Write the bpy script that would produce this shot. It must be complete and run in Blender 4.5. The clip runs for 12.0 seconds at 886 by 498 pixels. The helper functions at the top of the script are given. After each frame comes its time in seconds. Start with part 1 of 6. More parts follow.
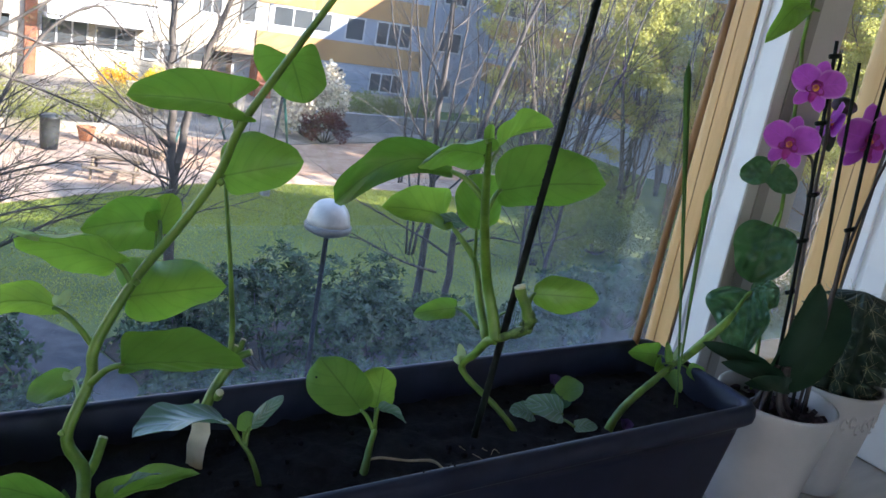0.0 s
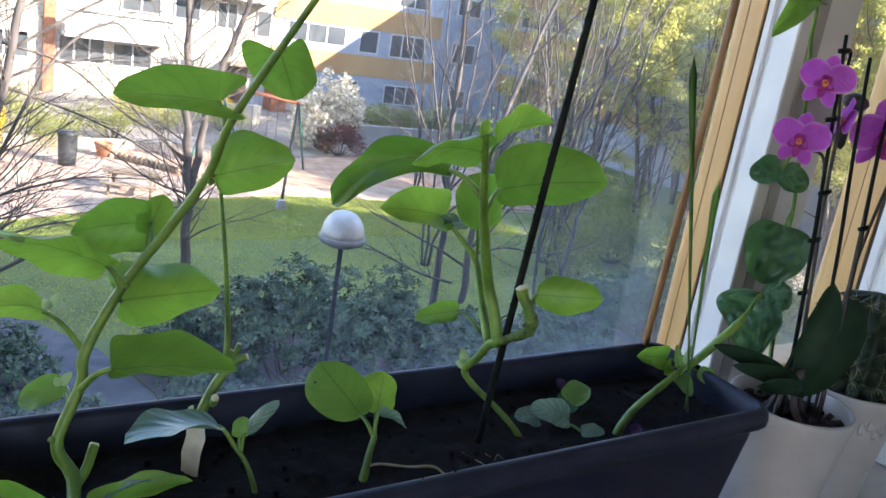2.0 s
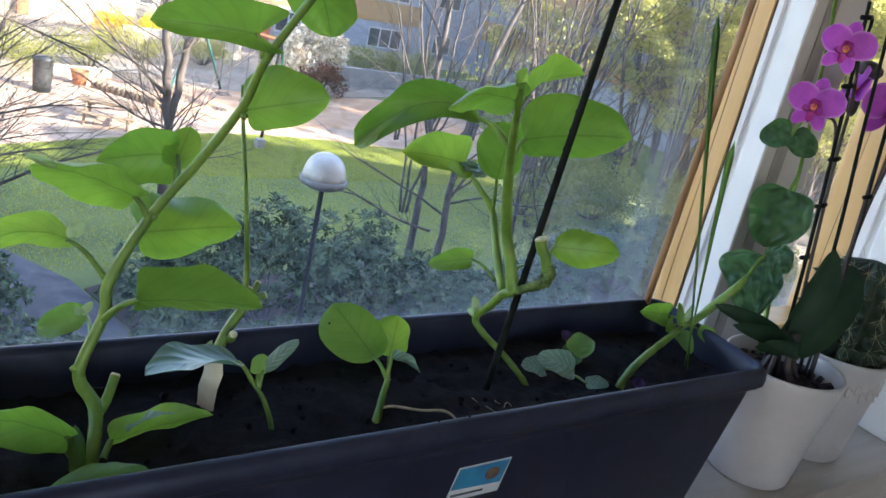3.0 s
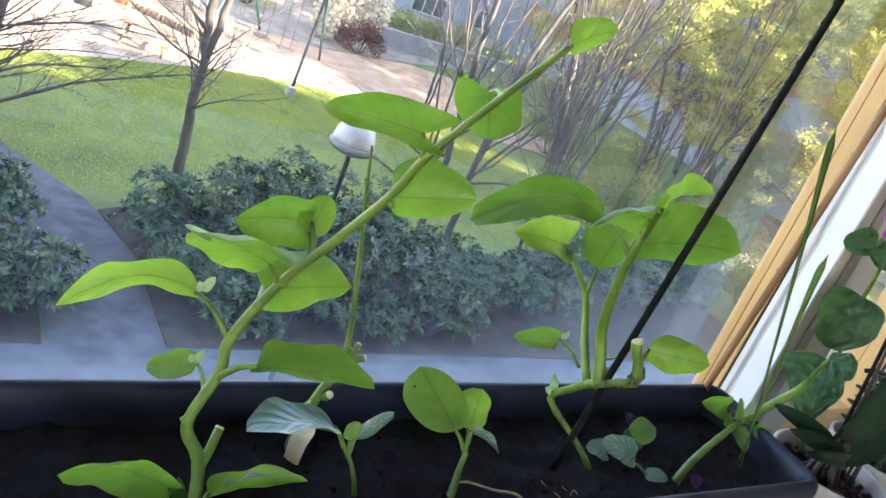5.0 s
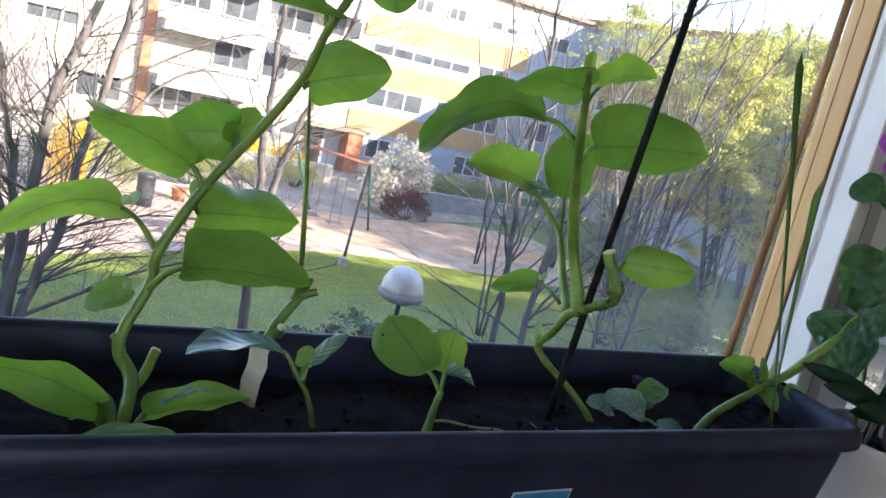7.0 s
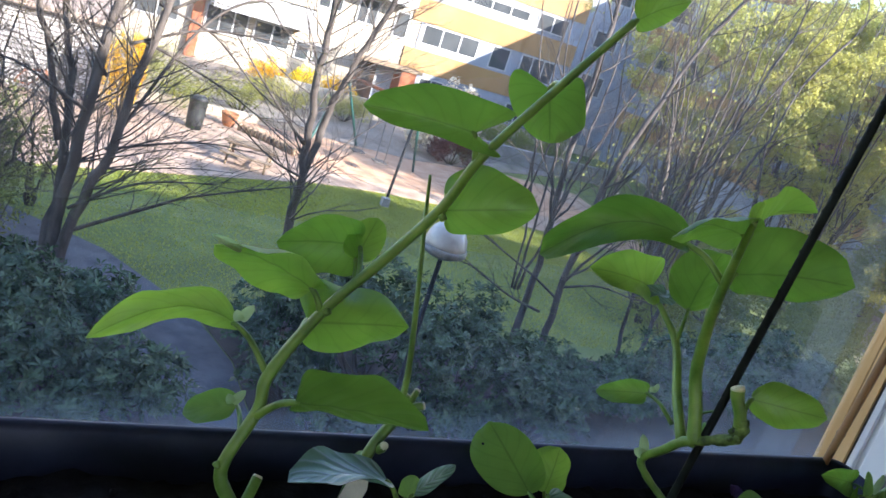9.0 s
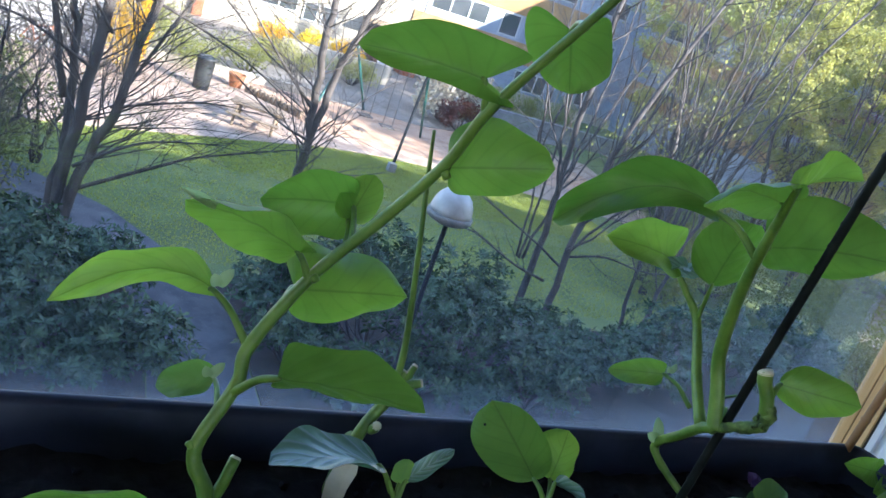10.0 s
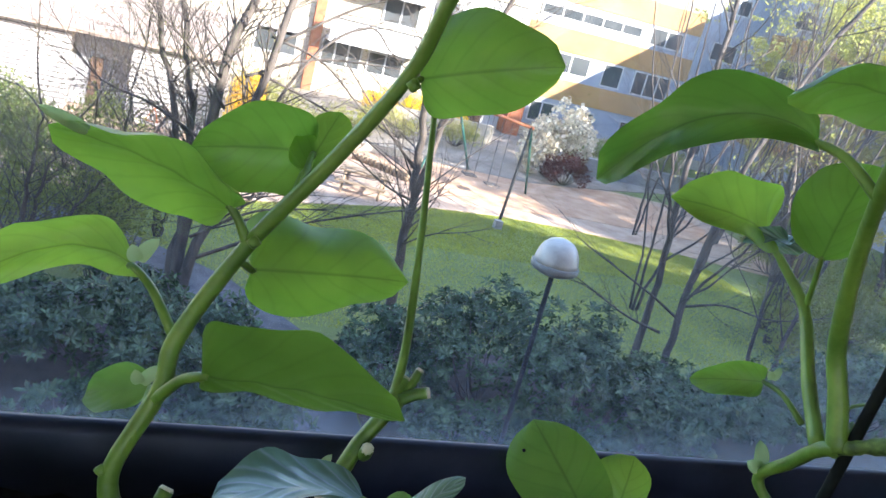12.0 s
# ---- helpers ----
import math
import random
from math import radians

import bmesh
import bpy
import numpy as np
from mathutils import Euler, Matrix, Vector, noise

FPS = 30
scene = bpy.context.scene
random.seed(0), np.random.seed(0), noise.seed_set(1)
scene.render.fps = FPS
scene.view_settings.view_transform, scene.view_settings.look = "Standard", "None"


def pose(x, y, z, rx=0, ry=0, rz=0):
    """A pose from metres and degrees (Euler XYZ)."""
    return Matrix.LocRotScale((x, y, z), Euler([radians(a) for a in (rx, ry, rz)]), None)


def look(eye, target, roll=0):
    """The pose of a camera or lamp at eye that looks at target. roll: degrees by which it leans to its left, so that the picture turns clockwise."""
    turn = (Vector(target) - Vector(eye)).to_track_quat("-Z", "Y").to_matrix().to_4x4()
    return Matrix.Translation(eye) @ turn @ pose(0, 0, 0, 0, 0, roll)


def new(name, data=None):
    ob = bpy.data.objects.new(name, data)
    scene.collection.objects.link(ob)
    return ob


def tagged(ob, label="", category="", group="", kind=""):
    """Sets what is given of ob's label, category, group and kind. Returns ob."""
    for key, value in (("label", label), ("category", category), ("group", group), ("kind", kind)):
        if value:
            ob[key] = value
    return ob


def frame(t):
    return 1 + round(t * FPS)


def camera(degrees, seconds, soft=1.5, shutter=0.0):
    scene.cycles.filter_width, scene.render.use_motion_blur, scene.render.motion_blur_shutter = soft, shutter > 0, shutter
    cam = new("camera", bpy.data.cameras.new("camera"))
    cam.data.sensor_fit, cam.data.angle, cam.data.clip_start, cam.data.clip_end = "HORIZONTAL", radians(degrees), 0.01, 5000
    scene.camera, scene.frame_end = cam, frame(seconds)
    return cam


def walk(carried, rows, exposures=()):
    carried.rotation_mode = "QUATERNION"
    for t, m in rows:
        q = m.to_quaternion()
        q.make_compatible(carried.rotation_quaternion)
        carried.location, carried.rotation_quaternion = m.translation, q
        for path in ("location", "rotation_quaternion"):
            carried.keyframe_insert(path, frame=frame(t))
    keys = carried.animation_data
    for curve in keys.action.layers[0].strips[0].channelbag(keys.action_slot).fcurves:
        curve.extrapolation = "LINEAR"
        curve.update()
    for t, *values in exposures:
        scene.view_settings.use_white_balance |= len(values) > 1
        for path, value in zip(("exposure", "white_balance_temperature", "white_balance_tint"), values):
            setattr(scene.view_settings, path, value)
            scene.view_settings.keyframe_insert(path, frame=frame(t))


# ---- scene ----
cam = camera(55.5, 12.0)
PATH = [
    (0, (-0.873, -0.683, 0.551), (0.284, 0.852, -0.005), 10.5),
    (0.5, (-0.86, -0.682, 0.565), (0.264, 0.881, 0.023), 11.2),
    (1, (-0.85, -0.681, 0.552), (0.249, 0.904, 0.023), 10.0),
    (1.5, (-0.848, -0.683, 0.543), (0.245, 0.906, 0.011), 9.4),
    (2, (-0.851, -0.682, 0.54), (0.275, 0.882, 0.003), 9.5),
    (2.5, (-0.854, -0.691, 0.552), (0.35, 0.809, 0.0), 10.9),
    (3, (-0.884, -0.659, 0.531), (0.286, 0.831, -0.111), 13.0),
    (3.5, (-0.909, -0.595, 0.575), (0.249, 0.846, -0.186), 21.3),
    (3.7, (-0.943, -0.555, 0.583), (0.259, 0.828, -0.218), 25.7),
    (5.3, (-0.966, -0.575, 0.596), (0.162, 0.92, -0.107), 21.1),
    (5.5, (-0.937, -0.573, 0.583), (0.146, 0.951, -0.126), 20.4),
    (6, (-0.855, -0.636, 0.457), (0.17, 0.997, -0.076), 15.6),
    (6.5, (-0.845, -0.686, 0.433), (0.199, 0.962, -0.006), 14.2),
    (7, (-0.848, -0.677, 0.424), (0.154, 1.007, 0.024), 13.5),
    (7.5, (-0.856, -0.665, 0.438), (0.094, 1.048, 0.035), 13.9),
    (7.7, (-0.86, -0.659, 0.455), (0.074, 1.063, 0.053), 14.7),
    (9.3, (-0.901, -0.546, 0.529), (0.042, 1.12, -0.05), 18.8),
    (9.5, (-0.894, -0.543, 0.517), (0.047, 1.12, -0.075), 18.7),
    (10, (-0.867, -0.508, 0.507), (0.073, 1.143, -0.118), 19.9),
    (10.5, (-0.854, -0.452, 0.511), (0.129, 1.168, -0.128), 21.9),
    (11, (-0.847, -0.43, 0.482), (0.131, 1.217, -0.093), 22.5),
    (11.5, (-0.788, -0.458, 0.448), (0.061, 1.268, -0.1), 19.1),
    (12, (-0.741, -0.431, 0.433), (-0.058, 1.359, -0.139), 14.8),
]
walk(cam, [(t, look(eye, target, roll)) for t, eye, target, roll in PATH],
     exposures=[(0.0, 2.32, 6350, 14), (0.5, 2.60, 6500, 15), (1.2, 2.70, 6550, 16), (2.5, 2.65, 6600, 16), (3.1, 2.93, 6850, 14), (3.6, 3.35, 7050, 12), (5.5, 3.28, 7350, 17), (6.1, 2.83, 6800, 18), (7.0, 2.58, 6700, 17),
                (7.7, 2.32, 6450, 17), (9.5, 2.22, 6240, 14), (10.1, 2.42, 5720, 11), (10.6, 2.80, 5600, 11), (11.0, 2.93, 5650, 11), (11.5, 2.70, 6150, 11), (12.0, 2.60, 6450, 13)])


# ---- light ----
SUN_WAY = Vector((-1.0, 1.25, -0.75)).normalized()
world = bpy.data.worlds.new("sky")
scene.world = world
world.use_nodes = True
wn = world.node_tree.nodes
sky = wn.new("ShaderNodeTexSky")
sky.sky_type, sky.sun_disc = "NISHITA", False
sky.sun_elevation, sky.sun_rotation = radians(25.0), radians(141.0)
sky.altitude, sky.dust_density, sky.ozone_density = 50, 0.7, 1.6
world.node_tree.links.new(sky.outputs[0], wn["Background"].inputs[0])
wn["Background"].inputs[1].default_value = 0.15
lamp = bpy.data.lights.new("sun", "SUN")
lamp.energy, lamp.angle, lamp.color = 4.2, radians(0.53), (1.0, 0.92, 0.8)
sun = new("sun", lamp)
sun.rotation_mode = "QUATERNION"
sun.rotation_quaternion = SUN_WAY.to_track_quat("-Z", "Y")


# ---- materials ----
def link(nt, a, b):
    nt.links.new(a, b)


def surface(name, c1, c2, size=8.0, rough=0.6, bump=0.2, bump_size=60.0, metal=0.0, stretch=(1, 1, 1), vary=0.0, coat=0.0, detail=6.0, low=0.35, high=0.65, spec=0.5):
    """A material with two colours mixed by noise at two scales, and fine relief. size: noise cells per metre."""
    m = bpy.data.materials.new(name)
    m.use_nodes = True
    nt = m.node_tree
    b = nt.nodes["Principled BSDF"]
    co = nt.nodes.new("ShaderNodeTexCoord")
    mp = nt.nodes.new("ShaderNodeMapping")
    mp.inputs["Scale"].default_value = stretch
    link(nt, co.outputs["Object"], mp.inputs["Vector"])
    n1 = nt.nodes.new("ShaderNodeTexNoise")
    n1.inputs["Scale"].default_value, n1.inputs["Detail"].default_value = size, detail
    link(nt, mp.outputs[0], n1.inputs["Vector"])
    rp = nt.nodes.new("ShaderNodeValToRGB")
    rp.color_ramp.elements[0].position, rp.color_ramp.elements[1].position = low, high
    rp.color_ramp.elements[0].color, rp.color_ramp.elements[1].color = (*c1, 1), (*c2, 1)
    link(nt, n1.outputs["Fac"], rp.inputs["Fac"])
    colour = rp.outputs["Color"]
    if vary:
        oi = nt.nodes.new("ShaderNodeObjectInfo")
        mr = nt.nodes.new("ShaderNodeMapRange")
        mr.inputs["To Min"].default_value, mr.inputs["To Max"].default_value = 1 - vary, 1 + vary
        link(nt, oi.outputs["Random"], mr.inputs["Value"])
        hs = nt.nodes.new("ShaderNodeHueSaturation")
        link(nt, mr.outputs[0], hs.inputs["Value"])
        link(nt, colour, hs.inputs["Color"])
        colour = hs.outputs["Color"]
    link(nt, colour, b.inputs["Base Color"])
    n2 = nt.nodes.new("ShaderNodeTexNoise")
    n2.inputs["Scale"].default_value, n2.inputs["Detail"].default_value = bump_size, 4.0
    link(nt, mp.outputs[0], n2.inputs["Vector"])
    bp = nt.nodes.new("ShaderNodeBump")
    bp.inputs["Strength"].default_value, bp.inputs["Distance"].default_value = bump, 0.3 / bump_size
    link(nt, n2.outputs["Fac"], bp.inputs["Height"])
    link(nt, bp.outputs[0], b.inputs["Normal"])
    b.inputs["Roughness"].default_value, b.inputs["Metallic"].default_value = rough, metal
    b.inputs["Specular IOR Level"].default_value = spec
    b.inputs["Coat Weight"].default_value = coat
    return m


def foliage(name, c1, c2, through_colour, amount=0.45, size=25.0, rough=0.45, veins=True, island=False, edge=None, ribs=0.22, dark=False):
    """A leaf: glossy skin over a blade that lets light through, with a paler midrib and side veins along its own length."""
    m = bpy.data.materials.new(name)
    m.use_nodes = True
    nt = m.node_tree
    b = nt.nodes["Principled BSDF"]
    out = nt.nodes["Material Output"]
    co = nt.nodes.new("ShaderNodeTexCoord")
    n1 = nt.nodes.new("ShaderNodeTexNoise")
    n1.inputs["Scale"].default_value, n1.inputs["Detail"].default_value = size, 5.0
    link(nt, co.outputs["Object"], n1.inputs["Vector"])
    rp = nt.nodes.new("ShaderNodeValToRGB")
    rp.color_ramp.elements[0].position, rp.color_ramp.elements[1].position = 0.3, 0.7
    rp.color_ramp.elements[0].color, rp.color_ramp.elements[1].color = (*c1, 1), (*c2, 1)
    link(nt, n1.outputs["Fac"], rp.inputs["Fac"])
    colour = rp.outputs["Color"]
    if island:
        ge = nt.nodes.new("ShaderNodeNewGeometry")
        mr = nt.nodes.new("ShaderNodeMapRange")
        mr.inputs["To Min"].default_value, mr.inputs["To Max"].default_value = 0.45, 1.6
        link(nt, ge.outputs["Random Per Island"], mr.inputs["Value"])
        hs = nt.nodes.new("ShaderNodeHueSaturation")
        link(nt, mr.outputs[0], hs.inputs["Value"])
        link(nt, colour, hs.inputs["Color"])
        own = nt.nodes.new("ShaderNodeObjectInfo")
        turn = nt.nodes.new("ShaderNodeMapRange")
        turn.inputs["To Min"].default_value, turn.inputs["To Max"].default_value = 0.475, 0.515
        link(nt, own.outputs["Random"], turn.inputs["Value"])
        link(nt, turn.outputs[0], hs.inputs["Hue"])
        colour = hs.outputs["Color"]
    hue = None
    if veins:
        oi = nt.nodes.new("ShaderNodeObjectInfo")
        va = nt.nodes.new("ShaderNodeMapRange")
        va.inputs["To Min"].default_value, va.inputs["To Max"].default_value = 0.72, 1.22
        link(nt, oi.outputs["Random"], va.inputs["Value"])
        hv = nt.nodes.new("ShaderNodeMapRange")
        hv.inputs["To Min"].default_value, hv.inputs["To Max"].default_value = 0.515, 0.488
        link(nt, oi.outputs["Random"], hv.inputs["Value"])
        hue = (hv.outputs[0], va.outputs[0])
    tr = nt.nodes.new("ShaderNodeBsdfTranslucent")
    tm = nt.nodes.new("ShaderNodeMix")
    tm.data_type, tm.blend_type = "RGBA", "MULTIPLY"
    tm.inputs["Factor"].default_value = 0.6
    tm.inputs["A"].default_value = (*through_colour, 1)
    tr.inputs["Color"].default_value = (*through_colour, 1)
    if veins:
        uv = nt.nodes.new("ShaderNodeUVMap")
        sp = nt.nodes.new("ShaderNodeSeparateXYZ")
        link(nt, uv.outputs[0], sp.inputs[0])

        def mth(op, a, c=None):
            k = nt.nodes.new("ShaderNodeMath")
            k.operation = op
            for i, v in enumerate((a, c)):
                if v is None:
                    continue
                if isinstance(v, (int, float)):
                    k.inputs[i].default_value = v
                else:
                    link(nt, v, k.inputs[i])
            return k.outputs[0]

        side = mth("ABSOLUTE", mth("SUBTRACT", sp.outputs[1], 0.5))
        rib = mth("MAXIMUM", mth("SUBTRACT", 1.0, mth("MULTIPLY", side, 38.0)), 0.0)
        wave = mth("SINE", mth("ADD", mth("MULTIPLY", mth("SUBTRACT", mth("POWER", sp.outputs[0], 0.8), mth("MULTIPLY", side, 0.7)), 36.0), mth("MULTIPLY", n1.outputs["Fac"], 5.0)))
        vein = mth("MULTIPLY", mth("POWER", mth("MULTIPLY", mth("ADD", wave, 1.0), 0.5), 14.0), ribs * 1.8)
        mask = mth("MAXIMUM", rib, vein)
        vx = nt.nodes.new("ShaderNodeMix")
        vx.data_type = "RGBA"
        link(nt, mth("MULTIPLY", mask, 0.5), vx.inputs["Factor"])
        link(nt, colour, vx.inputs["A"])
        vx.inputs["B"].default_value = (*(0.35 * v for v in c1), 1) if dark else (c2[0] * 1.6, c2[1] * 1.35, c2[2] * 1.8, 1)
        colour = vx.outputs["Result"]
        dk = nt.nodes.new("ShaderNodeMix")
        dk.data_type = "RGBA"
        link(nt, mth("MULTIPLY", mask, 0.55), dk.inputs["Factor"])
        dk.inputs["A"].default_value = (*through_colour, 1)
        dk.inputs["B"].default_value = (*(0.45 * v for v in through_colour), 1)
        blot = nt.nodes.new("ShaderNodeMix")
        blot.data_type, blot.blend_type = "RGBA", "MULTIPLY"
        blot.inputs["Factor"].default_value = 0.45
        link(nt, dk.outputs["Result"], blot.inputs["A"])
        link(nt, n1.outputs["Fac"], blot.inputs["B"])
        sh = nt.nodes.new("ShaderNodeHueSaturation")
        link(nt, hue[0], sh.inputs["Hue"])
        link(nt, hue[1], sh.inputs["Value"])
        cell = nt.nodes.new("ShaderNodeTexNoise")
        cell.inputs["Scale"].default_value, cell.inputs["Detail"].default_value = size * 0.9, 2.0
        link(nt, co.outputs["Object"], cell.inputs["Vector"])
        thin = mth("ADD", mth("MULTIPLY", side, 0.55), mth("ADD", mth("MULTIPLY", cell.outputs["Fac"], 0.9), 0.42))
        tv = nt.nodes.new("ShaderNodeMix")
        tv.data_type, tv.blend_type = "RGBA", "MULTIPLY"
        tv.inputs["Factor"].default_value = 1.0
        link(nt, blot.outputs["Result"], tv.inputs["A"])
        link(nt, thin, tv.inputs["B"])
        link(nt, tv.outputs["Result"], sh.inputs["Color"])
        link(nt, sh.outputs[0], tr.inputs["Color"])
        bp = nt.nodes.new("ShaderNodeBump")
        bp.inputs["Strength"].default_value, bp.inputs["Distance"].default_value = 0.15 + 0.6 * ribs, 0.001
        link(nt, mth("ADD", mth("MULTIPLY", wave, 0.5), mth("MULTIPLY", n1.outputs["Fac"], 2.0)), bp.inputs["Height"])
        link(nt, bp.outputs[0], b.inputs["Normal"])
    if edge is not None:
        rim = mth("MAXIMUM", mth("MULTIPLY", mth("SUBTRACT", side, 0.40), 8.0), mth("MULTIPLY", mth("SUBTRACT", sp.outputs[0], 0.90), 8.0))
        pale = nt.nodes.new("ShaderNodeMix")
        pale.data_type = "RGBA"
        link(nt, mth("MINIMUM", mth("MAXIMUM", rim, 0.0), 1.0), pale.inputs["Factor"])
        link(nt, colour, pale.inputs["A"])
        pale.inputs["B"].default_value = (*edge, 1)
        colour = pale.outputs["Result"]
    link(nt, colour, b.inputs["Base Color"])
    b.inputs["Roughness"].default_value = rough
    mx = nt.nodes.new("ShaderNodeMixShader")
    mx.inputs[0].default_value = amount
    link(nt, b.outputs[0], mx.inputs[1])
    link(nt, tr.outputs[0], mx.inputs[2])
    link(nt, mx.outputs[0], out.inputs["Surface"])
    return m


def window_glass(name, haze=0.0):
    """A clear pane; haze: a dusty film with streaks and a foggy patch of its own shape near the lower edge, over an
    even veil of glare.
    """
    m = bpy.data.materials.new(name)
    m.use_nodes = True
    nt = m.node_tree
    b = nt.nodes["Principled BSDF"]
    b.inputs["Transmission Weight"].default_value, b.inputs["Roughness"].default_value = 1.0, 0.0
    b.inputs["IOR"].default_value = 1.45
    b.inputs["Base Color"].default_value = (0.97, 0.985, 0.98, 1)
    if haze:
        co = nt.nodes.new("ShaderNodeTexCoord")
        n1 = nt.nodes.new("ShaderNodeTexNoise")
        n1.inputs["Scale"].default_value, n1.inputs["Detail"].default_value = 3.5, 6.0
        link(nt, co.outputs["Object"], n1.inputs["Vector"])
        sp = nt.nodes.new("ShaderNodeSeparateXYZ")
        link(nt, co.outputs["Object"], sp.inputs[0])
        def ramp(v, lo, hi):
            k = nt.nodes.new("ShaderNodeMapRange")
            k.interpolation_type = "SMOOTHSTEP"
            k.inputs["From Min"].default_value, k.inputs["From Max"].default_value = lo, hi
            link(nt, v, k.inputs["Value"])
            return k.outputs[0]

        def mth(op, a, c):
            k = nt.nodes.new("ShaderNodeMath")
            k.operation = op
            for i, v in enumerate((a, c)):
                if isinstance(v, (int, float)):
                    k.inputs[i].default_value = v
                else:
                    link(nt, v, k.inputs[i])
            return k.outputs[0]

        n2 = nt.nodes.new("ShaderNodeTexNoise")
        n2.inputs["Scale"].default_value, n2.inputs["Detail"].default_value = 9.0, 7.0
        n2.inputs["Distortion"].default_value = 0.8
        link(nt, co.outputs["Object"], n2.inputs["Vector"])
        strip = mth("MULTIPLY", ramp(sp.outputs[2], 0.118, 0.062), mth("ADD", mth("MULTIPLY", n2.outputs["Fac"], 1.15), -0.05))
        low = mth("MULTIPLY", ramp(sp.outputs[2], 0.34, 0.10), ramp(n1.outputs["Fac"], 0.40, 0.66))
        smear = mth("ADD", mth("MULTIPLY", low, 0.09), mth("MULTIPLY", mth("MULTIPLY", ramp(sp.outputs[0], -0.60, 0.10), ramp(sp.outputs[2], 0.60, 0.08)), mth("ADD", mth("MULTIPLY", n1.outputs["Fac"], 0.40), 0.07)))
        m2 = nt.nodes.new("ShaderNodeMath")
        m2.operation = "MULTIPLY_ADD"
        # the constant is a veil of glare over the whole pane, beside the dust
        m2.inputs[1].default_value, m2.inputs[2].default_value = haze, 0.0046
        link(nt, mth("ADD", strip, smear), m2.inputs[0])
        df = nt.nodes.new("ShaderNodeBsdfTranslucent")
        df.inputs["Color"].default_value = (0.62, 0.77, 1.0, 1)
        mx = nt.nodes.new("ShaderNodeMixShader")
        link(nt, m2.outputs[0], mx.inputs[0])
        link(nt, b.outputs[0], mx.inputs[1])
        link(nt, df.outputs[0], mx.inputs[2])
        link(nt, mx.outputs[0], nt.nodes["Material Output"].inputs["Surface"])
    return m


M_LEAF = foliage("vine_leaf", (0.095, 0.225, 0.040), (0.165, 0.33, 0.07), (0.39, 0.69, 0.075), 0.54, rough=0.36, ribs=0.14, dark=True)
M_LEAF_OLD = foliage("older_vine_leaf", (0.06, 0.155, 0.028), (0.11, 0.24, 0.05), (0.31, 0.57, 0.06), 0.5, rough=0.34, ribs=0.14, dark=True)
# darker vine leaf that passes less light; one leaf's shade is in the colour
M_LEAF_SHADED = foliage("shaded_vine_leaf", (0.05, 0.135, 0.024), (0.09, 0.205, 0.042), (0.26, 0.50, 0.05), 0.22, rough=0.4, ribs=0.14, dark=True)
M_YOUNG = foliage("young_leaf", (0.10, 0.24, 0.06), (0.16, 0.34, 0.09), (0.36, 0.58, 0.10), 0.5)
M_PALE = foliage("bluish_leaf", (0.075, 0.165, 0.12), (0.15, 0.26, 0.21), (0.14, 0.32, 0.12), 0.22, rough=0.26, ribs=0.9)
M_PALE.node_tree.nodes["Principled BSDF"].inputs["Coat Weight"].default_value = 0.7
M_PALE.node_tree.nodes["Principled BSDF"].inputs["Coat Roughness"].default_value = 0.28
M_CABBAGE = foliage("bluish_crinkled_leaf", (0.12, 0.27, 0.195), (0.26, 0.43, 0.35), (0.25, 0.45, 0.20), 0.3, rough=0.32, ribs=1.0)
M_TINY = foliage("unfolding_leaf", (0.27, 0.40, 0.22), (0.42, 0.54, 0.36), (0.42, 0.60, 0.26), 0.5, veins=False)
M_CHARD = foliage("crinkled_leaf", (0.022, 0.085, 0.036), (0.060, 0.160, 0.070), (0.10, 0.28, 0.06), 0.28, size=40, rough=0.36)
M_TEAL = foliage("teal_crinkled_leaf", (0.018, 0.085, 0.045), (0.085, 0.225, 0.145), (0.18, 0.36, 0.06), 0.22, size=60, rough=0.28)
M_ORCHID_LEAF = foliage("orchid_leaf", (0.008, 0.028, 0.016), (0.016, 0.048, 0.026), (0.02, 0.06, 0.01), 0.06, rough=0.62, veins=False)
M_ORCHID_LEAF.node_tree.nodes["Principled BSDF"].inputs["Specular IOR Level"].default_value = 0.25
M_PETAL = foliage("petal", (0.40, 0.05, 0.50), (0.54, 0.10, 0.62), (0.62, 0.10, 0.66), 0.4, size=60, rough=0.5, veins=True, edge=(0.74, 0.40, 0.78))
M_PETAL_DARK = foliage("violet_petal", (0.035, 0.018, 0.085), (0.08, 0.035, 0.16), (0.1, 0.03, 0.2), 0.2, size=60, rough=0.6, veins=False)
M_ORCHID_BUD = surface("orchid_bud", (0.016, 0.030, 0.014), (0.07, 0.03, 0.06), 60, 0.5, 0.2, 200)
M_LIP = surface("flower_throat", (0.40, 0.03, 0.10), (0.85, 0.36, 0.03), 190, 0.5, 0.2, 200)
M_LIP_LOBE = surface("flower_lip", (0.26, 0.01, 0.17), (0.42, 0.03, 0.30), 120, 0.45, 0.2, 200)
M_STEM = surface("green_stem", (0.062, 0.138, 0.017), (0.145, 0.255, 0.04), 45, 0.42, 0.4, 260)
M_KNOT = surface("knotty_stem", (0.025, 0.055, 0.010), (0.11, 0.19, 0.035), 160, 0.6, 0.8, 320)
M_CUT = surface("cut_stem", (0.50, 0.48, 0.33), (0.68, 0.66, 0.52), 200, 0.7, 0.4, 500)
M_BLADE = foliage("grass_blade", (0.05, 0.14, 0.03), (0.08, 0.20, 0.04), (0.14, 0.32, 0.03), 0.35, veins=False)
M_PLASTIC = surface("dark_plastic", (0.010, 0.012, 0.026), (0.0175, 0.021, 0.042), 30, 0.42, 0.12, 500, spec=0.34)
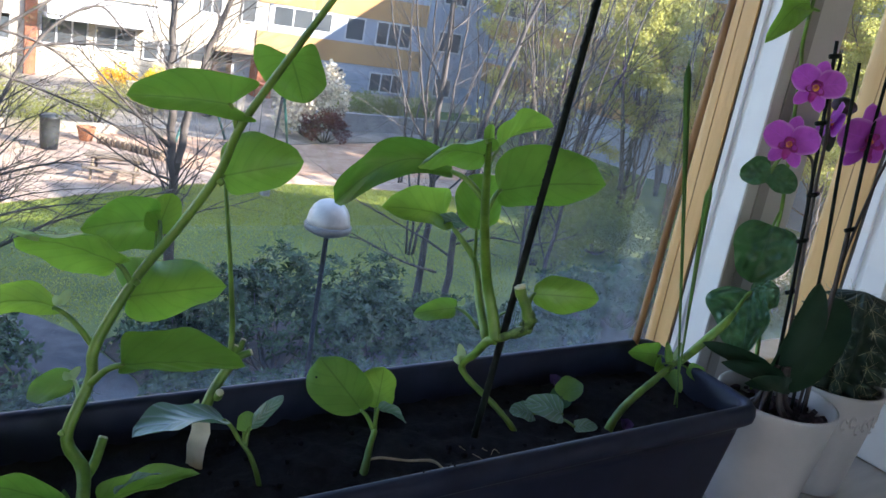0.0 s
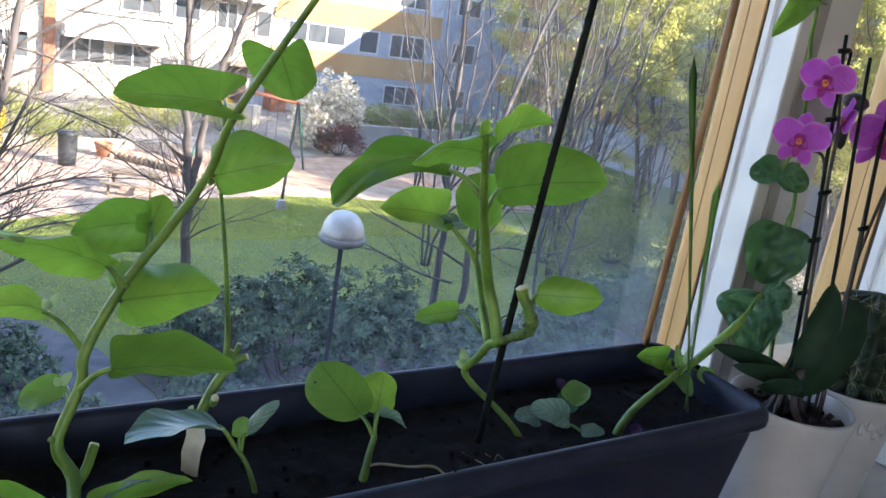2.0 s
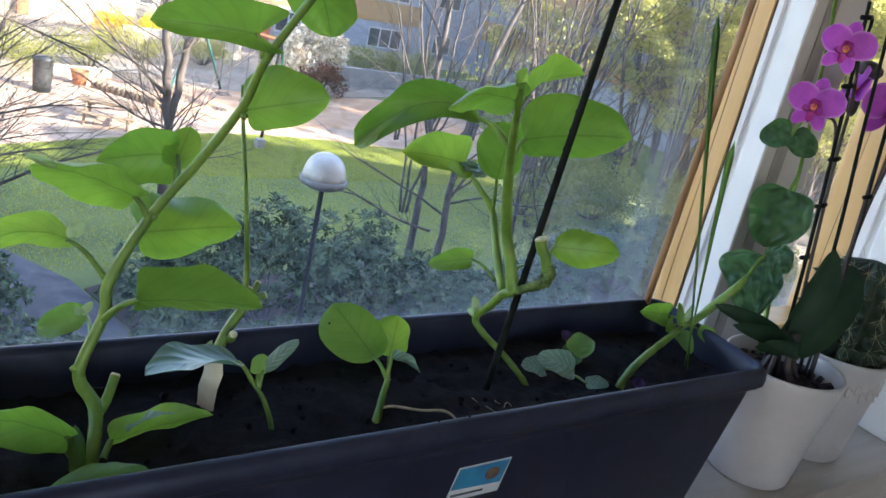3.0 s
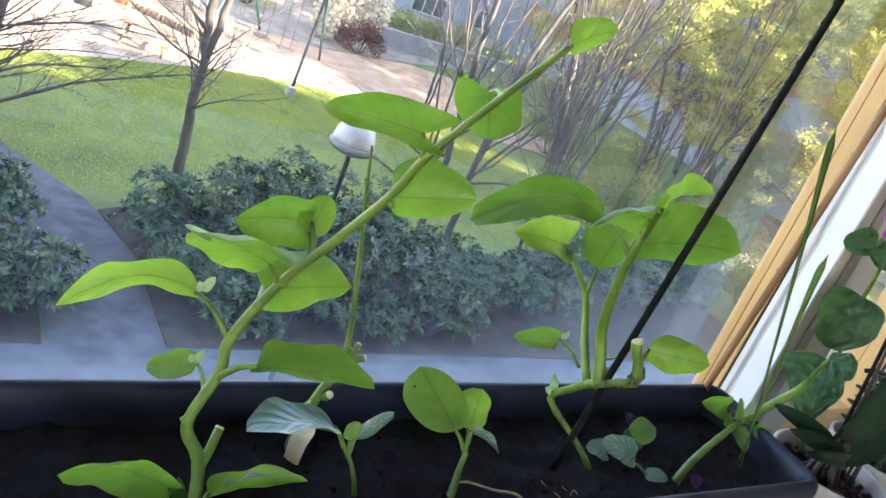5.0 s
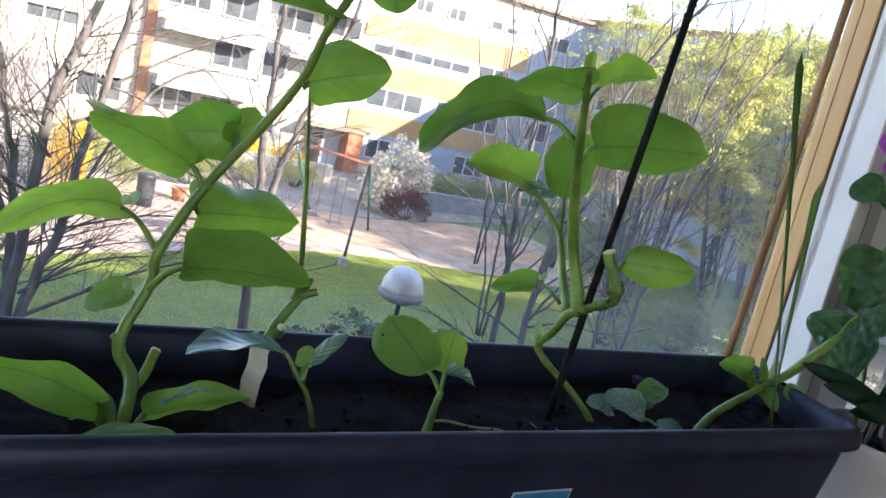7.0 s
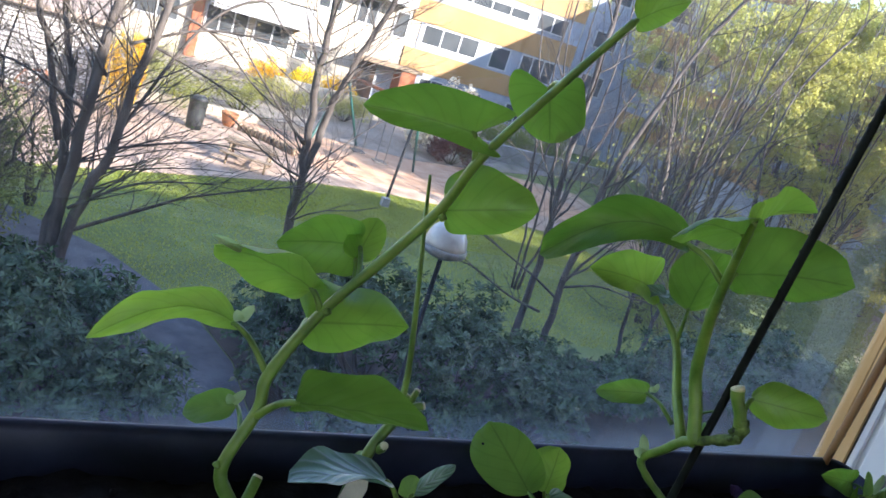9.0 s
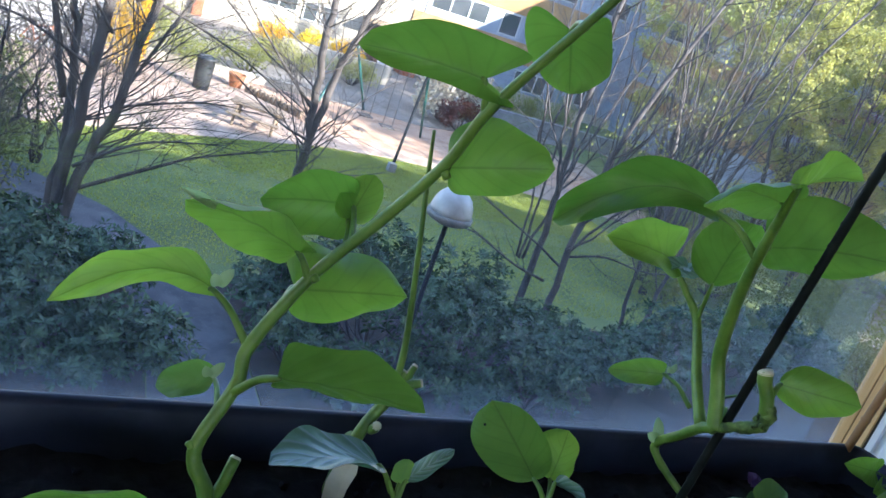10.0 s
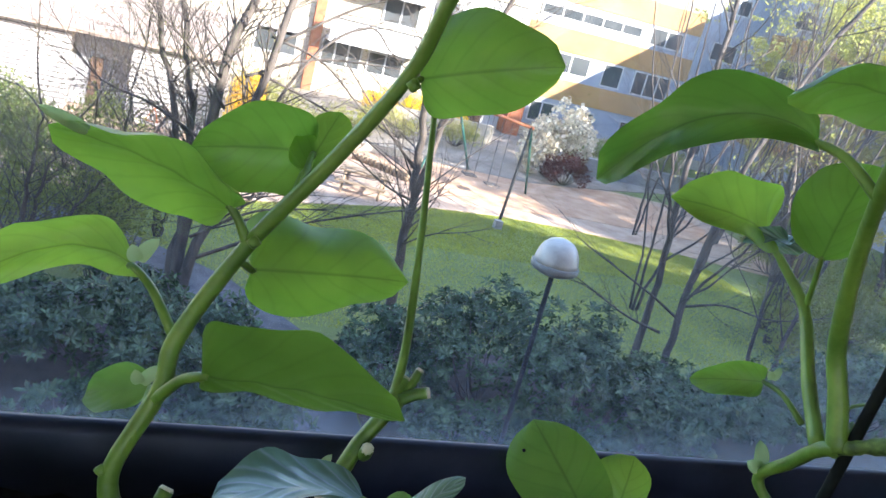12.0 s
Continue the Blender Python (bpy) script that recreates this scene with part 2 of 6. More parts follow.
M_PLASTIC.node_tree.nodes["Principled BSDF"].inputs["Specular Tint"].default_value = (0.72, 0.78, 1.0, 1)
M_SOIL = surface("potting_soil", (0.0068, 0.0072, 0.011), (0.015, 0.015, 0.021), 90, 0.95, 1.0, 180, spec=0.15)
M_BARK_MIX = surface("orchid_bark", (0.012, 0.008, 0.011), (0.085, 0.055, 0.075), 60, 0.9, 0.9, 160)
M_BAMBOO = surface("bamboo_cane", (0.20, 0.10, 0.045), (0.33, 0.18, 0.08), 25, 0.5, 0.3, 200, stretch=(1, 1, 0.2))
M_BLACKSTICK = surface("black_cane", (0.006, 0.008, 0.008), (0.013, 0.017, 0.015), 60, 0.5, 0.3, 300, spec=0.06)
M_DARKSTEM = surface("flower_stem", (0.018, 0.014, 0.014), (0.05, 0.03, 0.03), 60, 0.5, 0.2, 300)
M_MARKER = surface("yellowed_marker", (0.60, 0.54, 0.43), (0.80, 0.74, 0.62), 40, 0.6, 0.2, 200)
M_ROOT = surface("dry_root", (0.36, 0.30, 0.20), (0.55, 0.48, 0.36), 80, 0.8, 0.5, 300)
M_CERAMIC = surface("matt_ceramic", (0.40, 0.385, 0.40), (0.47, 0.455, 0.47), 14, 0.45, 0.15, 120)
M_CACTUS = surface("cactus_skin", (0.006, 0.018, 0.012), (0.018, 0.042, 0.024), 50, 0.6, 0.4, 200)
M_SPINE = surface("cactus_spine", (0.28, 0.26, 0.15), (0.48, 0.44, 0.29), 200, 0.6, 0.1, 300)
M_WOOD = surface("varnished_pine", (0.62, 0.35, 0.125), (0.76, 0.48, 0.21), 9, 0.35, 0.25, 90, stretch=(4, 4, 0.25), low=0.25, high=0.75)
M_WHITE = surface("white_gloss_paint", (0.80, 0.80, 0.83), (0.86, 0.86, 0.88), 12, 0.3, 0.15, 90)
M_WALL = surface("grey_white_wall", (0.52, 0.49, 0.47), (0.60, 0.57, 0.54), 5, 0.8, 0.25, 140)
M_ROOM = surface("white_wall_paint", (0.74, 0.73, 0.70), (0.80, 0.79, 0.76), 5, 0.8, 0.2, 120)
M_PIER_SHADE = surface("pier_shade", (0.27, 0.245, 0.225), (0.34, 0.31, 0.285), 6, 0.5, 0.2, 120)
M_RUBBER = surface("dark_seal", (0.05, 0.045, 0.045), (0.09, 0.08, 0.08), 60, 0.6, 0.2, 200)
M_MARBLE = surface("veined_marble", (0.27, 0.24, 0.225), (0.48, 0.45, 0.42), 6, 0.3, 0.1, 120, stretch=(0.5, 2.5, 1), detail=10, low=0.3, high=0.6)
M_FLOOR = surface("brown_wood_floor", (0.10, 0.055, 0.03), (0.17, 0.10, 0.055), 7, 0.5, 0.25, 80, stretch=(0.3, 3, 1))
M_BOX = surface("white_card", (0.76, 0.79, 0.85), (0.82, 0.85, 0.90), 9, 0.6, 0.15, 90)
M_GLASS = window_glass("dusty_pane", 0.10)
M_GLASS_FAR = surface("far_pane", (0.05, 0.06, 0.07), (0.09, 0.10, 0.11), 0.7, 0.12, 0.0, 10)
M_LABEL_BLUE = surface("label_blue", (0.015, 0.15, 0.29), (0.025, 0.20, 0.36), 40, 0.4, 0.05, 200)
M_LABEL_WHITE = surface("label_white", (0.46, 0.48, 0.50), (0.54, 0.56, 0.58), 40, 0.4, 0.05, 200)
M_LABEL_BROWN = surface("label_brown", (0.05, 0.03, 0.025), (0.16, 0.09, 0.06), 120, 0.4, 0.05, 200)
M_GRASS = surface("lawn", (0.105, 0.145, 0.042), (0.16, 0.205, 0.058), 0.8, 0.9, 0.5, 30, detail=12)
M_TURF = foliage("grass_tuft", (0.15, 0.19, 0.036), (0.24, 0.28, 0.055), (0.60, 0.64, 0.10), 0.5, size=0.9, rough=0.6, veins=False, island=True)
M_GRAVEL = surface("gravel", (0.36, 0.25, 0.185), (0.54, 0.41, 0.315), 1.6, 0.9, 0.7, 25, detail=12)
M_SAND = surface("orange_earth", (0.44, 0.26, 0.165), (0.60, 0.40, 0.27), 1.6, 0.9, 0.7, 25, detail=12)
M_ASPHALT = surface("asphalt", (0.062, 0.070, 0.088), (0.115, 0.126, 0.15), 3.0, 0.85, 0.6, 60, detail=12)
M_EARTH = surface("bed_earth", (0.038, 0.033, 0.030), (0.075, 0.062, 0.054), 3.0, 0.95, 0.9, 20, detail=10)
M_BARK_PALE = surface("pale_grey_bark", (0.046, 0.040, 0.040), (0.108, 0.097, 0.095), 7, 0.85, 0.8, 25, stretch=(1, 1, 0.3), detail=10)
M_BARK = surface("grey_bark", (0.055, 0.046, 0.042), (0.13, 0.112, 0.102), 7, 0.85, 0.8, 25, stretch=(1, 1, 0.3), detail=10)
M_BUSH = foliage("rhododendron_leaf", (0.010, 0.034, 0.014), (0.088, 0.145, 0.07), (0.07, 0.15, 0.03), 0.15, size=3.0, rough=0.27, veins=False, island=True)
M_SPRING = foliage("spring_leaf", (0.19, 0.215, 0.052), (0.33, 0.35, 0.10), (0.55, 0.55, 0.17), 0.55, size=0.8, rough=0.6, veins=False, island=True)
M_BUD = foliage("opening_bud", (0.06, 0.045, 0.02), (0.15, 0.13, 0.05), (0.2, 0.2, 0.06), 0.3, size=2.0, rough=0.7, veins=False, island=True)
M_YELLOW = foliage("yellow_blossom", (0.70, 0.48, 0.01), (0.85, 0.62, 0.03), (0.8, 0.6, 0.02), 0.3, size=1.5, rough=0.7, veins=False, island=True)
M_BLOSSOM = foliage("white_blossom", (0.66, 0.59, 0.46), (0.80, 0.75, 0.62), (0.74, 0.66, 0.52), 0.3, size=1.5, rough=0.7, veins=False, island=True)
M_RED = foliage("red_shrub", (0.07, 0.03, 0.026), (0.20, 0.07, 0.06), (0.24, 0.08, 0.06), 0.3, size=1.5, rough=0.7, veins=False, island=True)
M_CREAM = surface("cream_render", (0.43, 0.385, 0.31), (0.52, 0.47, 0.385), 0.6, 0.85, 0.2, 20, detail=10)
M_OCHRE = surface("ochre_render", (0.34, 0.20, 0.085), (0.42, 0.265, 0.12), 0.6, 0.85, 0.2, 20, detail=10)
M_PANEL = surface("white_panel", (0.43, 0.445, 0.47), (0.52, 0.54, 0.565), 0.8, 0.6, 0.1, 20)
# pale panels and walls with their bluish shade put into the colour
M_PANEL_SHADE = surface("shaded_panel", (0.24, 0.28, 0.35), (0.33, 0.37, 0.45), 0.7, 0.6, 0.1, 20)
M_BRICK_RED = surface("red_brick", (0.30, 0.10, 0.05), (0.42, 0.16, 0.08), 6, 0.85, 0.6, 40, detail=10)
M_WHITEBRICK = surface("whitewashed_brick", (0.46, 0.45, 0.45), (0.58, 0.57, 0.57), 2.5, 0.85, 0.5, 18, detail=10)
M_MORTAR = surface("mortar", (0.12, 0.12, 0.13), (0.20, 0.20, 0.21), 5, 0.9, 0.4, 60)
M_ROOF = surface("brown_roof", (0.16, 0.10, 0.075), (0.26, 0.17, 0.12), 3, 0.85, 0.5, 12)
# pinkish grey, with the sun's washed-out look put into the colour
M_SHED_ROOF = surface("sun_pale_roof", (0.30, 0.235, 0.20), (0.42, 0.34, 0.295), 3, 0.85, 0.5, 12)
M_GATE = surface("grey_boards", (0.26, 0.27, 0.31), (0.36, 0.37, 0.41), 4, 0.7, 0.3, 40, stretch=(3, 3, 0.3))
M_WING_ROOF = surface("orange_brown_roof", (0.22, 0.11, 0.06), (0.32, 0.18, 0.10), 0.8, 0.85, 0.5, 12, detail=10)
M_DOOR = surface("dark_door", (0.07, 0.04, 0.028), (0.12, 0.07, 0.045), 5, 0.5, 0.2, 60, stretch=(3, 3, 0.3))
M_METAL_GREEN = surface("green_metal", (0.02, 0.09, 0.085), (0.03, 0.13, 0.12), 10, 0.4, 0.1, 80)
M_METAL_GREY = surface("grey_metal", (0.035, 0.04, 0.045), (0.06, 0.066, 0.072), 10, 0.5, 0.1, 80)
M_POST = surface("dark_post", (0.010, 0.012, 0.014), (0.02, 0.023, 0.026), 10, 0.75, 0.1, 80, spec=0.2)
M_RING = surface("zinc_ring", (0.13, 0.135, 0.14), (0.20, 0.205, 0.21), 10, 0.45, 0.1, 80)
M_DOME = surface("opal_dome", (0.36, 0.355, 0.35), (0.54, 0.53, 0.52), 7, 0.3, 0.1, 40)
M_TERRA = surface("terracotta", (0.36, 0.15, 0.07), (0.46, 0.21, 0.11), 9, 0.8, 0.3, 60)
M_TIMBER = surface("weathered_timber", (0.22, 0.16, 0.11), (0.34, 0.26, 0.18), 5, 0.8, 0.5, 50, stretch=(3, 3, 0.4))
M_TERRACE = surface("terrace_paving", (0.20, 0.175, 0.15), (0.33, 0.29, 0.25), 1.2, 0.9, 0.5, 20, detail=12)
M_STONE = surface("low_wall_stone", (0.25, 0.25, 0.26), (0.35, 0.35, 0.36), 2, 0.85, 0.4, 20)
M_HEDGE = foliage("hedge_leaf", (0.12, 0.155, 0.045), (0.23, 0.27, 0.09), (0.30, 0.36, 0.09), 0.35, size=1.0, rough=0.6, veins=False, island=True)


# ---- mesh helpers ----
class Sheet:
    """Collects vertices, faces and leaf coordinates for one mesh."""

    def __init__(self):
        self.v, self.f, self.uv = [], [], []

    def tube(self, pts, radii, sides=8, cap=True):
        pts = [Vector(p) for p in pts]
        base = len(self.v)
        n = len(pts)
        ref = None
        for i, p in enumerate(pts):
            d = (pts[min(i + 1, n - 1)] - pts[max(i - 1, 0)]).normalized()
            if ref is None:
                ref = d.orthogonal().normalized()
            ref = (ref - d * ref.dot(d)).normalized()
            o = d.cross(ref)
            for k in range(sides):
                a = 2 * math.pi * k / sides
                self.v.append(p + (ref * math.cos(a) + o * math.sin(a)) * radii[i])
                self.uv.append((i / max(n - 1, 1), 0.8))
        for i in range(n - 1):
            for k in range(sides):
                q = (k + 1) % sides
                self.f.append((base + i * sides + k, base + i * sides + q, base + (i + 1) * sides + q, base + (i + 1) * sides + k))
        if cap:
            self.f.append(tuple(base + k for k in reversed(range(sides))))
            self.f.append(tuple(base + (n - 1) * sides + k for k in range(sides)))

    def box(self, lo, hi):
        b = len(self.v)
        for z in (lo[2], hi[2]):
            for x, y in ((lo[0], lo[1]), (hi[0], lo[1]), (hi[0], hi[1]), (lo[0], hi[1])):
                self.v.append(Vector((x, y, z)))
                self.uv.append((0, 0))
        for q in ((3, 2, 1, 0), (4, 5, 6, 7), (0, 1, 5, 4), (1, 2, 6, 5), (2, 3, 7, 6), (3, 0, 4, 7)):
            self.f.append(tuple(b + i for i in q))

    def loft(self, rings, cap_start=True, cap_end=True):
        b = len(self.v)
        n = len(rings[0])
        for r in rings:
            self.v += [Vector(p) for p in r]
            self.uv += [(0, 0)] * n
        for i in range(len(rings) - 1):
            for k in range(n):
                q = (k + 1) % n
                self.f.append((b + i * n + k, b + i * n + q, b + (i + 1) * n + q, b + (i + 1) * n + k))
        if cap_start:
            self.f.append(tuple(b + k for k in reversed(range(n))))
        if cap_end:
            self.f.append(tuple(b + (len(rings) - 1) * n + k for k in range(n)))

    def mesh(self, name, smooth=True):
        me = bpy.data.meshes.new(name)
        me.from_pydata([tuple(p) for p in self.v], [], self.f)
        if self.uv:
            layer = me.uv_layers.new(name="UVMap")
            idx = np.empty(len(me.loops), dtype=np.int32)
            me.loops.foreach_get("vertex_index", idx)
            layer.data.foreach_set("uv", np.array(self.uv, dtype=np.float32)[idx].ravel())
        me.polygons.foreach_set("use_smooth", [smooth] * len(me.polygons))
        me.update()
        return me


def thing(name, label, category, at=(0, 0, 0), group="", kind=""):
    ob = new(name)
    ob.empty_display_size = 0.05
    ob.location = at
    return tagged(ob, label, category, group, kind)


def part(name, sheet, material, parent, label="", smooth=True):
    """Links a sheet as one mesh under a thing or a part; its vertices are in world places."""
    ob = new(name, sheet.mesh(name, smooth))
    ob.data.materials.append(material)
    if parent is not None:
        ob.parent = parent
        if parent.type == "EMPTY":
            ob.matrix_parent_inverse = Matrix.Translation(parent.location).inverted()
    if label:
        ob["label"] = label
    return ob


def solo(name, sheet, material, label, category, group="", kind="", smooth=True):
    return tagged(part(name, sheet, material, None, smooth=smooth), label, category, group, kind)


def bevelled(ob, width=0.002, segments=2):
    md = ob.modifiers.new("bevel", "BEVEL")
    md.width, md.segments, md.limit_method = width, segments, "ANGLE"
    return ob


def spline(pts, steps=6):
    """A smooth run through the given points."""
    p = [Vector(q) for q in pts]
    p = [2 * p[0] - p[1]] + p + [2 * p[-1] - p[-2]]
    out = []
    for i in range(1, len(p) - 2):
        for k in range(steps):
            t = k / steps
            out.append(0.5 * (2 * p[i] + (p[i + 1] - p[i - 1]) * t + (2 * p[i - 1] - 5 * p[i] + 4 * p[i + 1] - p[i + 2]) * t * t
                              + (3 * p[i] - p[i - 1] - 3 * p[i + 1] + p[i + 2]) * t ** 3))
    out.append(p[-2])
    return out


def spread(values, n):
    return [float(v) for v in np.interp(np.linspace(0, 1, n), np.linspace(0, 1, len(values)), values)]


def stalk(sheet, pts, radii, sides=10, steps=6, rough=0.0, seed=1):
    """A smooth tapered stem through the given places."""
    run = spline(pts, steps)
    rad = spread(radii, len(run))
    rng = random.Random(seed)
    rad = [r * (1 + rough * rng.uniform(-1, 1)) for r in rad]
    sheet.tube(run, rad, sides)


def blade(base, tip, left, right, bulge=0.12, droop=0.04, wave=0.07, cup=0.22, fold=0.28, blunt=0.72, rows=22, cols=10, seed=0, notch=0.05, crinkle=0.0, power=0.56, arch=0.0):
    """A leaf from its stalk end to its tip. left, right: how far its two halves reach sideways; bulge: how far the midrib
    arches off the straight line, by the length; arch: how far it bends within its own plane, towards left, nearer the base; cup: how far the margins turn up; blunt: lower is broader at the base."""
    s = Sheet()
    base, tip, left, right = Vector(base), Vector(tip), Vector(left), Vector(right)
    axis = tip - base
    size = axis.length
    nor = (left - right).cross(axis).normalized()
    rng = random.Random(seed)
    ph = [rng.uniform(0, 6.28) for _ in range(4)]
    for i in range(rows + 1):
        t = (i / rows) ** 1.5
        prof = max(1 - abs(2 * t ** blunt - 1) ** 2.2, 0.0) ** power
        if i in (0, rows):
            prof = 0.02
        mid = base + axis * t + left.normalized() * (arch * size * math.sin(math.pi * t ** 0.7)) + nor * (bulge * size * math.sin(math.pi * t)) - Vector((0, 0, 1)) * droop * size * t * t
        for j in range(cols + 1):
            a = 2 * j / cols - 1
            off = (left * a if a > 0 else right * -a)
            edge = abs(a)
            w = prof * (1 + wave * math.sin(9 * t + ph[0] + (2 if a > 0 else 0)))
            lift = (cup * edge + fold) * off.length * edge * prof + wave * size * 0.5 * edge * edge * math.sin(11 * t + ph[1] + (3 if a > 0 else 0)) * prof
            lift += 0.006 * size * math.cos(26 * (t - 0.25 * edge)) * prof
            if crinkle:
                lift += crinkle * size * prof * noise.noise((t * 7 + seed, a * 4.5, seed * 0.37))
            back = -axis * notch * edge * edge * prof * max(0.0, 1 - t * 2.0)
            s.v.append(mid + off * w + nor * lift + back)
            s.uv.append((t, 0.5 + 0.5 * a))
    c = cols + 1
    for i in range(rows):
        for j in range(cols):
            s.f.append((i * c + j, i * c + j + 1, (i + 1) * c + j + 1, (i + 1) * c + j))
    return s


def sided(base, tip, width, face):
    """The two half-widths of a leaf that turns its upper side towards face."""
    axis = (Vector(tip) - Vector(base)).normalized()
    side = axis.cross(Vector(face)).normalized()
    return side * width, side * -width


# ---- the room and its window ----
SILL = -0.045
GLASS_Y = 0.152
WALL_IN = 0.055
GROUND = -6.21


def slab(name, lo, hi, material, label="", category="", kind="structure", bevel=0.0):
    s = Sheet()
    s.box(lo, hi)
    ob = solo(name, s, material, label, category, kind=kind, smooth=False)
    return bevelled(ob, bevel) if bevel else ob


slab("window_sill", (-2.4, -0.205, SILL - 0.03), (1.6, 0.10, SILL), M_MARBLE, "pale veined marble window sill under the planters", "sill", bevel=0.004)
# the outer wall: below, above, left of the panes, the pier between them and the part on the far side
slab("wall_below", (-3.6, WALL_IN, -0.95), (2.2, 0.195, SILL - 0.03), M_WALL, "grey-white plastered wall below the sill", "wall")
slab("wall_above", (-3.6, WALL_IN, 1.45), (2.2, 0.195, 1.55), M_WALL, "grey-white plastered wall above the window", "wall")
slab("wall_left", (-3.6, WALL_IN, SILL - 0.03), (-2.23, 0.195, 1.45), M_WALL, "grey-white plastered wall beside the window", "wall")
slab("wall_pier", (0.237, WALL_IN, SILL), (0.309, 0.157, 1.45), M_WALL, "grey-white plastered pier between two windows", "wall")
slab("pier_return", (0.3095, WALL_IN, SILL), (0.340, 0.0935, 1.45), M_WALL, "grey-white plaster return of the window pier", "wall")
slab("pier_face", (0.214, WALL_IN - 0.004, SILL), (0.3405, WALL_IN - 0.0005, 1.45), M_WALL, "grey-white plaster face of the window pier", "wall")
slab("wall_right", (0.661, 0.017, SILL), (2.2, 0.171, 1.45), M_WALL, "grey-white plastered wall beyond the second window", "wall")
# raised strip whose darker colour stands in for a less-lit part of the pier
slab("pier_shade_strip", (0.237, WALL_IN - 0.008, SILL), (0.262, WALL_IN - 0.0045, 1.45), M_PIER_SHADE, "taupe strip on the window pier, its shade put into the colour", "trim", bevel=0.0015)
slab("room_floor", (-3.6, -3.2, -1.0), (2.2, WALL_IN, -0.95), M_FLOOR, "brown wooden floor of the room", "floor")
slab("ceiling", (-3.6, -3.2, 1.55), (2.2, 0.195, 1.65), M_ROOM, "plain white ceiling of the room", "ceiling")
slab("wall_side", (-3.8, -3.2, -0.95), (-3.6, 0.195, 1.55), M_ROOM, "plain white side wall of the room", "wall")
slab("wall_end", (2.2, -3.2, -0.95), (2.4, 0.195, 1.55), M_ROOM, "plain white end wall of the room", "wall")
# unseen back wall; a wide opening towards the sun is added as fill light
slab("wall_back_low", (-3.6, -3.4, -0.95), (2.2, -3.2, 0.25), M_ROOM, "plain white back wall below the added light opening", "wall")
slab("wall_back_high", (-3.6, -3.4, 1.22), (2.2, -3.2, 1.55), M_ROOM, "plain white back wall above the added light opening", "wall")
slab("wall_back_west", (-3.6, -3.4, 0.25), (-2.8, -3.2, 1.22), M_ROOM, "plain white back wall beside the added light opening", "wall")
slab("wall_back_east", (-0.3, -3.4, 0.25), (2.2, -3.2, 1.22), M_ROOM, "plain white back wall beside the added light opening", "wall")


def window(name, x0, x1, cuts, label):
    """A varnished wooden sash in a white painted lining, with one pane. cuts: how deep, from outside in, the pane, the stile,
    the bead, the groove and the lining board reach."""
    glass, stile, bead0, bead1, board0, board1 = cuts
    w = thing(name, label, "window", ((x0 + x1) / 2, glass, SILL), kind="structure")
    z0, z1 = SILL, 1.45

    def piece(name, lo, hi, material, label, bevel=0.0):
        s = Sheet()
        s.box(lo, hi)
        ob = part(name, s, material, w, label, False)
        return bevelled(ob, bevel) if bevel else ob

    mid = (glass + stile) / 2 + 0.006
    piece("sash_stile", (x1, stile, z0), (x1 + 0.03, mid - 0.0007, z1), M_WOOD, "varnished pine stile", 0.0006)
    piece("sash_groove", (x1 + 0.0008, mid - 0.0007, z0), (x1 + 0.03, mid + 0.0007, z1), M_BAMBOO, "brown groove in the stile")
    piece("sash_stile", (x1 - 0.0003, mid + 0.0007, z0), (x1 + 0.03, glass + 0.006, z1), M_WOOD, "varnished pine stile", 0.0006)
    piece("sash_stile", (x0 - 0.03, stile, z0), (x0, glass + 0.006, z1), M_WOOD, "varnished pine stile", 0.002)
    piece("bottom_rail", (x0, stile + 0.006, z0), (x1 - 0.001, glass + 0.006, z0 + 0.085), M_WOOD, "varnished pine bottom rail", 0.002)
    piece("top_rail", (x0, stile + 0.006, z1 - 0.06), (x1 - 0.001, glass + 0.006, z1), M_WOOD, "varnished pine top rail", 0.002)
    piece("seal", (x1 + 0.004, bead1, z0), (x1 + 0.03, stile, z1), M_RUBBER, "dark rubber seal")
    piece("lining_bead", (x1 + 0.003, bead0, z0), (x1 + 0.03, bead1, z1), M_WHITE, "white painted bead", 0.0015)
    piece("lining_groove", (x1 + 0.010, board1, z0), (x1 + 0.03, bead0, z1), M_WHITE, "groove in the white lining")
    piece("lining_board", (x1 + 0.004, board0, z0), (x1 + 0.03, board1, z1), M_WHITE, "white painted lining board", 0.002)
    pane = piece("pane", (x0, glass - 0.002, z0 + 0.085), (x1 + 0.005, glass + 0.002, z1 - 0.06), M_GLASS, "clear slightly dusty window pane")
    pane.visible_shadow = False
    return w


window("window_1", -2.2, 0.206, (GLASS_Y, 0.1118, 0.0985, 0.1085, 0.0515, 0.0885), "wide window with a varnished pine sash and white lining")
window("window_2", 0.341, 0.638, (0.166, 0.094, 0.072, 0.088, 0.015, 0.058), "narrow second window with a pine sash and white lining")


# ---- the house that the room belongs to ----
slab("house_front_lower", (-42, 0.06, GROUND), (30, 0.195, -1.0), M_OCHRE, "rendered outer wall below the room", "wall")
slab("house_front_upper", (-42, 0.06, 1.66), (30, 0.195, 5.9), M_OCHRE, "rendered outer wall above the room", "wall")
slab("house_front_west", (-42, 0.06, -1.0), (-3.81, 0.195, 1.66), M_OCHRE, "rendered outer wall beside the room", "wall")
slab("house_front_east", (2.41, 0.06, -1.0), (30, 0.195, 1.66), M_OCHRE, "rendered outer wall beside the room", "wall")
slab("house_roof", (-42.5, -3.8, 5.9), (33.3, 0.22, 6.05), M_ROOF, "flat roof of the house", "roof")
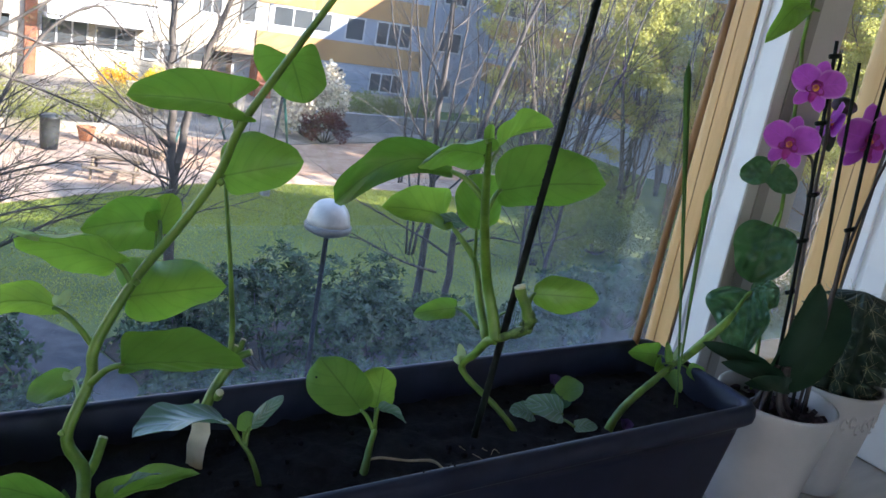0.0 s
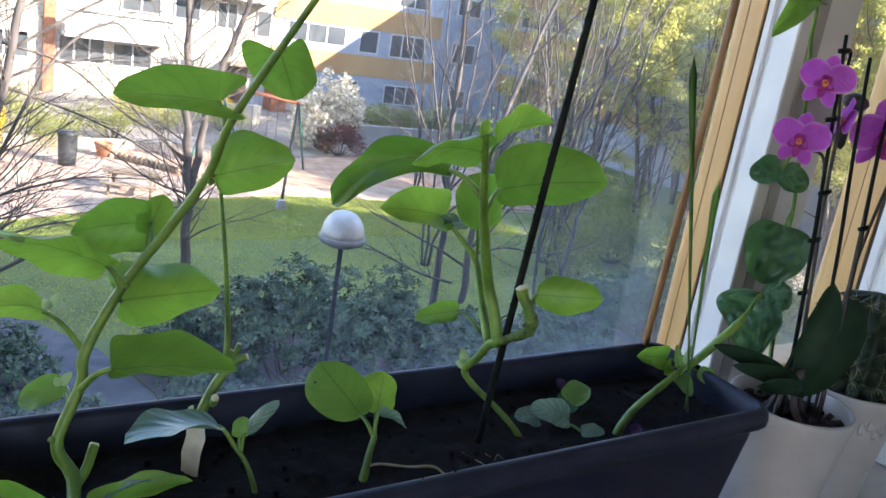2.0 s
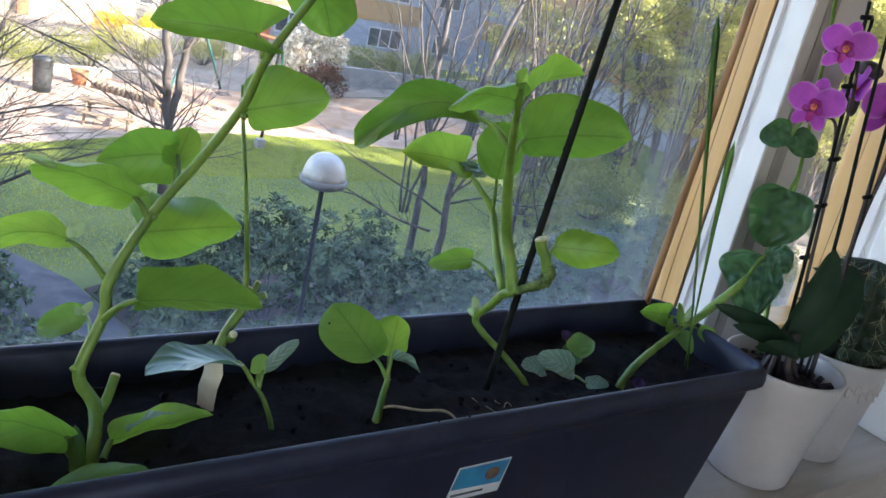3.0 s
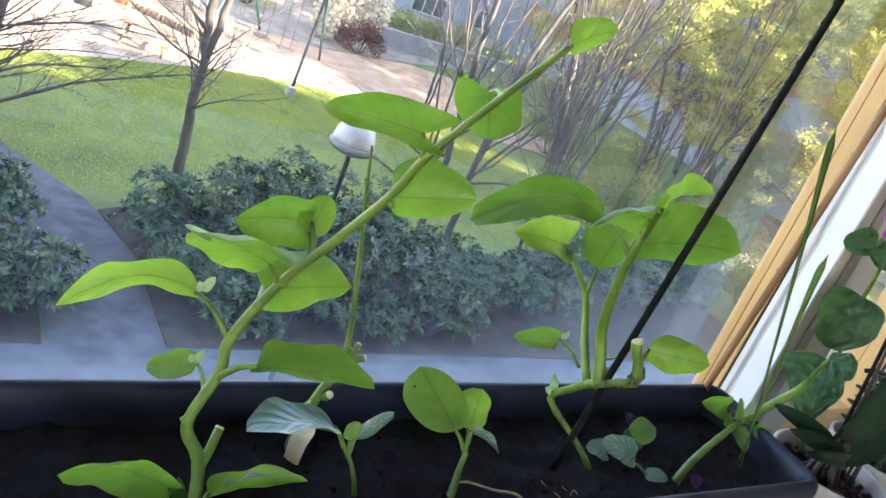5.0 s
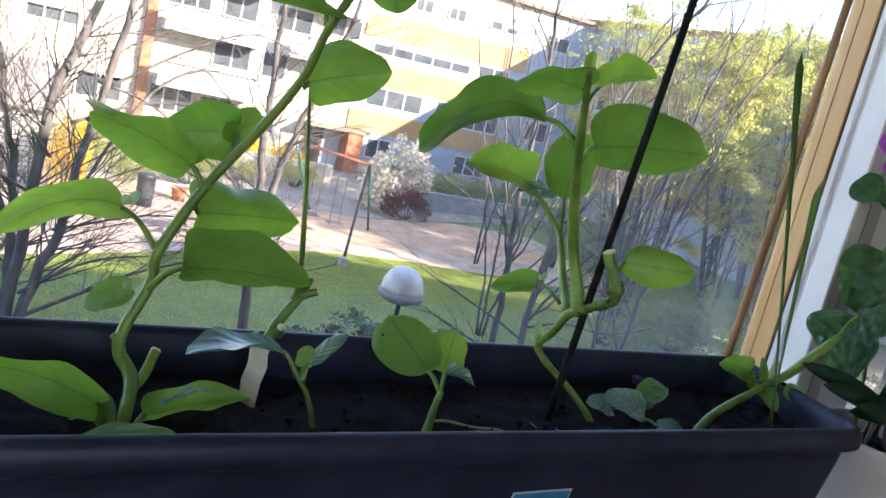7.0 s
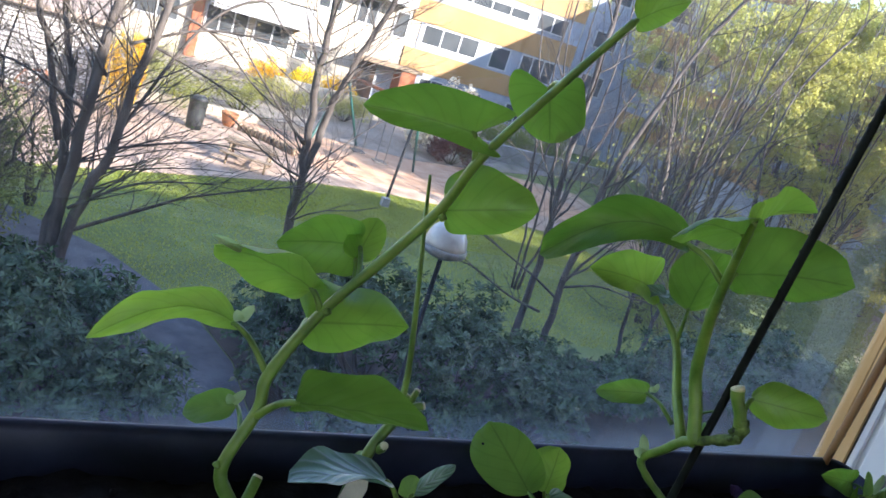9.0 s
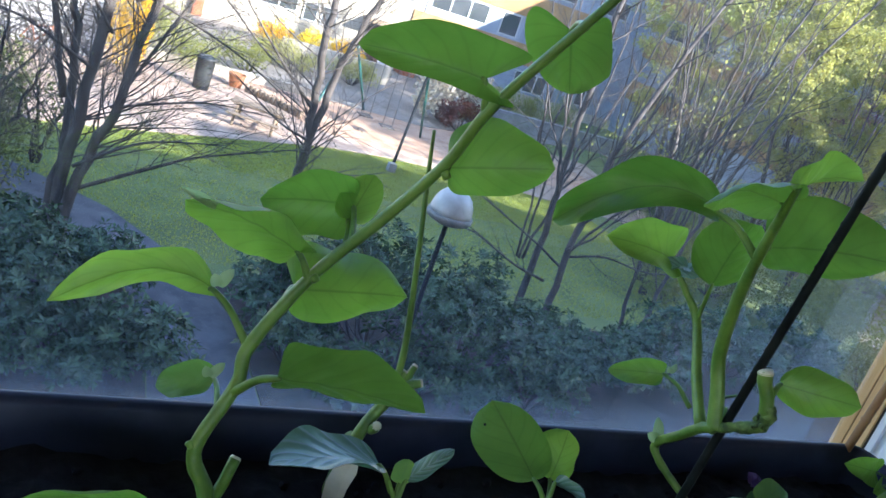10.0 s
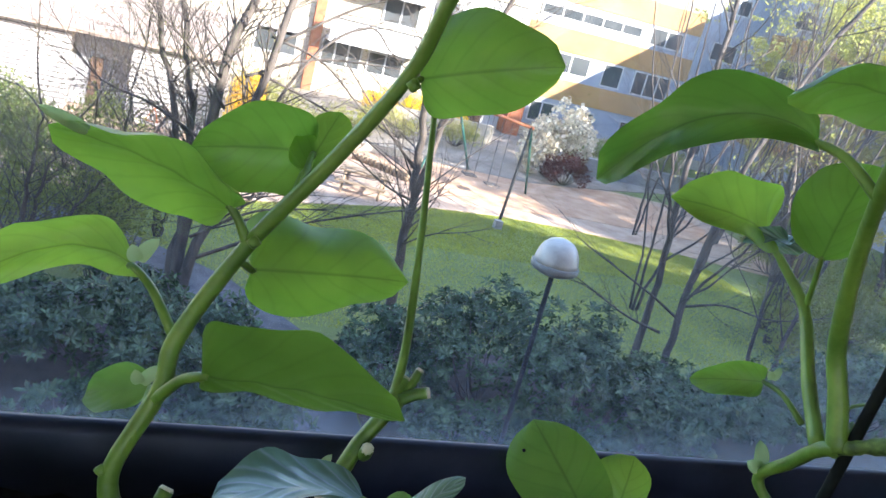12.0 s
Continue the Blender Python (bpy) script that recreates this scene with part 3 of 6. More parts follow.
slab("house_west_end", (-42.3, -3.4, GROUND), (-42, 0.195, 5.9), M_OCHRE, "rendered end wall of the house", "wall")
# unseen house end, added and sized to set the shadow edge on the lawn
slab("house_shade_front", (30, 0.06, GROUND), (32.9, 0.195, 5.9), M_OCHRE, "unseen outer wall of the house end that shades the lawn", "wall")
for name, lift, thick, reach, material, label, category in (("house_shade_attic", 0.0, None, 0.195, M_OCHRE, "unseen attic storey added to shade the lawn", "wall"), ("house_shade_roof", 0.151, 0.15, 0.35, M_ROOF, "unseen added roof, sloping at its east side to shape the lawn shadow", "roof")):
    s = Sheet()
    top = [(22.9, 8.05), (28.9, 8.05), (32.9, 6.10)]
    under = [(x, z + lift - thick) for x, z in top] if thick else [(22.9, 6.051), (28.9, 6.051), (32.9, 6.051)]
    ring = under + [(x, z + lift) for x, z in reversed(top)]
    s.loft([[(x, y, z) for x, z in ring] for y in (reach, -3.4)])
    solo(name, s, material, label, category, kind="structure", smooth=False)
slab("house_east_end", (32.9, -3.4, GROUND), (33.2, 0.195, 5.9), M_OCHRE, "rendered end wall of the house", "wall")
slab("outer_sill", (-2.25, 0.196, SILL - 0.07), (0.7, 0.24, SILL - 0.05), M_METAL_GREY, "grey metal sill outside the window", "sill")


# ---- the garden floor ----
def patch(name, outline, z, material, label, category, thick=0.03):
    s = Sheet()
    s.loft([[(x, y, z - thick) for x, y in outline], [(x, y, z) for x, y in outline]])
    return solo(name, s, material, label, category, kind="structure", smooth=False)


s = Sheet()
s.loft([[(-600, -600, GROUND - 0.3), (600, -600, GROUND - 0.3), (600, 900, GROUND - 0.3), (-600, 900, GROUND - 0.3)],
        [(-600, -600, GROUND), (600, -600, GROUND), (600, 900, GROUND), (-600, 900, GROUND)]])
solo("ground", s, M_GRASS, "mown green lawn, mostly in the shade of the house", "lawn", kind="structure", smooth=False)
patch("pavement", [(-60, 1.5), (60, 1.5), (60, 9.3), (-60, 9.3)], GROUND + 0.03, M_ASPHALT, "grey asphalt pavement along the house", "pavement")
patch("garden_path", [(1.3, 9.31), (2.9, 9.31), (2.95, 12.0), (2.5, 13.9), (1.1, 16.3), (-1.8, 19.0), (-5.5, 21.2), (-9.0, 21.2), (-3.4, 17.8), (-0.4, 15.4), (1.1, 13.6), (1.45, 11.5)], GROUND + 0.012, M_ASPHALT,
      "narrow grey path between the shrubs", "path")
patch("gravel_yard", [(-60, 20.4), (-1.0, 20.9), (1.0, 21.6), (3.0, 22.4), (5.0, 23.2), (8.0, 24.45), (10.6, 24.9), (13.0, 24.7), (14.6, 24.3), (16.3, 24.0), (19.0, 23.2), (21.5, 22.5), (23, 31.5), (19, 32.5), (14, 31.0), (10, 31.5), (-60, 33)], GROUND + 0.02, M_GRAVEL,
      "pale reddish gravel yard with long tree shadows", "yard")
patch("sand_bed", [(6.45, 29.9), (6.9, 28.9), (7.5, 28.1), (7.9, 26.9), (9.2, 25.9), (11.5, 25.8), (14.0, 26.4), (17.0, 26.2), (20.0, 26.0), (21.2, 28.2), (20.4, 31.9), (18.8, 32.2), (14.0, 30.95), (10.0, 31.45), (6.5, 31.15)], GROUND + 0.035, M_SAND, "orange-brown earth bed behind the logs", "bed")
patch("east_path", [(18.5, 9.31), (22.5, 9.31), (25.5, 13.0), (31.8, 18.2), (31.8, 21.0), (24.2, 16.0)], GROUND + 0.012, M_TERRACE, "pale paved path at the end of the lawn", "path")
patch("shrub_bed", [(-30, 9.32), (1.28, 9.32), (1.42, 11.3), (1.05, 13.55), (0.0, 14.9), (-30, 14.9)], GROUND + 0.025, M_EARTH, "dark earth bed under the shrubs", "bed")
patch("shrub_bed_east", [(2.92, 9.32), (17.8, 9.32), (17.8, 13.4), (10, 13.6), (3.6, 14.0), (2.64, 13.5), (2.98, 12.0)], GROUND + 0.025, M_EARTH, "dark earth bed under the shrubs", "bed")


def turf(count, seed):
    """Upright tufts of mown grass between the path and the gravel."""
    g = np.random.default_rng(seed)
    y = np.where(g.random(count) < 0.75, g.uniform(20.2, 24.7, count), g.uniform(14.3, 20.2, count))
    left = np.interp(y, [9.3, 12.0, 13.9, 16.3, 19.0, 20.4], [3.0, 3.0, 2.55, 1.15, -1.7, -4.0])
    x = left + (17.5 - left) * g.random(count)
    keep = y < np.interp(x, [-4.6, -1.0, 1.0, 3.0, 5.0, 8.0, 10.6, 13.0, 16.0, 18.5], [20.6, 20.9, 21.6, 22.4, 23.2, 24.45, 24.8, 24.7, 24.05, 23.3]) - 0.03
    x, y = x[keep], y[keep]
    count = len(x)
    a, h, w = g.uniform(0, 6.283, count), g.uniform(0.02, 0.055, count), g.uniform(0.007, 0.018, count)
    v = np.zeros((count * 3, 3))
    v[0::3] = np.stack([x - w * np.cos(a), y - w * np.sin(a), np.full(count, GROUND - 0.005)], 1)
    v[1::3] = np.stack([x + w * np.cos(a), y + w * np.sin(a), np.full(count, GROUND - 0.005)], 1)
    v[2::3] = np.stack([x + g.normal(0, 0.03, count), y + g.normal(0, 0.03, count), GROUND + h], 1)
    me = bpy.data.meshes.new("grass")
    me.from_pydata(v.tolist(), [], np.arange(count * 3).reshape(-1, 3).tolist())
    me.materials.append(M_TURF)
    tagged(new("grass", me), "short mown grass tufts on the lawn", "grass", kind="stuff")


turf(130000, 5)


# ---- plants of the garden ----
def leaf_cloud(name, centres, count, size, rng, material, parent, shell=0.55, long=2.2):
    """Small folded leaves scattered through a set of ellipsoids (centre, radii), denser towards their skins."""
    v, f = np.zeros((count * 4, 3)), []
    g = np.random.default_rng(rng.randrange(10 ** 6))
    weights = np.array([r[0] * r[1] + r[1] * r[2] + r[0] * r[2] for _, r in centres])
    pick = g.choice(len(centres), count, p=weights / weights.sum())
    c = np.array([k for k, _ in centres])[pick]
    r = np.array([k for _, k in centres])[pick]
    d = g.normal(size=(count, 3))
    d /= np.linalg.norm(d, axis=1)[:, None]
    rad = shell + (1.08 - shell) * g.random(count) ** 0.6
    p = c + d * r * rad[:, None]
    a = d * 0.8 + g.normal(size=(count, 3)) * 0.8
    a /= np.linalg.norm(a, axis=1)[:, None]
    b = np.cross(a, g.normal(size=(count, 3)))
    b /= np.linalg.norm(b, axis=1)[:, None]
    n = np.cross(a, b)
    ln = size * (0.6 + 0.8 * g.random(count))[:, None]
    v[0::4], v[1::4] = p - a * ln * 0.5, p + b * ln / long * 0.5 + n * ln * 0.08
    v[2::4], v[3::4] = p + a * ln * 0.5, p - b * ln / long * 0.5 + n * ln * 0.08
    f = np.arange(count * 4).reshape(-1, 4)
    f = np.concatenate([f[:, [0, 1, 2]], f[:, [0, 2, 3]]])
    me = bpy.data.meshes.new(name)
    me.from_pydata(v.tolist(), [], f.tolist())
    me.materials.append(material)
    ob = new(name, me)
    if parent is not None:
        ob.parent = parent
        ob.matrix_parent_inverse = Matrix.Translation(parent.location).inverted()
    return ob


def whorls(name, centres, count, size, rng, material, parent):
    """Long narrow leaves in whorls at the shoot tips of an evergreen, over the skins of a set of ellipsoids (centre, radii)."""
    g = np.random.default_rng(rng.randrange(10 ** 6))
    weights = np.array([r[0] * r[1] + r[1] * r[2] + r[0] * r[2] for _, r in centres])
    n = count // 9
    pick = g.choice(len(centres), n, p=weights / weights.sum())
    d = g.normal(size=(n, 3))
    d[:, 2] = np.abs(d[:, 2]) * 1.1 - 0.25
    d /= np.linalg.norm(d, axis=1)[:, None]
    tip = np.array([k for k, _ in centres])[pick] + d * np.array([k for _, k in centres])[pick] * (0.72 + 0.36 * g.random(n))[:, None]
    axis = d + np.array([0, 0, 0.6]) + g.normal(size=(n, 3)) * 0.25
    axis /= np.linalg.norm(axis, axis=1)[:, None]
    side = np.cross(axis, g.normal(size=(n, 3)))
    side /= np.linalg.norm(side, axis=1)[:, None]
    other = np.cross(axis, side)
    v, f = [], []
    for k in range(9):
        a = 2 * np.pi * k / 9 + g.uniform(-0.3, 0.3, n)
        out = side * np.cos(a)[:, None] + other * np.sin(a)[:, None]
        ln = size * g.uniform(0.7, 1.25, n)[:, None]
        way = out + axis * g.uniform(-0.25, 0.7, n)[:, None]
        way /= np.linalg.norm(way, axis=1)[:, None]
        b = np.cross(axis, out)
        p0, p2 = tip + out * 0.01, tip + way * ln
        mid = tip + way * ln * 0.55 + axis * ln * 0.06
        quad = np.stack([p0, mid + b * ln * 0.17, p2, mid - b * ln * 0.17, mid - axis * ln * 0.05], 1)
        base = len(v) * n * 5
        v.append(quad.reshape(-1, 3))
        i = base + np.arange(n)[:, None] * 5
        f.append(np.concatenate([i + np.array([0, 1, 4]), i + np.array([1, 2, 4]), i + np.array([2, 3, 4]), i + np.array([3, 0, 4])]))
    me = bpy.data.meshes.new(name)
    me.from_pydata(np.concatenate(v).tolist(), [], np.concatenate(f).tolist())
    me.materials.append(material)
    ob = new(name, me)
    ob.parent = parent
    ob.matrix_parent_inverse = Matrix.Translation(parent.location).inverted()
    return ob


def limb(sheet, start, way, length, radius, level, rng, ends, spread_angle=0.55, up=0.25, sides=7):
    """A tapered, slightly crooked limb that forks on; the tips of the last twigs go to ends."""
    p, d = Vector(start), Vector(way).normalized()
    n = 6 if level < 2 else 4
    pts, rad = [p.copy()], [radius]
    forks = []
    for i in range(n):
        d = (d + Vector((rng.gauss(0, 0.17), rng.gauss(0, 0.17), rng.gauss(0, 0.11) + up * 0.12))).normalized()
        p = p + d * (length / n)
        pts.append(p.copy())
        rad.append(radius * (1 - 0.72 * (i + 1) / n))
        if i >= 1:
            forks.append((p.copy(), d.copy(), rad[-1]))
    sheet.tube(pts, rad, sides if level < 2 else (5 if level == 2 else 3), cap=False)
    ends.append((pts[-1], d.copy()))
    if level >= 4:
        return
    for q, dd, r in forks:
        for _ in range(2 if level else 1):
            if rng.random() < (0.9 if level < 3 else 0.72):
                side = dd.orthogonal().normalized()
                side.rotate(Matrix.Rotation(rng.uniform(0, 6.283), 3, dd))
                go = (dd + side * math.tan(spread_angle * rng.uniform(0.6, 1.5))).normalized()
                limb(sheet, q, go, length * rng.uniform(0.38, 0.62), r * 0.62, level + 1, rng, ends, spread_angle, up, sides)


def bare_tree(label, stems, seed, level=1, extra=(), bark=None, dense=1):
    """A tree of one or more given stems, each a run of places with a start radius, with its own branches and twigs."""
    rng = random.Random(seed)
    t = thing("tree", label, "tree", stems[0][0][0], group="garden trees")
    s, ends = Sheet(), []
    tw = Sheet()
    for pts, r0, r1 in stems:
        run = spline(pts, 5)
        for i in range(2, len(run)):
            run[i] = run[i] + Vector((rng.gauss(0, 0.025), rng.gauss(0, 0.025), 0))
        rad = [(0.60 if bark else 0.72) * v for v in spread([r0 * 1.25, r0, r0 * 0.85, (r0 + r1) / 2, r1], len(run))]
        s.tube(run, rad, 10)
        for i in range(len(run) // 4, len(run)):
            for _ in range(dense):
                if rng.random() > 0.8:
                    continue
                d = (run[i] - run[i - 1]).normalized()
                side = d.orthogonal().normalized()
                side.rotate(Matrix.Rotation(rng.uniform(0, 6.283), 3, d))
                limb(tw, run[i], d * 0.8 + side * rng.uniform(0.5, 1.1), rng.uniform(1.3, 3.0) * (0.8 if dense > 1 else 1.0), rad[i] * 0.42 / dense ** (0.9 if bark else 0.55), 2, rng, ends)
        limb(tw, run[-1], run[-1] - run[-2], 2.6, r1, 1, rng, ends)
    for pts, r0 in extra:
        run = spline(pts, 6)
        s.tube(run, spread([r0, r0 * 0.25], len(run)), 6)
        for i in range(3, len(run)):
            d = (run[i] - run[i - 1]).normalized()
            limb(tw, run[i], d + Vector((rng.uniform(-0.6, 0.6), rng.uniform(-0.6, 0.6), rng.uniform(-0.4, 0.7))), rng.uniform(0.5, 1.2), r0 * 0.28, 3, rng, ends)
    part("trunk", s, bark or M_BARK, t, "grey tapering trunk")
    part("twigs", tw, bark or M_BARK, t, "fine bare branches and twigs")
    if bark is None and dense > 1:
        tips = [(tuple(p), (0.07, 0.07, 0.07)) for p, _ in ends]
        tagged(leaf_cloud("buds", tips, len(tips) // 2, 0.032, rng, M_BUD, t, shell=0.1, long=1.5), "small opening brown-green buds", kind="stuff")
    return t, ends


LEFT_TREE = [
    ([(-0.03, 13.5, GROUND - 0.1), (0.04, 13.5, -3.7), (0.25, 13.5, -1.4), (0.72, 13.6, 0.36), (1.0, 13.6, 2.2)], 0.13, 0.05),
    ([(-0.14, 13.7, GROUND - 0.1), (-0.08, 13.8, -4.5), (-0.12, 13.9, -2.8), (-0.4, 14.0, -1.5), (-0.9, 14.2, 1.0)], 0.11, 0.04),
    ([(0.05, 13.4, GROUND - 0.1), (0.22, 13.3, -4.5), (0.51, 13.2, -3.4), (0.75, 13.1, -1.9), (1.15, 13.0, 0.47), (1.4, 13.0, 2.0)], 0.12, 0.04),
    ([(-0.2, 13.6, -3.4), (-0.55, 13.6, -2.0), (-0.9, 13.6, -0.9), (-1.1, 13.5, 1.2)], 0.07, 0.03),
]
bare_tree("many-stemmed bare tree with grey bark behind the shrubs", LEFT_TREE, 3, dense=4,
          extra=[([(0.6, 13.2, -3.0), (1.44, 13.2, -1.14), (2.25, 13.2, -0.44), (2.72, 13.2, -0.74), (3.37, 13.2, -1.19)], 0.03), ([(0.5, 13.2, -1.6), (1.44, 13.2, -1.14), (2.28, 13.2, -1.01), (3.35, 13.2, -0.95)], 0.03),
                 ([(0.7, 13.2, -1.5), (1.46, 13.2, -1.73), (2.34, 13.2, -2.08), (3.49, 13.2, -2.73)], 0.028), ([(0.8, 13.2, -0.9), (1.69, 13.2, -1.15), (2.56, 13.2, -1.82), (3.48, 13.2, -2.31)], 0.026),
                 ([(0.45, 13.2, -3.3), (1.5, 13.2, -2.97), (2.06, 13.2, -2.87), (2.71, 13.2, -2.87)], 0.026), ([(0.9, 13.2, -1.0), (2.0, 13.2, -0.2), (3.0, 13.2, 0.3), (4.0, 13.2, 0.1)], 0.03),
                 ([(0.3, 13.4, -2.2), (-0.4, 13.2, -1.3), (-0.9, 13.0, -0.9), (-1.5, 13.0, -0.2)], 0.03), ([(0.1, 13.4, -2.8), (-0.8, 13.2, -2.3), (-1.6, 13.0, -2.0), (-2.3, 13.0, -1.2)], 0.03),
                 ([(0.10, 13.3, -4.4), (1.03, 13.0, -3.7), (2.24, 12.8, -3.4)], 0.035), ([(0.15, 13.3, -4.8), (1.36, 13.0, -4.02), (1.93, 12.9, -3.71), (3.54, 12.7, -3.14)], 0.04)])
bare_tree("slender bare tree with a forked grey trunk on the lawn",
          [([(4.38, 15, GROUND - 0.1), (4.28, 15, -4.8), (4.26, 15, -3.5), (4.1, 15, -2.0), (4.0, 15, -0.5), (4.0, 15.1, 1.6)], 0.13, 0.05),
           ([(4.28, 15, -3.5), (4.5, 15, -2.0), (4.72, 14.9, -1.0), (5.1, 14.8, 0.3), (5.4, 14.6, 1.8)], 0.09, 0.04)], 8, dense=3,
          extra=[([(4.2, 15, -3.0), (3.3, 14.7, -2.2), (2.3, 14.5, -1.2)], 0.04), ([(4.25, 15, -3.6), (3.4, 14.4, -3.2), (2.4, 14.0, -2.5)], 0.03)])
bare_tree("bare tree with two grey trunks beside the shrubs",
          [([(9.68, 14.0, GROUND - 0.1), (9.65, 14.0, -4.2), (9.4, 14.0, -1.7), (9.3, 14.0, 1.0), (9.2, 14.0, 2.5)], 0.12, 0.05),
           ([(9.75, 13.0, GROUND - 0.1), (9.7, 13.0, -4.6), (9.8, 13.0, -2.1), (10.3, 13.0, -0.4), (10.9, 13.0, 1.4)], 0.12, 0.05),
           ([(9.5, 13.9, -3.2), (9.1, 13.8, -2.4), (8.7, 13.7, -1.2), (8.2, 13.8, 0.8)], 0.05, 0.02),
           ([(9.72, 13.0, -3.8), (10.2, 13.3, -2.8), (10.9, 13.8, -1.4), (11.8, 14.4, 1.2)], 0.05, 0.02),
           ([(9.55, 14.0, -3.0), (9.8, 14.2, -2.2), (10.2, 14.6, -0.8), (10.4, 15.0, 1.6)], 0.05, 0.02),
           ([(9.68, 13.0, -4.2), (10.5, 12.9, -3.0), (11.6, 12.8, -1.5), (12.9, 12.7, 0.8)], 0.045, 0.018)], 21, bark=M_BARK_PALE,
          extra=[([(9.5, 13.2, -5.0), (8.2, 12.6, -4.5), (6.6, 12.0, -3.7)], 0.035), ([(9.74, 13.0, -4.3), (10.5, 12.8, -4.1), (11.6, 12.6, -4.2), (12.8, 12.4, -3.9)], 0.03)])
bare_tree("thin bare sapling with grey stems among the shrubs",
          [([(12.05, 13.0, GROUND - 0.1), (11.65, 13.0, -4.8), (11.8, 13.0, -2.6), (12.4, 13.0, -0.6), (12.8, 13.0, 1.2)], 0.07, 0.03),
           ([(12.46, 13.0, GROUND - 0.1), (12.5, 13.0, -4.8), (12.9, 13.1, -2.6), (13.6, 13.2, -0.6), (14.2, 13.3, 1.2)], 0.08, 0.03)], 33, bark=M_BARK_PALE)


def fan_tree(x, y, n, seed, top=3.0, wide=2.6, label="bare tree with a fan of slender grey stems", bark=True):
    """A many-stemmed bare tree whose slender stems fan out from one foot."""
    g = random.Random(seed)
    stems = []
    for k in range(n):
        a, q = 6.283 * k / n + g.uniform(-0.4, 0.4), wide * g.uniform(0.35, 1.0)
        dx, dy = q * math.cos(a), 0.6 * q * math.sin(a)
        h = top + g.uniform(-1.0, 0.6) - GROUND
        stems.append(([(x + dx * 0.04, y + dy * 0.04, GROUND - 0.1), (x + dx * 0.15, y + dy * 0.15, GROUND + h * 0.22), (x + dx * 0.42, y + dy * 0.42, GROUND + h * 0.5), (x + dx * 0.75, y + dy * 0.75, GROUND + h * 0.78), (x + dx, y + dy, GROUND + h)], g.uniform(0.042, 0.06), 0.018))
    return bare_tree(label, stems, seed, bark=M_BARK_PALE if bark else None, dense=3 if bark else 2)


for x, y, n, seed, top, wide in ((11.8, 17.6, 3, 71, 3.0, 2.6), (15.3, 16.4, 6, 72, 3.0, 2.6), (20.3, 26.2, 6, 73, 3.8, 3.4), (24.5, 21.3, 7, 74, 3.8, 3.4), (19.6, 21.6, 6, 75, 3.0, 2.6), (22.0, 17.6, 6, 76, 3.0, 2.6), (16.2, 25.4, 3, 77, 3.2, 2.8)):
    fan_tree(x, y, n, seed, top, wide)
for x, y, n, seed, top in ((-1.3, 15.6, 5, 81, -3.0), (-0.3, 18.2, 4, 82, -3.4), (-2.6, 14.2, 4, 83, -2.8)):
    fan_tree(x, y, n, seed, top, 1.5, "budding brown-twigged shrub behind the evergreens", False)


def green_tree(label, at, height, seed, count, spreadr, size=0.088):
    rng = random.Random(seed)
    x, y = at
    stems = []
    for k in range(3):
        a = rng.uniform(0, 6.28)
        dx, dy = math.cos(a) * spreadr * 0.55, math.sin(a) * spreadr * 0.55
        stems.append(([(x, y, GROUND - 0.1), (x + dx * 0.25, y + dy * 0.25, GROUND + height * 0.3), (x + dx * 0.6, y + dy * 0.6, GROUND + height * 0.6), (x + dx, y + dy, GROUND + height * 0.9)], 0.12, 0.03))
    t, ends = bare_tree(label, stems, seed)
    pads = [(tuple(p), (rng.uniform(0.12, 0.42), rng.uniform(0.12, 0.42), rng.uniform(0.10, 0.30))) for p, _ in ends
            if noise.noise((p[0] * 0.55 + seed, p[1] * 0.55, p[2] * 0.55)) > -0.08 and rng.random() < 0.5]
    leaf_cloud("crown", pads, int(count * 0.85), size, rng, M_SPRING, t, shell=0.1, long=1.6)["label"] = "loose crown of small yellow-green spring leaves"
    return t


for i, (x, y, h, n, r) in enumerate(((16.0, 17.5, 6.6, 3000, 2.6), (21.6, 19.2, 6.6, 44000, 3.0), (24.5, 19.5, 7.4, 46000, 3.8), (27.5, 14.0, 8.0, 40000, 3.6), (22.5, 26.0, 7.4, 36000, 3.4), (23.6, 13.3, 6.4, 40000, 3.0),
                                     (28.0, 21.5, 8.0, 36000, 3.2), (28.5, 29.0, 7.6, 30000, 3.0), (29.8, 12.6, 8.0, 36000, 3.4), (29.4, 16.6, 8.2, 34000, 2.8), (29.6, 24.5, 8.0, 30000, 2.6), (36.8, 7.6, 9.0, 34000, 3.4), (40.0, 1.0, 9.0, 26000, 3.8))):
    green_tree("garden tree with thin stems and fresh yellow-green leaves", (x, y), h, 50 + i, n, r)


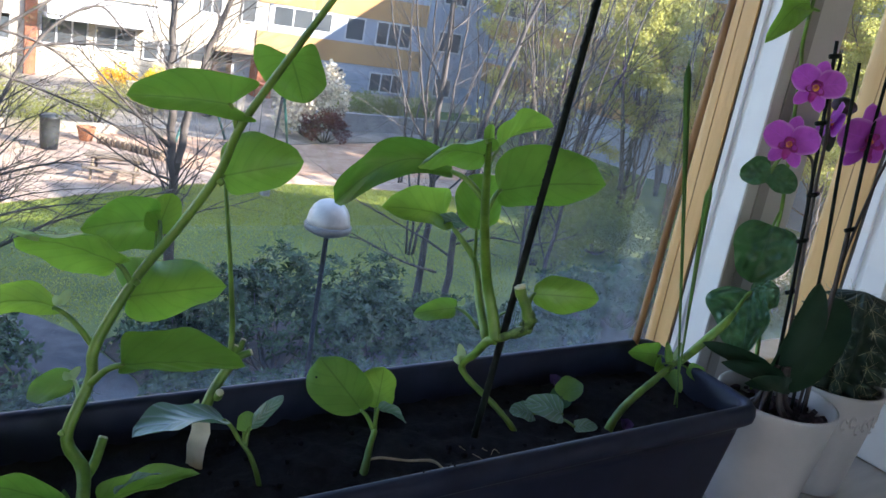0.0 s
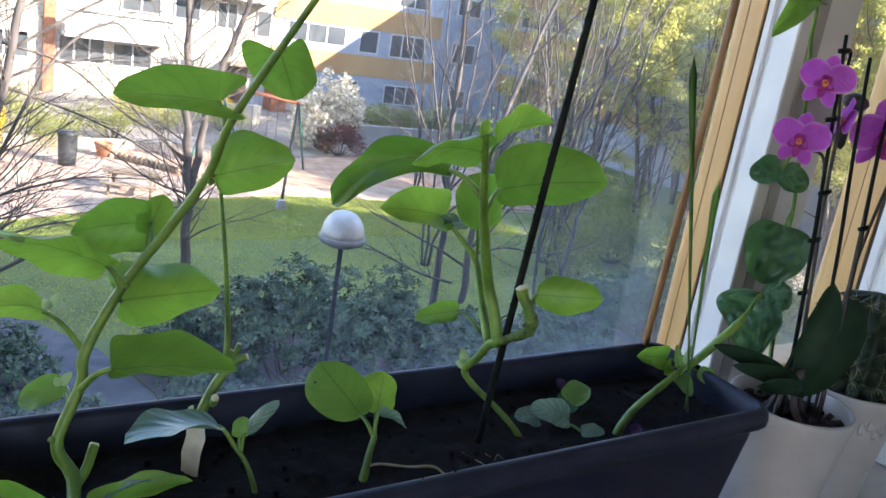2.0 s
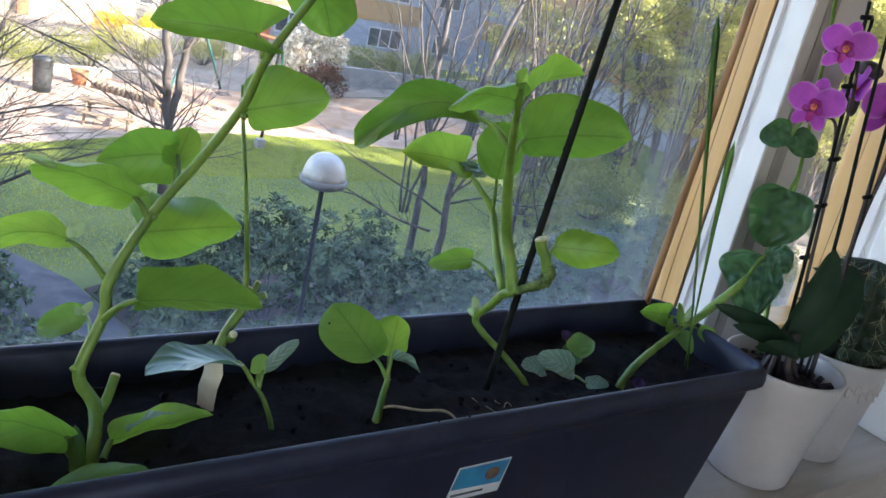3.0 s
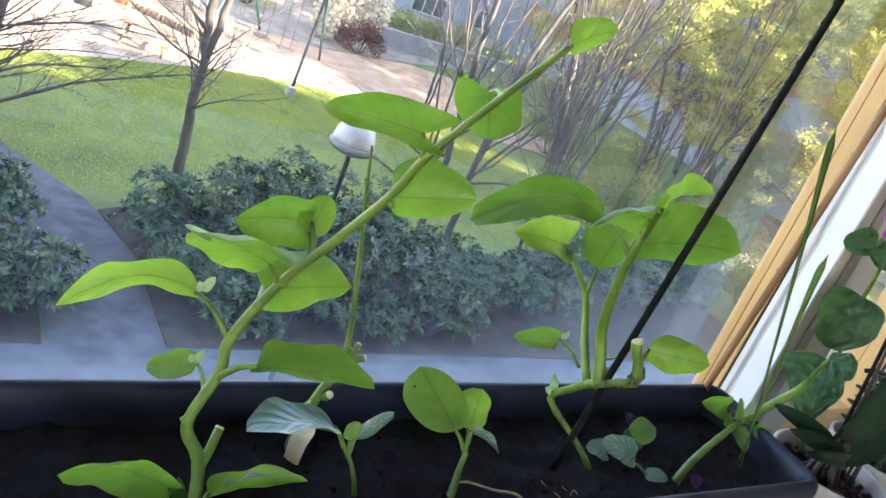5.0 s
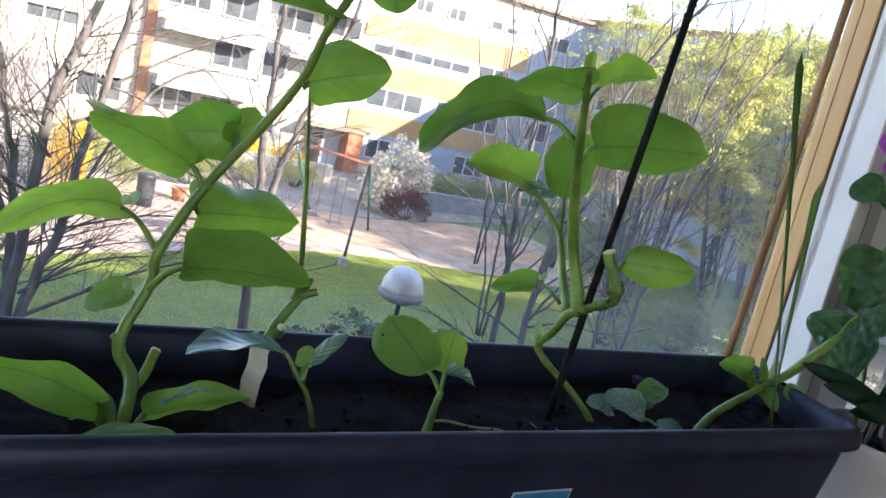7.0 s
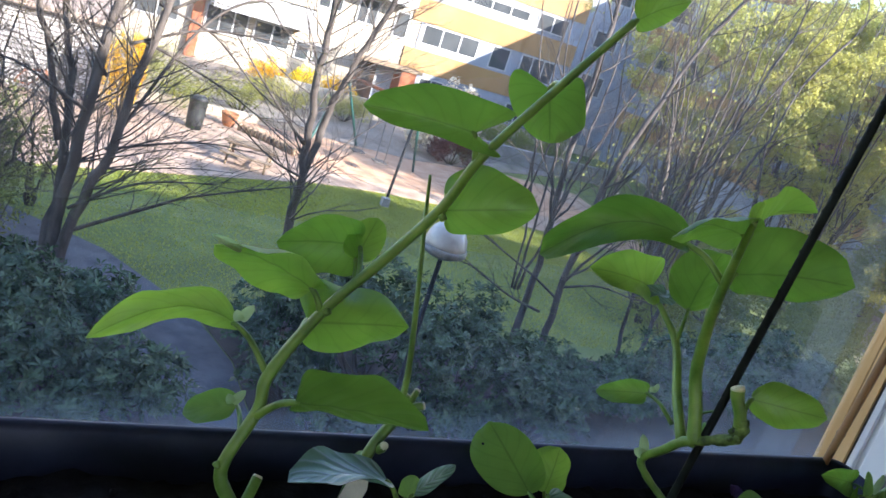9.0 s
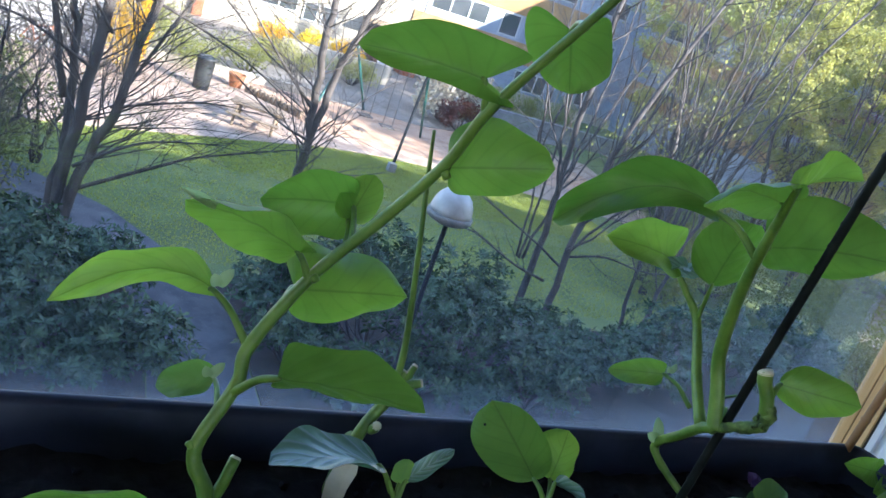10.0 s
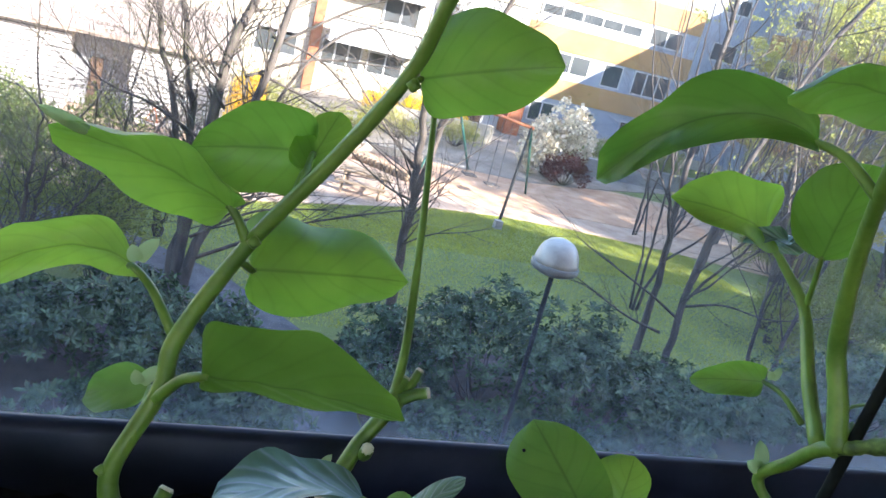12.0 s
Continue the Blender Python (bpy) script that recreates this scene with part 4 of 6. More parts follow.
def bush(label, at, radii, seed, count, material=None, size=0.155, name="bush", category="bush", long=2.6):
    rng = random.Random(seed)
    x, y = at
    t = thing(name, label, category, (x, y, GROUND), group="garden shrubs")
    pads = []
    for k in range(16):
        a, q = rng.uniform(0, 6.28), rng.random() ** 0.5
        h = radii[2] * (0.35 + 0.75 * rng.random() * (1 - 0.55 * q))
        pads.append(((x + math.cos(a) * q * radii[0] * 0.8, y + math.sin(a) * q * radii[1] * 0.8, GROUND + h * 0.95),
                     (radii[0] * rng.uniform(0.25, 0.42), radii[1] * rng.uniform(0.25, 0.42), radii[2] * rng.uniform(0.22, 0.36))))
    s = Sheet()
    for c, r in pads:
        s.tube(spline([(x, y, GROUND - 0.05), ((x + c[0]) / 2, (y + c[1]) / 2, GROUND + 0.25), (c[0], c[1], c[2])], 4), spread([0.022, 0.006], 9), 5)
    part("branches", s, M_BARK, t)
    if material is None:
        whorls("leaves", pads, count, size, rng, M_BUSH, t)
    else:
        leaf_cloud("leaves", pads, count, size, rng, material, t, shell=0.45, long=long)
    return t


for i, (x, y, rx, ry, rz) in enumerate(((-0.9, 11.8, 1.5, 1.7, 1.45), (-3.6, 11.8, 1.8, 1.8, 1.5), (-6.6, 11.6, 1.8, 1.8, 1.5), (0.0, 10.6, 0.9, 0.9, 1.0), (3.75, 12.5, 1.15, 1.3, 1.1),
                                        (5.3, 11.8, 1.5, 1.8, 1.95), (7.2, 11.6, 1.5, 1.7, 1.75), (8.9, 11.3, 1.3, 1.4, 1.15), (10.6, 11.2, 1.2, 1.3, 1.0), (3.55, 10.9, 0.85, 0.9, 0.85),
                                        (5.6, 10.2, 1.0, 0.8, 0.95), (7.7, 9.95, 1.1, 0.6, 0.8), (12.5, 11.8, 1.3, 1.3, 1.3), (14.3, 12.0, 1.4, 1.3, 1.5), (16.4, 12.3, 1.5, 1.3, 1.6))):
    bush("dense evergreen rhododendron bush with dull dark leaves", (x, y), (rx, ry, rz), 100 + i, int(2300 * rx * ry))
for i, (x, y, rx, ry, rz) in enumerate(((20, 14.5, 1.8, 1.5, 2.2), (15.8, 16.0, 1.5, 1.3, 1.7), (18.6, 17.2, 1.7, 1.4, 1.9), (19.2, 11.6, 1.5, 1.2, 1.8), (20.5, 23.0, 1.6, 1.3, 1.6), (21.0, 20.5, 1.8, 1.5, 2.0), (-1.6, 17.5, 1.5, 1.5, 2.6), (-1.2, 14.9, 0.95, 0.9, 2.5), (-2.6, 15.2, 1.1, 1.0, 2.4), (-4.0, 20.5, 1.6, 1.6, 2.4))):
    bush("loose shrub with small green leaves", (x, y), (rx, ry, rz), 140 + i, int(3200 * rx * ry), M_HEDGE, 0.10)
patch("terrace", [(-60, 33.02), (10, 31.52), (14, 31.02), (19, 32.6), (27, 36.0), (27, 43.9), (-60, 43.9)], GROUND + 0.03, M_TERRACE, "pale paved terrace before the flats", "terrace")
bush("dense evergreen rhododendron bush with dull dark leaves", (0.75, 12.5), (0.9, 0.9, 1.1), 131, 2600)
bush("dense evergreen rhododendron bush with dull dark leaves", (1.2, 10.4), (0.8, 0.85, 0.85), 132, 2200)
for i, (x, y, rx, ry, rz) in enumerate(((0.5, 9.85, 0.9, 0.5, 0.6), (-1.3, 9.9, 1.1, 0.55, 0.7), (4.3, 9.95, 0.9, 0.55, 0.7), (6.5, 9.75, 0.9, 0.45, 0.65))):
    bush("low rhododendron bush at the edge of the pavement", (x, y), (rx, ry, rz), 135 + i, int(3000 * rx * ry))
for i, (x, y, rx, rz) in enumerate(((27.6, 19.6, 1.5, 3.3), (30.0, 20.6, 1.6, 3.9))):
    bush("tall loose green shrub before the side wing", (x, y), (rx, 1.2, rz), 150 + i, 5200, M_HEDGE, 0.12)
bush("forsythia bush covered in yellow blossom", (2.0, 27.6), (0.6, 0.6, 2.9), 160, 6000, M_YELLOW, 0.10)
bush("white blossoming magnolia shrub", (16.0, 33.0), (1.7, 1.2, 3.1), 161, 3800, M_BLOSSOM, 0.19, long=1.3)
bush("low dark red shrub under the magnolia", (16.2, 31.9), (1.2, 0.9, 1.4), 162, 3500, M_RED, 0.12)
for i, (x, y, rx, rz) in enumerate(((4.4, 31.5, 1.3, 1.5), (7.0, 33.0, 1.5, 1.6), (9.5, 35.5, 1.6, 1.3), (12.4, 36.0, 1.3, 1.2), (3.0, 33.5, 1.5, 2.0))):
    bush("loose light-green garden shrub on the terrace", (x, y), (rx, 1.0, rz), 170 + i, 2600, M_SPRING, 0.10)
for i, (x, y) in enumerate(((9.6, 40.5), (11.4, 40.2), (13.2, 40.0))):
    bush("orange-yellow flowering shrub by the house wall", (x, y), (1.0, 0.8, 1.3), 180 + i, 2200, M_YELLOW, 0.12)
for i in range(4):
    bush("clipped green hedge shrub behind the low wall", (18.6 + 1.9 * i, 36.6), (1.2, 0.8, 1.9), 190 + i, 2400, M_HEDGE, 0.11)


# ---- the lamp on the lawn ----
def park_lamp(x, y, top):
    t = thing("park_lamp", "park lamp with a milky dome on a dark post", "street lamp", (x, y, GROUND))
    s = Sheet()
    s.tube([(x, y, GROUND - 0.1), (x, y, GROUND + 0.9), (x, y, GROUND + 0.95), (x, y, top - 0.40)], [0.05, 0.05, 0.030, 0.027], 12)
    part("post", s, M_POST, t, "slim dark metal post")

    def ring(r, z):
        return [(x + r * math.cos(a * math.pi / 14), y + r * math.sin(a * math.pi / 14), z) for a in range(28)]

    s = Sheet()
    s.loft([ring(0.05, top - 0.405), ring(0.15, top - 0.385), ring(0.235, top - 0.345), ring(0.252, top - 0.325), ring(0.254, top - 0.275), ring(0.236, top - 0.268)])
    part("lamp_ring", s, M_RING, t, "grey metal ring under the dome")
    s = Sheet()
    s.loft([ring(0.234, top - 0.272), ring(0.230, top - 0.225), ring(0.214, top - 0.155), ring(0.180, top - 0.085), ring(0.130, top - 0.035), ring(0.068, top - 0.008), ring(0.020, top)])
    part("dome", s, M_DOME, t, "milky white dome")
    return t


park_lamp(3.32, 6.96, -1.63)


# ---- things in the yard ----
def swing_frame():
    t = thing("swing_frame", "green metal swing frame with a red crossbeam", "swing", (9.9, 23.3, GROUND))
    for feet, apex in ((((9.9, 23.3), (13.2, 28.9)), (11.4, 26.1, -3.25)), (((8.0, 27.2), (11.6, 31.4)), (9.75, 29.4, -3.25))):
        for fx, fy in feet:
            s = Sheet()
            s.tube([(fx, fy, GROUND - 0.05), apex], [0.05, 0.05], 8)
            part("leg", s, M_POST if fy == 23.3 else M_METAL_GREEN, t, "dark worn leg" if fy == 23.3 else "")
    s = Sheet()
    s.box((9.78, 23.18, GROUND), (10.02, 23.42, GROUND + 0.28))
    part("footing", s, M_STONE, t, "grey concrete footing", False)
    s = Sheet()
    s.tube([(11.45, 26.05, -3.25), (9.7, 29.45, -3.25)], [0.06, 0.06], 8)
    part("crossbeam", s, M_BRICK_RED, t, "red painted crossbeam")
    for k in (0.3, 0.6):
        s = Sheet()
        c = Vector((11.45, 26.05, -3.25)).lerp(Vector((9.7, 29.45, -3.25)), k)
        for o in (-0.22, 0.22):
            s.tube([c + Vector((-0.45 * o, 0.9 * o, 0)), c + Vector((-0.45 * o, 0.9 * o, -2.4))], [0.012, 0.012], 5)
        part("chain", s, M_METAL_GREY, t)
        s = Sheet()
        s.box(c + Vector((-0.24, -0.26, -2.44)), c + Vector((0.24, 0.26, -2.40)))
        part("swing_seat", s, M_RUBBER, t, "dark rubber seat", False)
    return t


swing_frame()
s = Sheet()
s.loft([[(4.55 + r * math.cos(a * math.pi / 8), 28.4 + r * math.sin(a * math.pi / 8), GROUND + z) for a in range(16)] for r, z in ((0.27, 0), (0.30, 0.5), (0.31, 1.0), (0.34, 1.02), (0.34, 1.1), (0.2, 1.16))])
solo("litter_bin", s, M_METAL_GREY, "dark grey litter bin standing on the gravel", "bin")
s = Sheet()
s.loft([[(6.0 + r * math.cos(a * math.pi / 8), 29.9 + r * math.sin(a * math.pi / 8), GROUND + z) for a in range(16)] for r, z in ((0.2, 0), (0.3, 0.4), (0.33, 0.5), (0.28, 0.5), (0.26, 0.42))])
solo("flower_pot", s, M_TERRA, "round terracotta flower pot on the gravel", "pot")
edging = thing("log_edging", "row of short upright logs edging the gravel", "edging", (6.3, 29.5, GROUND))
for i in range(14):
    k = i / 13
    x, y = 6.35 + 1.5 * k + 0.1 * math.sin(3 * k), 29.5 - 2.1 * k
    s = Sheet()
    s.tube([(x, y, GROUND - 0.05), (x, y, GROUND + 0.27), (x, y, GROUND + 0.30)], [0.085, 0.085, 0.06], 8)
    part("log", s, M_TIMBER, edging)
table = thing("picnic_table", "low weathered wooden picnic table on the gravel", "table", (5.75, 24.9, GROUND))
TABLE = Matrix.Translation((5.75, 24.9, GROUND)) @ Matrix.Rotation(radians(-22), 4, "Z")


def table_part(name, lo, hi):
    s = Sheet()
    s.box(lo, hi)
    s.v = [TABLE @ Vector(q) for q in s.v]
    part(name, s, M_TIMBER, table, "", False)


for k in range(4):
    table_part("top_plank", (-0.8, -0.36 + 0.185 * k, 0.66), (0.8, -0.19 + 0.185 * k, 0.70))
for dy in (-0.72, 0.72):
    table_part("bench", (-0.8, dy - 0.12, 0.40), (0.8, dy + 0.12, 0.44))
for dx in (-0.6, 0.6):
    table_part("brace", (dx - 0.03, -0.74, 0.34), (dx + 0.03, 0.74, 0.399))
    for dy in (-1, 1):
        s = Sheet()
        s.tube([TABLE @ Vector((dx, 0.22 * dy, 0.66)), TABLE @ Vector((dx, 0.6 * dy, 0.0))], [0.04, 0.04], 6)
        part("leg", s, M_TIMBER, table)
slab("terrace_wall", (9.5, 38.2, GROUND), (15.0, 38.5, GROUND + 0.95), M_CREAM, "low rendered terrace wall before the house", "wall")
slab("garden_wall", (17.4, 35.2, GROUND), (27.5, 35.55, GROUND + 0.85), M_STONE, "low grey garden wall in the shade", "wall")
slab("terrace_edge", (3.0, 31.2, GROUND), (9.5, 31.45, GROUND + 0.35), M_CREAM, "low pale kerb of the terrace", "kerb")


# ---- the block of flats opposite ----
FY = 44.0
flats = thing("apartment_building", "three-storey block with ochre bands and white-framed windows", "building", (10, FY, GROUND))
s = Sheet()
s.box((-34, FY, GROUND), (32.99, FY + 11, 5.4))
part("wall", s, M_CREAM, flats, "cream rendered wall", False)
s = Sheet()
s.box((-34.4, FY - 0.45, 5.4), (32.88, FY + 11.4, 5.6))
part("roof", s, M_ROOF, flats, "brown projecting eaves", False)
for z0, z1 in ((-3.86, -2.67), (-1.16, 0.12), (1.5, 2.75)):
    s = Sheet()
    s.box((17.6, FY - 0.10, z0), (28.39, FY - 0.001, z1))
    part("spandrel", s, M_OCHRE, flats, "ochre rendered band", False)
    s = Sheet()
    s.box((-34, FY - 0.06, z0 + 0.2), (6.1, FY - 0.001, z1))
    part("spandrel", s, M_CREAM, flats, "cream rendered band", False)
s = Sheet()
s.box((28.5, FY - 0.03, -5.6), (32.95, FY - 0.001, 5.2))
part("panel", s, M_PANEL_SHADE, flats, "panelled wall, its shade put into a blue-grey colour", False)
for z0, z1 in ((-5.5, -3.861), (-2.669, -1.161), (0.121, 1.499)):
    s = Sheet()
    s.box((18.2, FY - 0.05, z0), (28.38, FY - 0.001, z1))
    part("window_band", s, M_PANEL_SHADE, flats, "panel band, its shade put into a blue-grey colour", False)


def far_window(x0, x1, z0, z1, y=FY, lights=2, proud=0.08):
    s = Sheet()
    f = 0.09
    s.box((x0, y - proud, z0), (x1, y - 0.052, z0 + f))
    s.box((x0, y - proud, z1 - f), (x1, y - 0.052, z1))
    for k in range(lights + 1):
        xm = x0 + (x1 - x0 - f) * k / lights
        s.box((xm, y - proud, z0 + f), (xm + f, y - 0.052, z1 - f))
    w = part("window", s, M_PANEL, flats, "white window frame", False)
    for k in range(lights):
        q = Sheet()
        xa = x0 + (x1 - x0 - f) * k / lights + f
        xb = x0 + (x1 - x0 - f) * (k + 1) / lights
        q.box((xa, y - proud + 0.02, z0 + f), (xb, y - 0.055, z1 - f))
        part("pane", q, M_GLASS_FAR, w, "dark reflecting pane", False)


for x0, x1, z0, z1, n in ((18.4, 22.05, -2.35, -1.2, 3), (22.9, 24.2, -2.55, -1.2, 1), (24.95, 27.45, -2.6, -1.2, 3), (21.9, 23.2, -5.4, -4.15, 2), (24.95, 27.35, -5.4, -4.2, 3), (19.0, 20.6, -5.3, -4.1, 2), (18.2, 24.65, 0.55, 1.2, 5),
                          (25.2, 27.4, 0.35, 1.4, 2), (25.3, 26.2, 3.5, 4.12, 1), (26.4, 27.3, 3.5, 3.95, 1), (20.2, 21.4, 3.4, 4.2, 2), (22.4, 23.6, 3.4, 4.2, 2), (29.4, 31.2, -2.5, -1.2, 2), (29.4, 31.2, 0.4, 1.5, 2), (29.4, 31.2, 3.2, 4.2, 2), (29.6, 31.0, -5.3, -4.1, 2)):
    far_window(x0, x1, z0, z1, lights=n)
for x0, x1, z0, z1, n in ((6.8, 9.0, -4.7, -3.35, 3), (9.3, 11.3, -4.7, -3.5, 2), (11.6, 12.45, -4.95, -3.95, 1), (12.6, 13.5, -4.95, -3.9, 1), (9.6, 11.6, -1.95, -0.45, 2), (16.6, 17.5, -2.4, -0.95, 1), (12.2, 13.6, -2.0, -0.6, 2), (14.4, 15.6, -2.2, -0.8, 2),
                          (7.0, 9.2, 0.6, 1.9, 3), (9.8, 11.6, 0.6, 1.9, 2), (15.5, 17.4, 0.95, 2.1, 2), (12.5, 14.6, 0.6, 1.9, 2), (0.9, 3.3, -1.5, -0.75, 3), (-3.0, -0.6, -1.5, -0.75, 3), (3.4, 5.6, -4.7, -3.4, 2),
                          (-7.0, -4.0, -1.5, -0.75, 3), (7.0, 9.2, 3.3, 4.5, 3), (10.2, 11.6, 3.3, 4.5, 2), (13.5, 15.5, 3.3, 4.5, 2), (0.9, 3.3, 1.2, 2.2, 3), (-3.0, -0.6, 1.2, 2.2, 3)):
    far_window(x0, x1, z0, z1, lights=n)
for x0, x1, z in ((6.9, 11.9, -3.2), (6.9, 11.9, -0.45), (6.9, 11.9, 2.25), (13.2, 17.2, -0.45), (13.2, 17.2, 2.25)):
    balcony = part("balcony", (lambda q: (q.box((x0, FY - 1.3, z - 0.16), (x1, FY - 0.0, z)), q)[1])(Sheet()), M_PANEL, flats, "projecting balcony slab", False)
    q = Sheet()
    q.box((x0, FY - 1.3, z + 0.05), (x1, FY - 1.24, z + 1.0))
    part("parapet", q, M_PANEL, balcony, "white balcony front", False)
    q = Sheet()
    q.box((x0, FY - 1.34, z + 1.0), (x1, FY - 1.2, z + 1.05))
    part("handrail", q, M_METAL_GREY, balcony, "grey handrail", False)
s = Sheet()
s.box((6.15, FY - 0.35, GROUND), (6.65, FY - 0.01, 5.4))
part("pillar", s, M_BRICK_RED, flats, "reddish brick pillar", False)
s = Sheet()
s.box((15.3, FY - 0.09, GROUND), (16.35, FY - 0.001, -3.95))
door = part("door", s, M_DOOR, flats, "dark wooden entrance door", False)
q = Sheet()
q.box((15.6, FY - 0.11, -5.3), (16.05, FY - 0.092, -4.3))
part("pane", q, M_GLASS_FAR, door, "dark door pane", False)
s = Sheet()
s.box((14.9, FY - 1.3, -3.93), (18.6, FY - 0.001, -3.78))
part("porch_roof", s, M_TIMBER, flats, "wooden porch roof", False)
s = Sheet()
s.box((16.36, FY - 0.06, GROUND), (17.4, FY - 0.001, -3.94))
part("entrance_panel", s, M_PANEL, flats, "pale panel beside the door", False)
s = Sheet()
s.box((17.41, FY - 1.2, GROUND), (18.3, FY - 0.11, -3.94))
part("brick_panel", s, M_BRICK_RED, flats, "red brick screen at the entrance", False)

wing = thing("apartment_wing", "shaded side wing with ochre bands and a brown roof edge", "building", (38, 30, GROUND))
WX = 33.0
s = Sheet()
s.box((WX, 12, GROUND), (WX + 11, FY + 11, 5.45))
part("wall", s, M_PANEL_SHADE, wing, "wall behind the trees, its shade put into a blue-grey colour", False)
for z0, z1 in ((-3.86, -2.67), (-1.16, 0.12), (1.5, 2.75)):
    s = Sheet()
    s.box((WX - 0.09, 12.3, z0), (WX - 0.001, FY - 0.5, z1))
    part("spandrel", s, M_OCHRE, wing, "ochre rendered band", False)
for z0 in (0.3, 3.2):
    for k in range(10):
        s = Sheet()
        s.box((WX - 0.07, 13.2 + 3.0 * k, z0), (WX - 0.002, 15.0 + 3.0 * k, z0 + 1.15))
        frame_part = part("window", s, M_PANEL, wing, "white window frame", False)
        for h in (0, 1):
            q = Sheet()
            q.box((WX - 0.10, 13.3 + 3.0 * k + 0.83 * h, z0 + 0.1), (WX - 0.071, 14.05 + 3.0 * k + 0.83 * h, z0 + 1.05))
            part("pane", q, M_GLASS_FAR, frame_part, "dark reflecting pane", False)
s = Sheet()
s.box((WX - 0.1, 11.7, 5.451), (WX + 11.3, FY + 11.3, 5.85))
part("roof", s, M_WING_ROOF, wing, "orange-brown roof edge", False)

# ---- the low white building with bicycles ----
shed = thing("garage_building", "low whitewashed brick building with a pale roof", "building", (-4, 29, GROUND))
for x0, x1 in ((-14.0, -3.5), (-1.65, 1.35)):
    s = Sheet()
    s.box((x0, 29.0, GROUND), (x1, 33.5, -3.6))
    part("wall", s, M_WHITEBRICK, shed, "whitewashed brick wall", False)
    s = Sheet()
    for r in range(16):
        z = GROUND + 0.06 + r * 0.162
        s.box((x0, 28.988, z + 0.118), (x1, 29.001, z + 0.156))
    part("bed_joints", s, M_MORTAR, shed, "dark grey shadow joints", False)
s = Sheet()
s.box((-3.5, 30.25, GROUND), (-1.65, 33.4, -3.75))
part("recess_wall", s, M_STONE, shed, "grey wall of the recess", False)
for k in range(9):
    s = Sheet()
    s.box((-3.49 + 0.204 * k, 30.2, GROUND + 0.05), (-3.30 + 0.204 * k, 30.249, -3.85))
    part("board", s, M_GATE, shed, smooth=False)
s = Sheet()
s.box((-2.95, 30.14, GROUND + 0.1), (-2.55, 30.199, -4.5))
part("gate_door", s, M_DOOR, shed, "dark narrow door in the gate", False)
s = Sheet()
s.loft([[(-14.4, 28.6, -3.6), (1.75, 28.6, -3.6), (1.75, 33.9, -3.6), (-14.4, 33.9, -3.6)], [(-14.4, 28.6, -3.45), (1.75, 28.6, -3.45), (1.75, 33.9, -2.5), (-14.4, 33.9, -2.5)]])
part("roof", s, M_SHED_ROOF, shed, "pinkish-grey pitched roof, paled in colour for sunlight", False)


def bicycle(x, y, seed):
    t = thing("bicycle", "parked bicycle leaning near the white wall", "bicycle", (x, y, GROUND), group="parked bicycles")
    for dx in (-0.5, 0.5):
        s = Sheet()
        s.tube([(x + dx + 0.33 * math.cos(a), y, GROUND + 0.35 + 0.33 * math.sin(a)) for a in np.linspace(0, 2 * math.pi, 25)], [0.022] * 25, 6, cap=False)
        part("wheel", s, M_RUBBER, t, "black tyre")
    s = Sheet()
    c = Vector((x, y, GROUND))
    for a, b in (((-0.5, 0.35), (-0.1, 0.32)), ((-0.5, 0.35), (-0.22, 0.8)), ((-0.1, 0.32), (-0.25, 0.92)), ((-0.1, 0.32), (0.36, 0.82)), ((-0.22, 0.78), (0.34, 0.86)), ((0.5, 0.35), (0.32, 0.98))):
        s.tube([c + Vector((a[0], 0, a[1])), c + Vector((b[0], 0, b[1]))], [0.022, 0.022], 6)
    part("frame", s, M_BRICK_RED if seed % 2 else M_METAL_GREY, t)
    s = Sheet()
    s.box(c + Vector((-0.36, -0.07, 0.92)), c + Vector((-0.12, 0.07, 0.97)))
    part("saddle", s, M_RUBBER, t, "", False)
    s = Sheet()
    s.tube([c + Vector((0.30, -0.27, 1.02)), c + Vector((0.34, 0, 1.0)), c + Vector((0.30, 0.27, 1.02))], [0.016] * 3, 6)
    part("handlebar", s, M_METAL_GREY, t)


for i, x in enumerate((-1.3, -0.5, 0.4)):
    bicycle(x, 28.3 - 0.15 * i, i)


# ---- the planter ----
PX0, PX1, PY0, PY1, RIM, SOIL = -1.08, 0.012, -0.192, 0.002, 0.170, 0.134


def rounded(x0, x1, y0, y1, r, z, n=6):
    ring = []
    for cx, cy, a0 in ((x1 - r, y1 - r, 0), (x0 + r, y1 - r, 90), (x0 + r, y0 + r, 180), (x1 - r, y0 + r, 270)):
        for k in range(n + 1):
            a = radians(a0 + 90 * k / n)
            ring.append((cx + r * math.cos(a), cy + r * math.sin(a), z))
    return ring


def inset(d, r, z):
    return rounded(PX0 + d, PX1 - d, PY0 + d, PY1 - d, r, z)


planter = thing("window_box", "long dark blue-black plastic window box filled with soil", "planter", (-0.53, -0.094, SILL))
s = Sheet()
s.loft([inset(0.034, 0.02, SILL + 0.002), inset(0.031, 0.022, SILL + 0.008), inset(0.0125, 0.022, 0.128), inset(0.0115, 0.022, 0.142), inset(0.004, 0.024, 0.1445), inset(0.0005, 0.025, 0.149),
        inset(0.0, 0.025, 0.156), inset(0.0012, 0.025, 0.164), inset(0.005, 0.023, 0.1688), inset(0.009, 0.02, RIM), inset(0.0125, 0.018, 0.1685), inset(0.015, 0.017, 0.164),
        inset(0.0175, 0.017, 0.14), inset(0.026, 0.016, 0.06)], True, True)
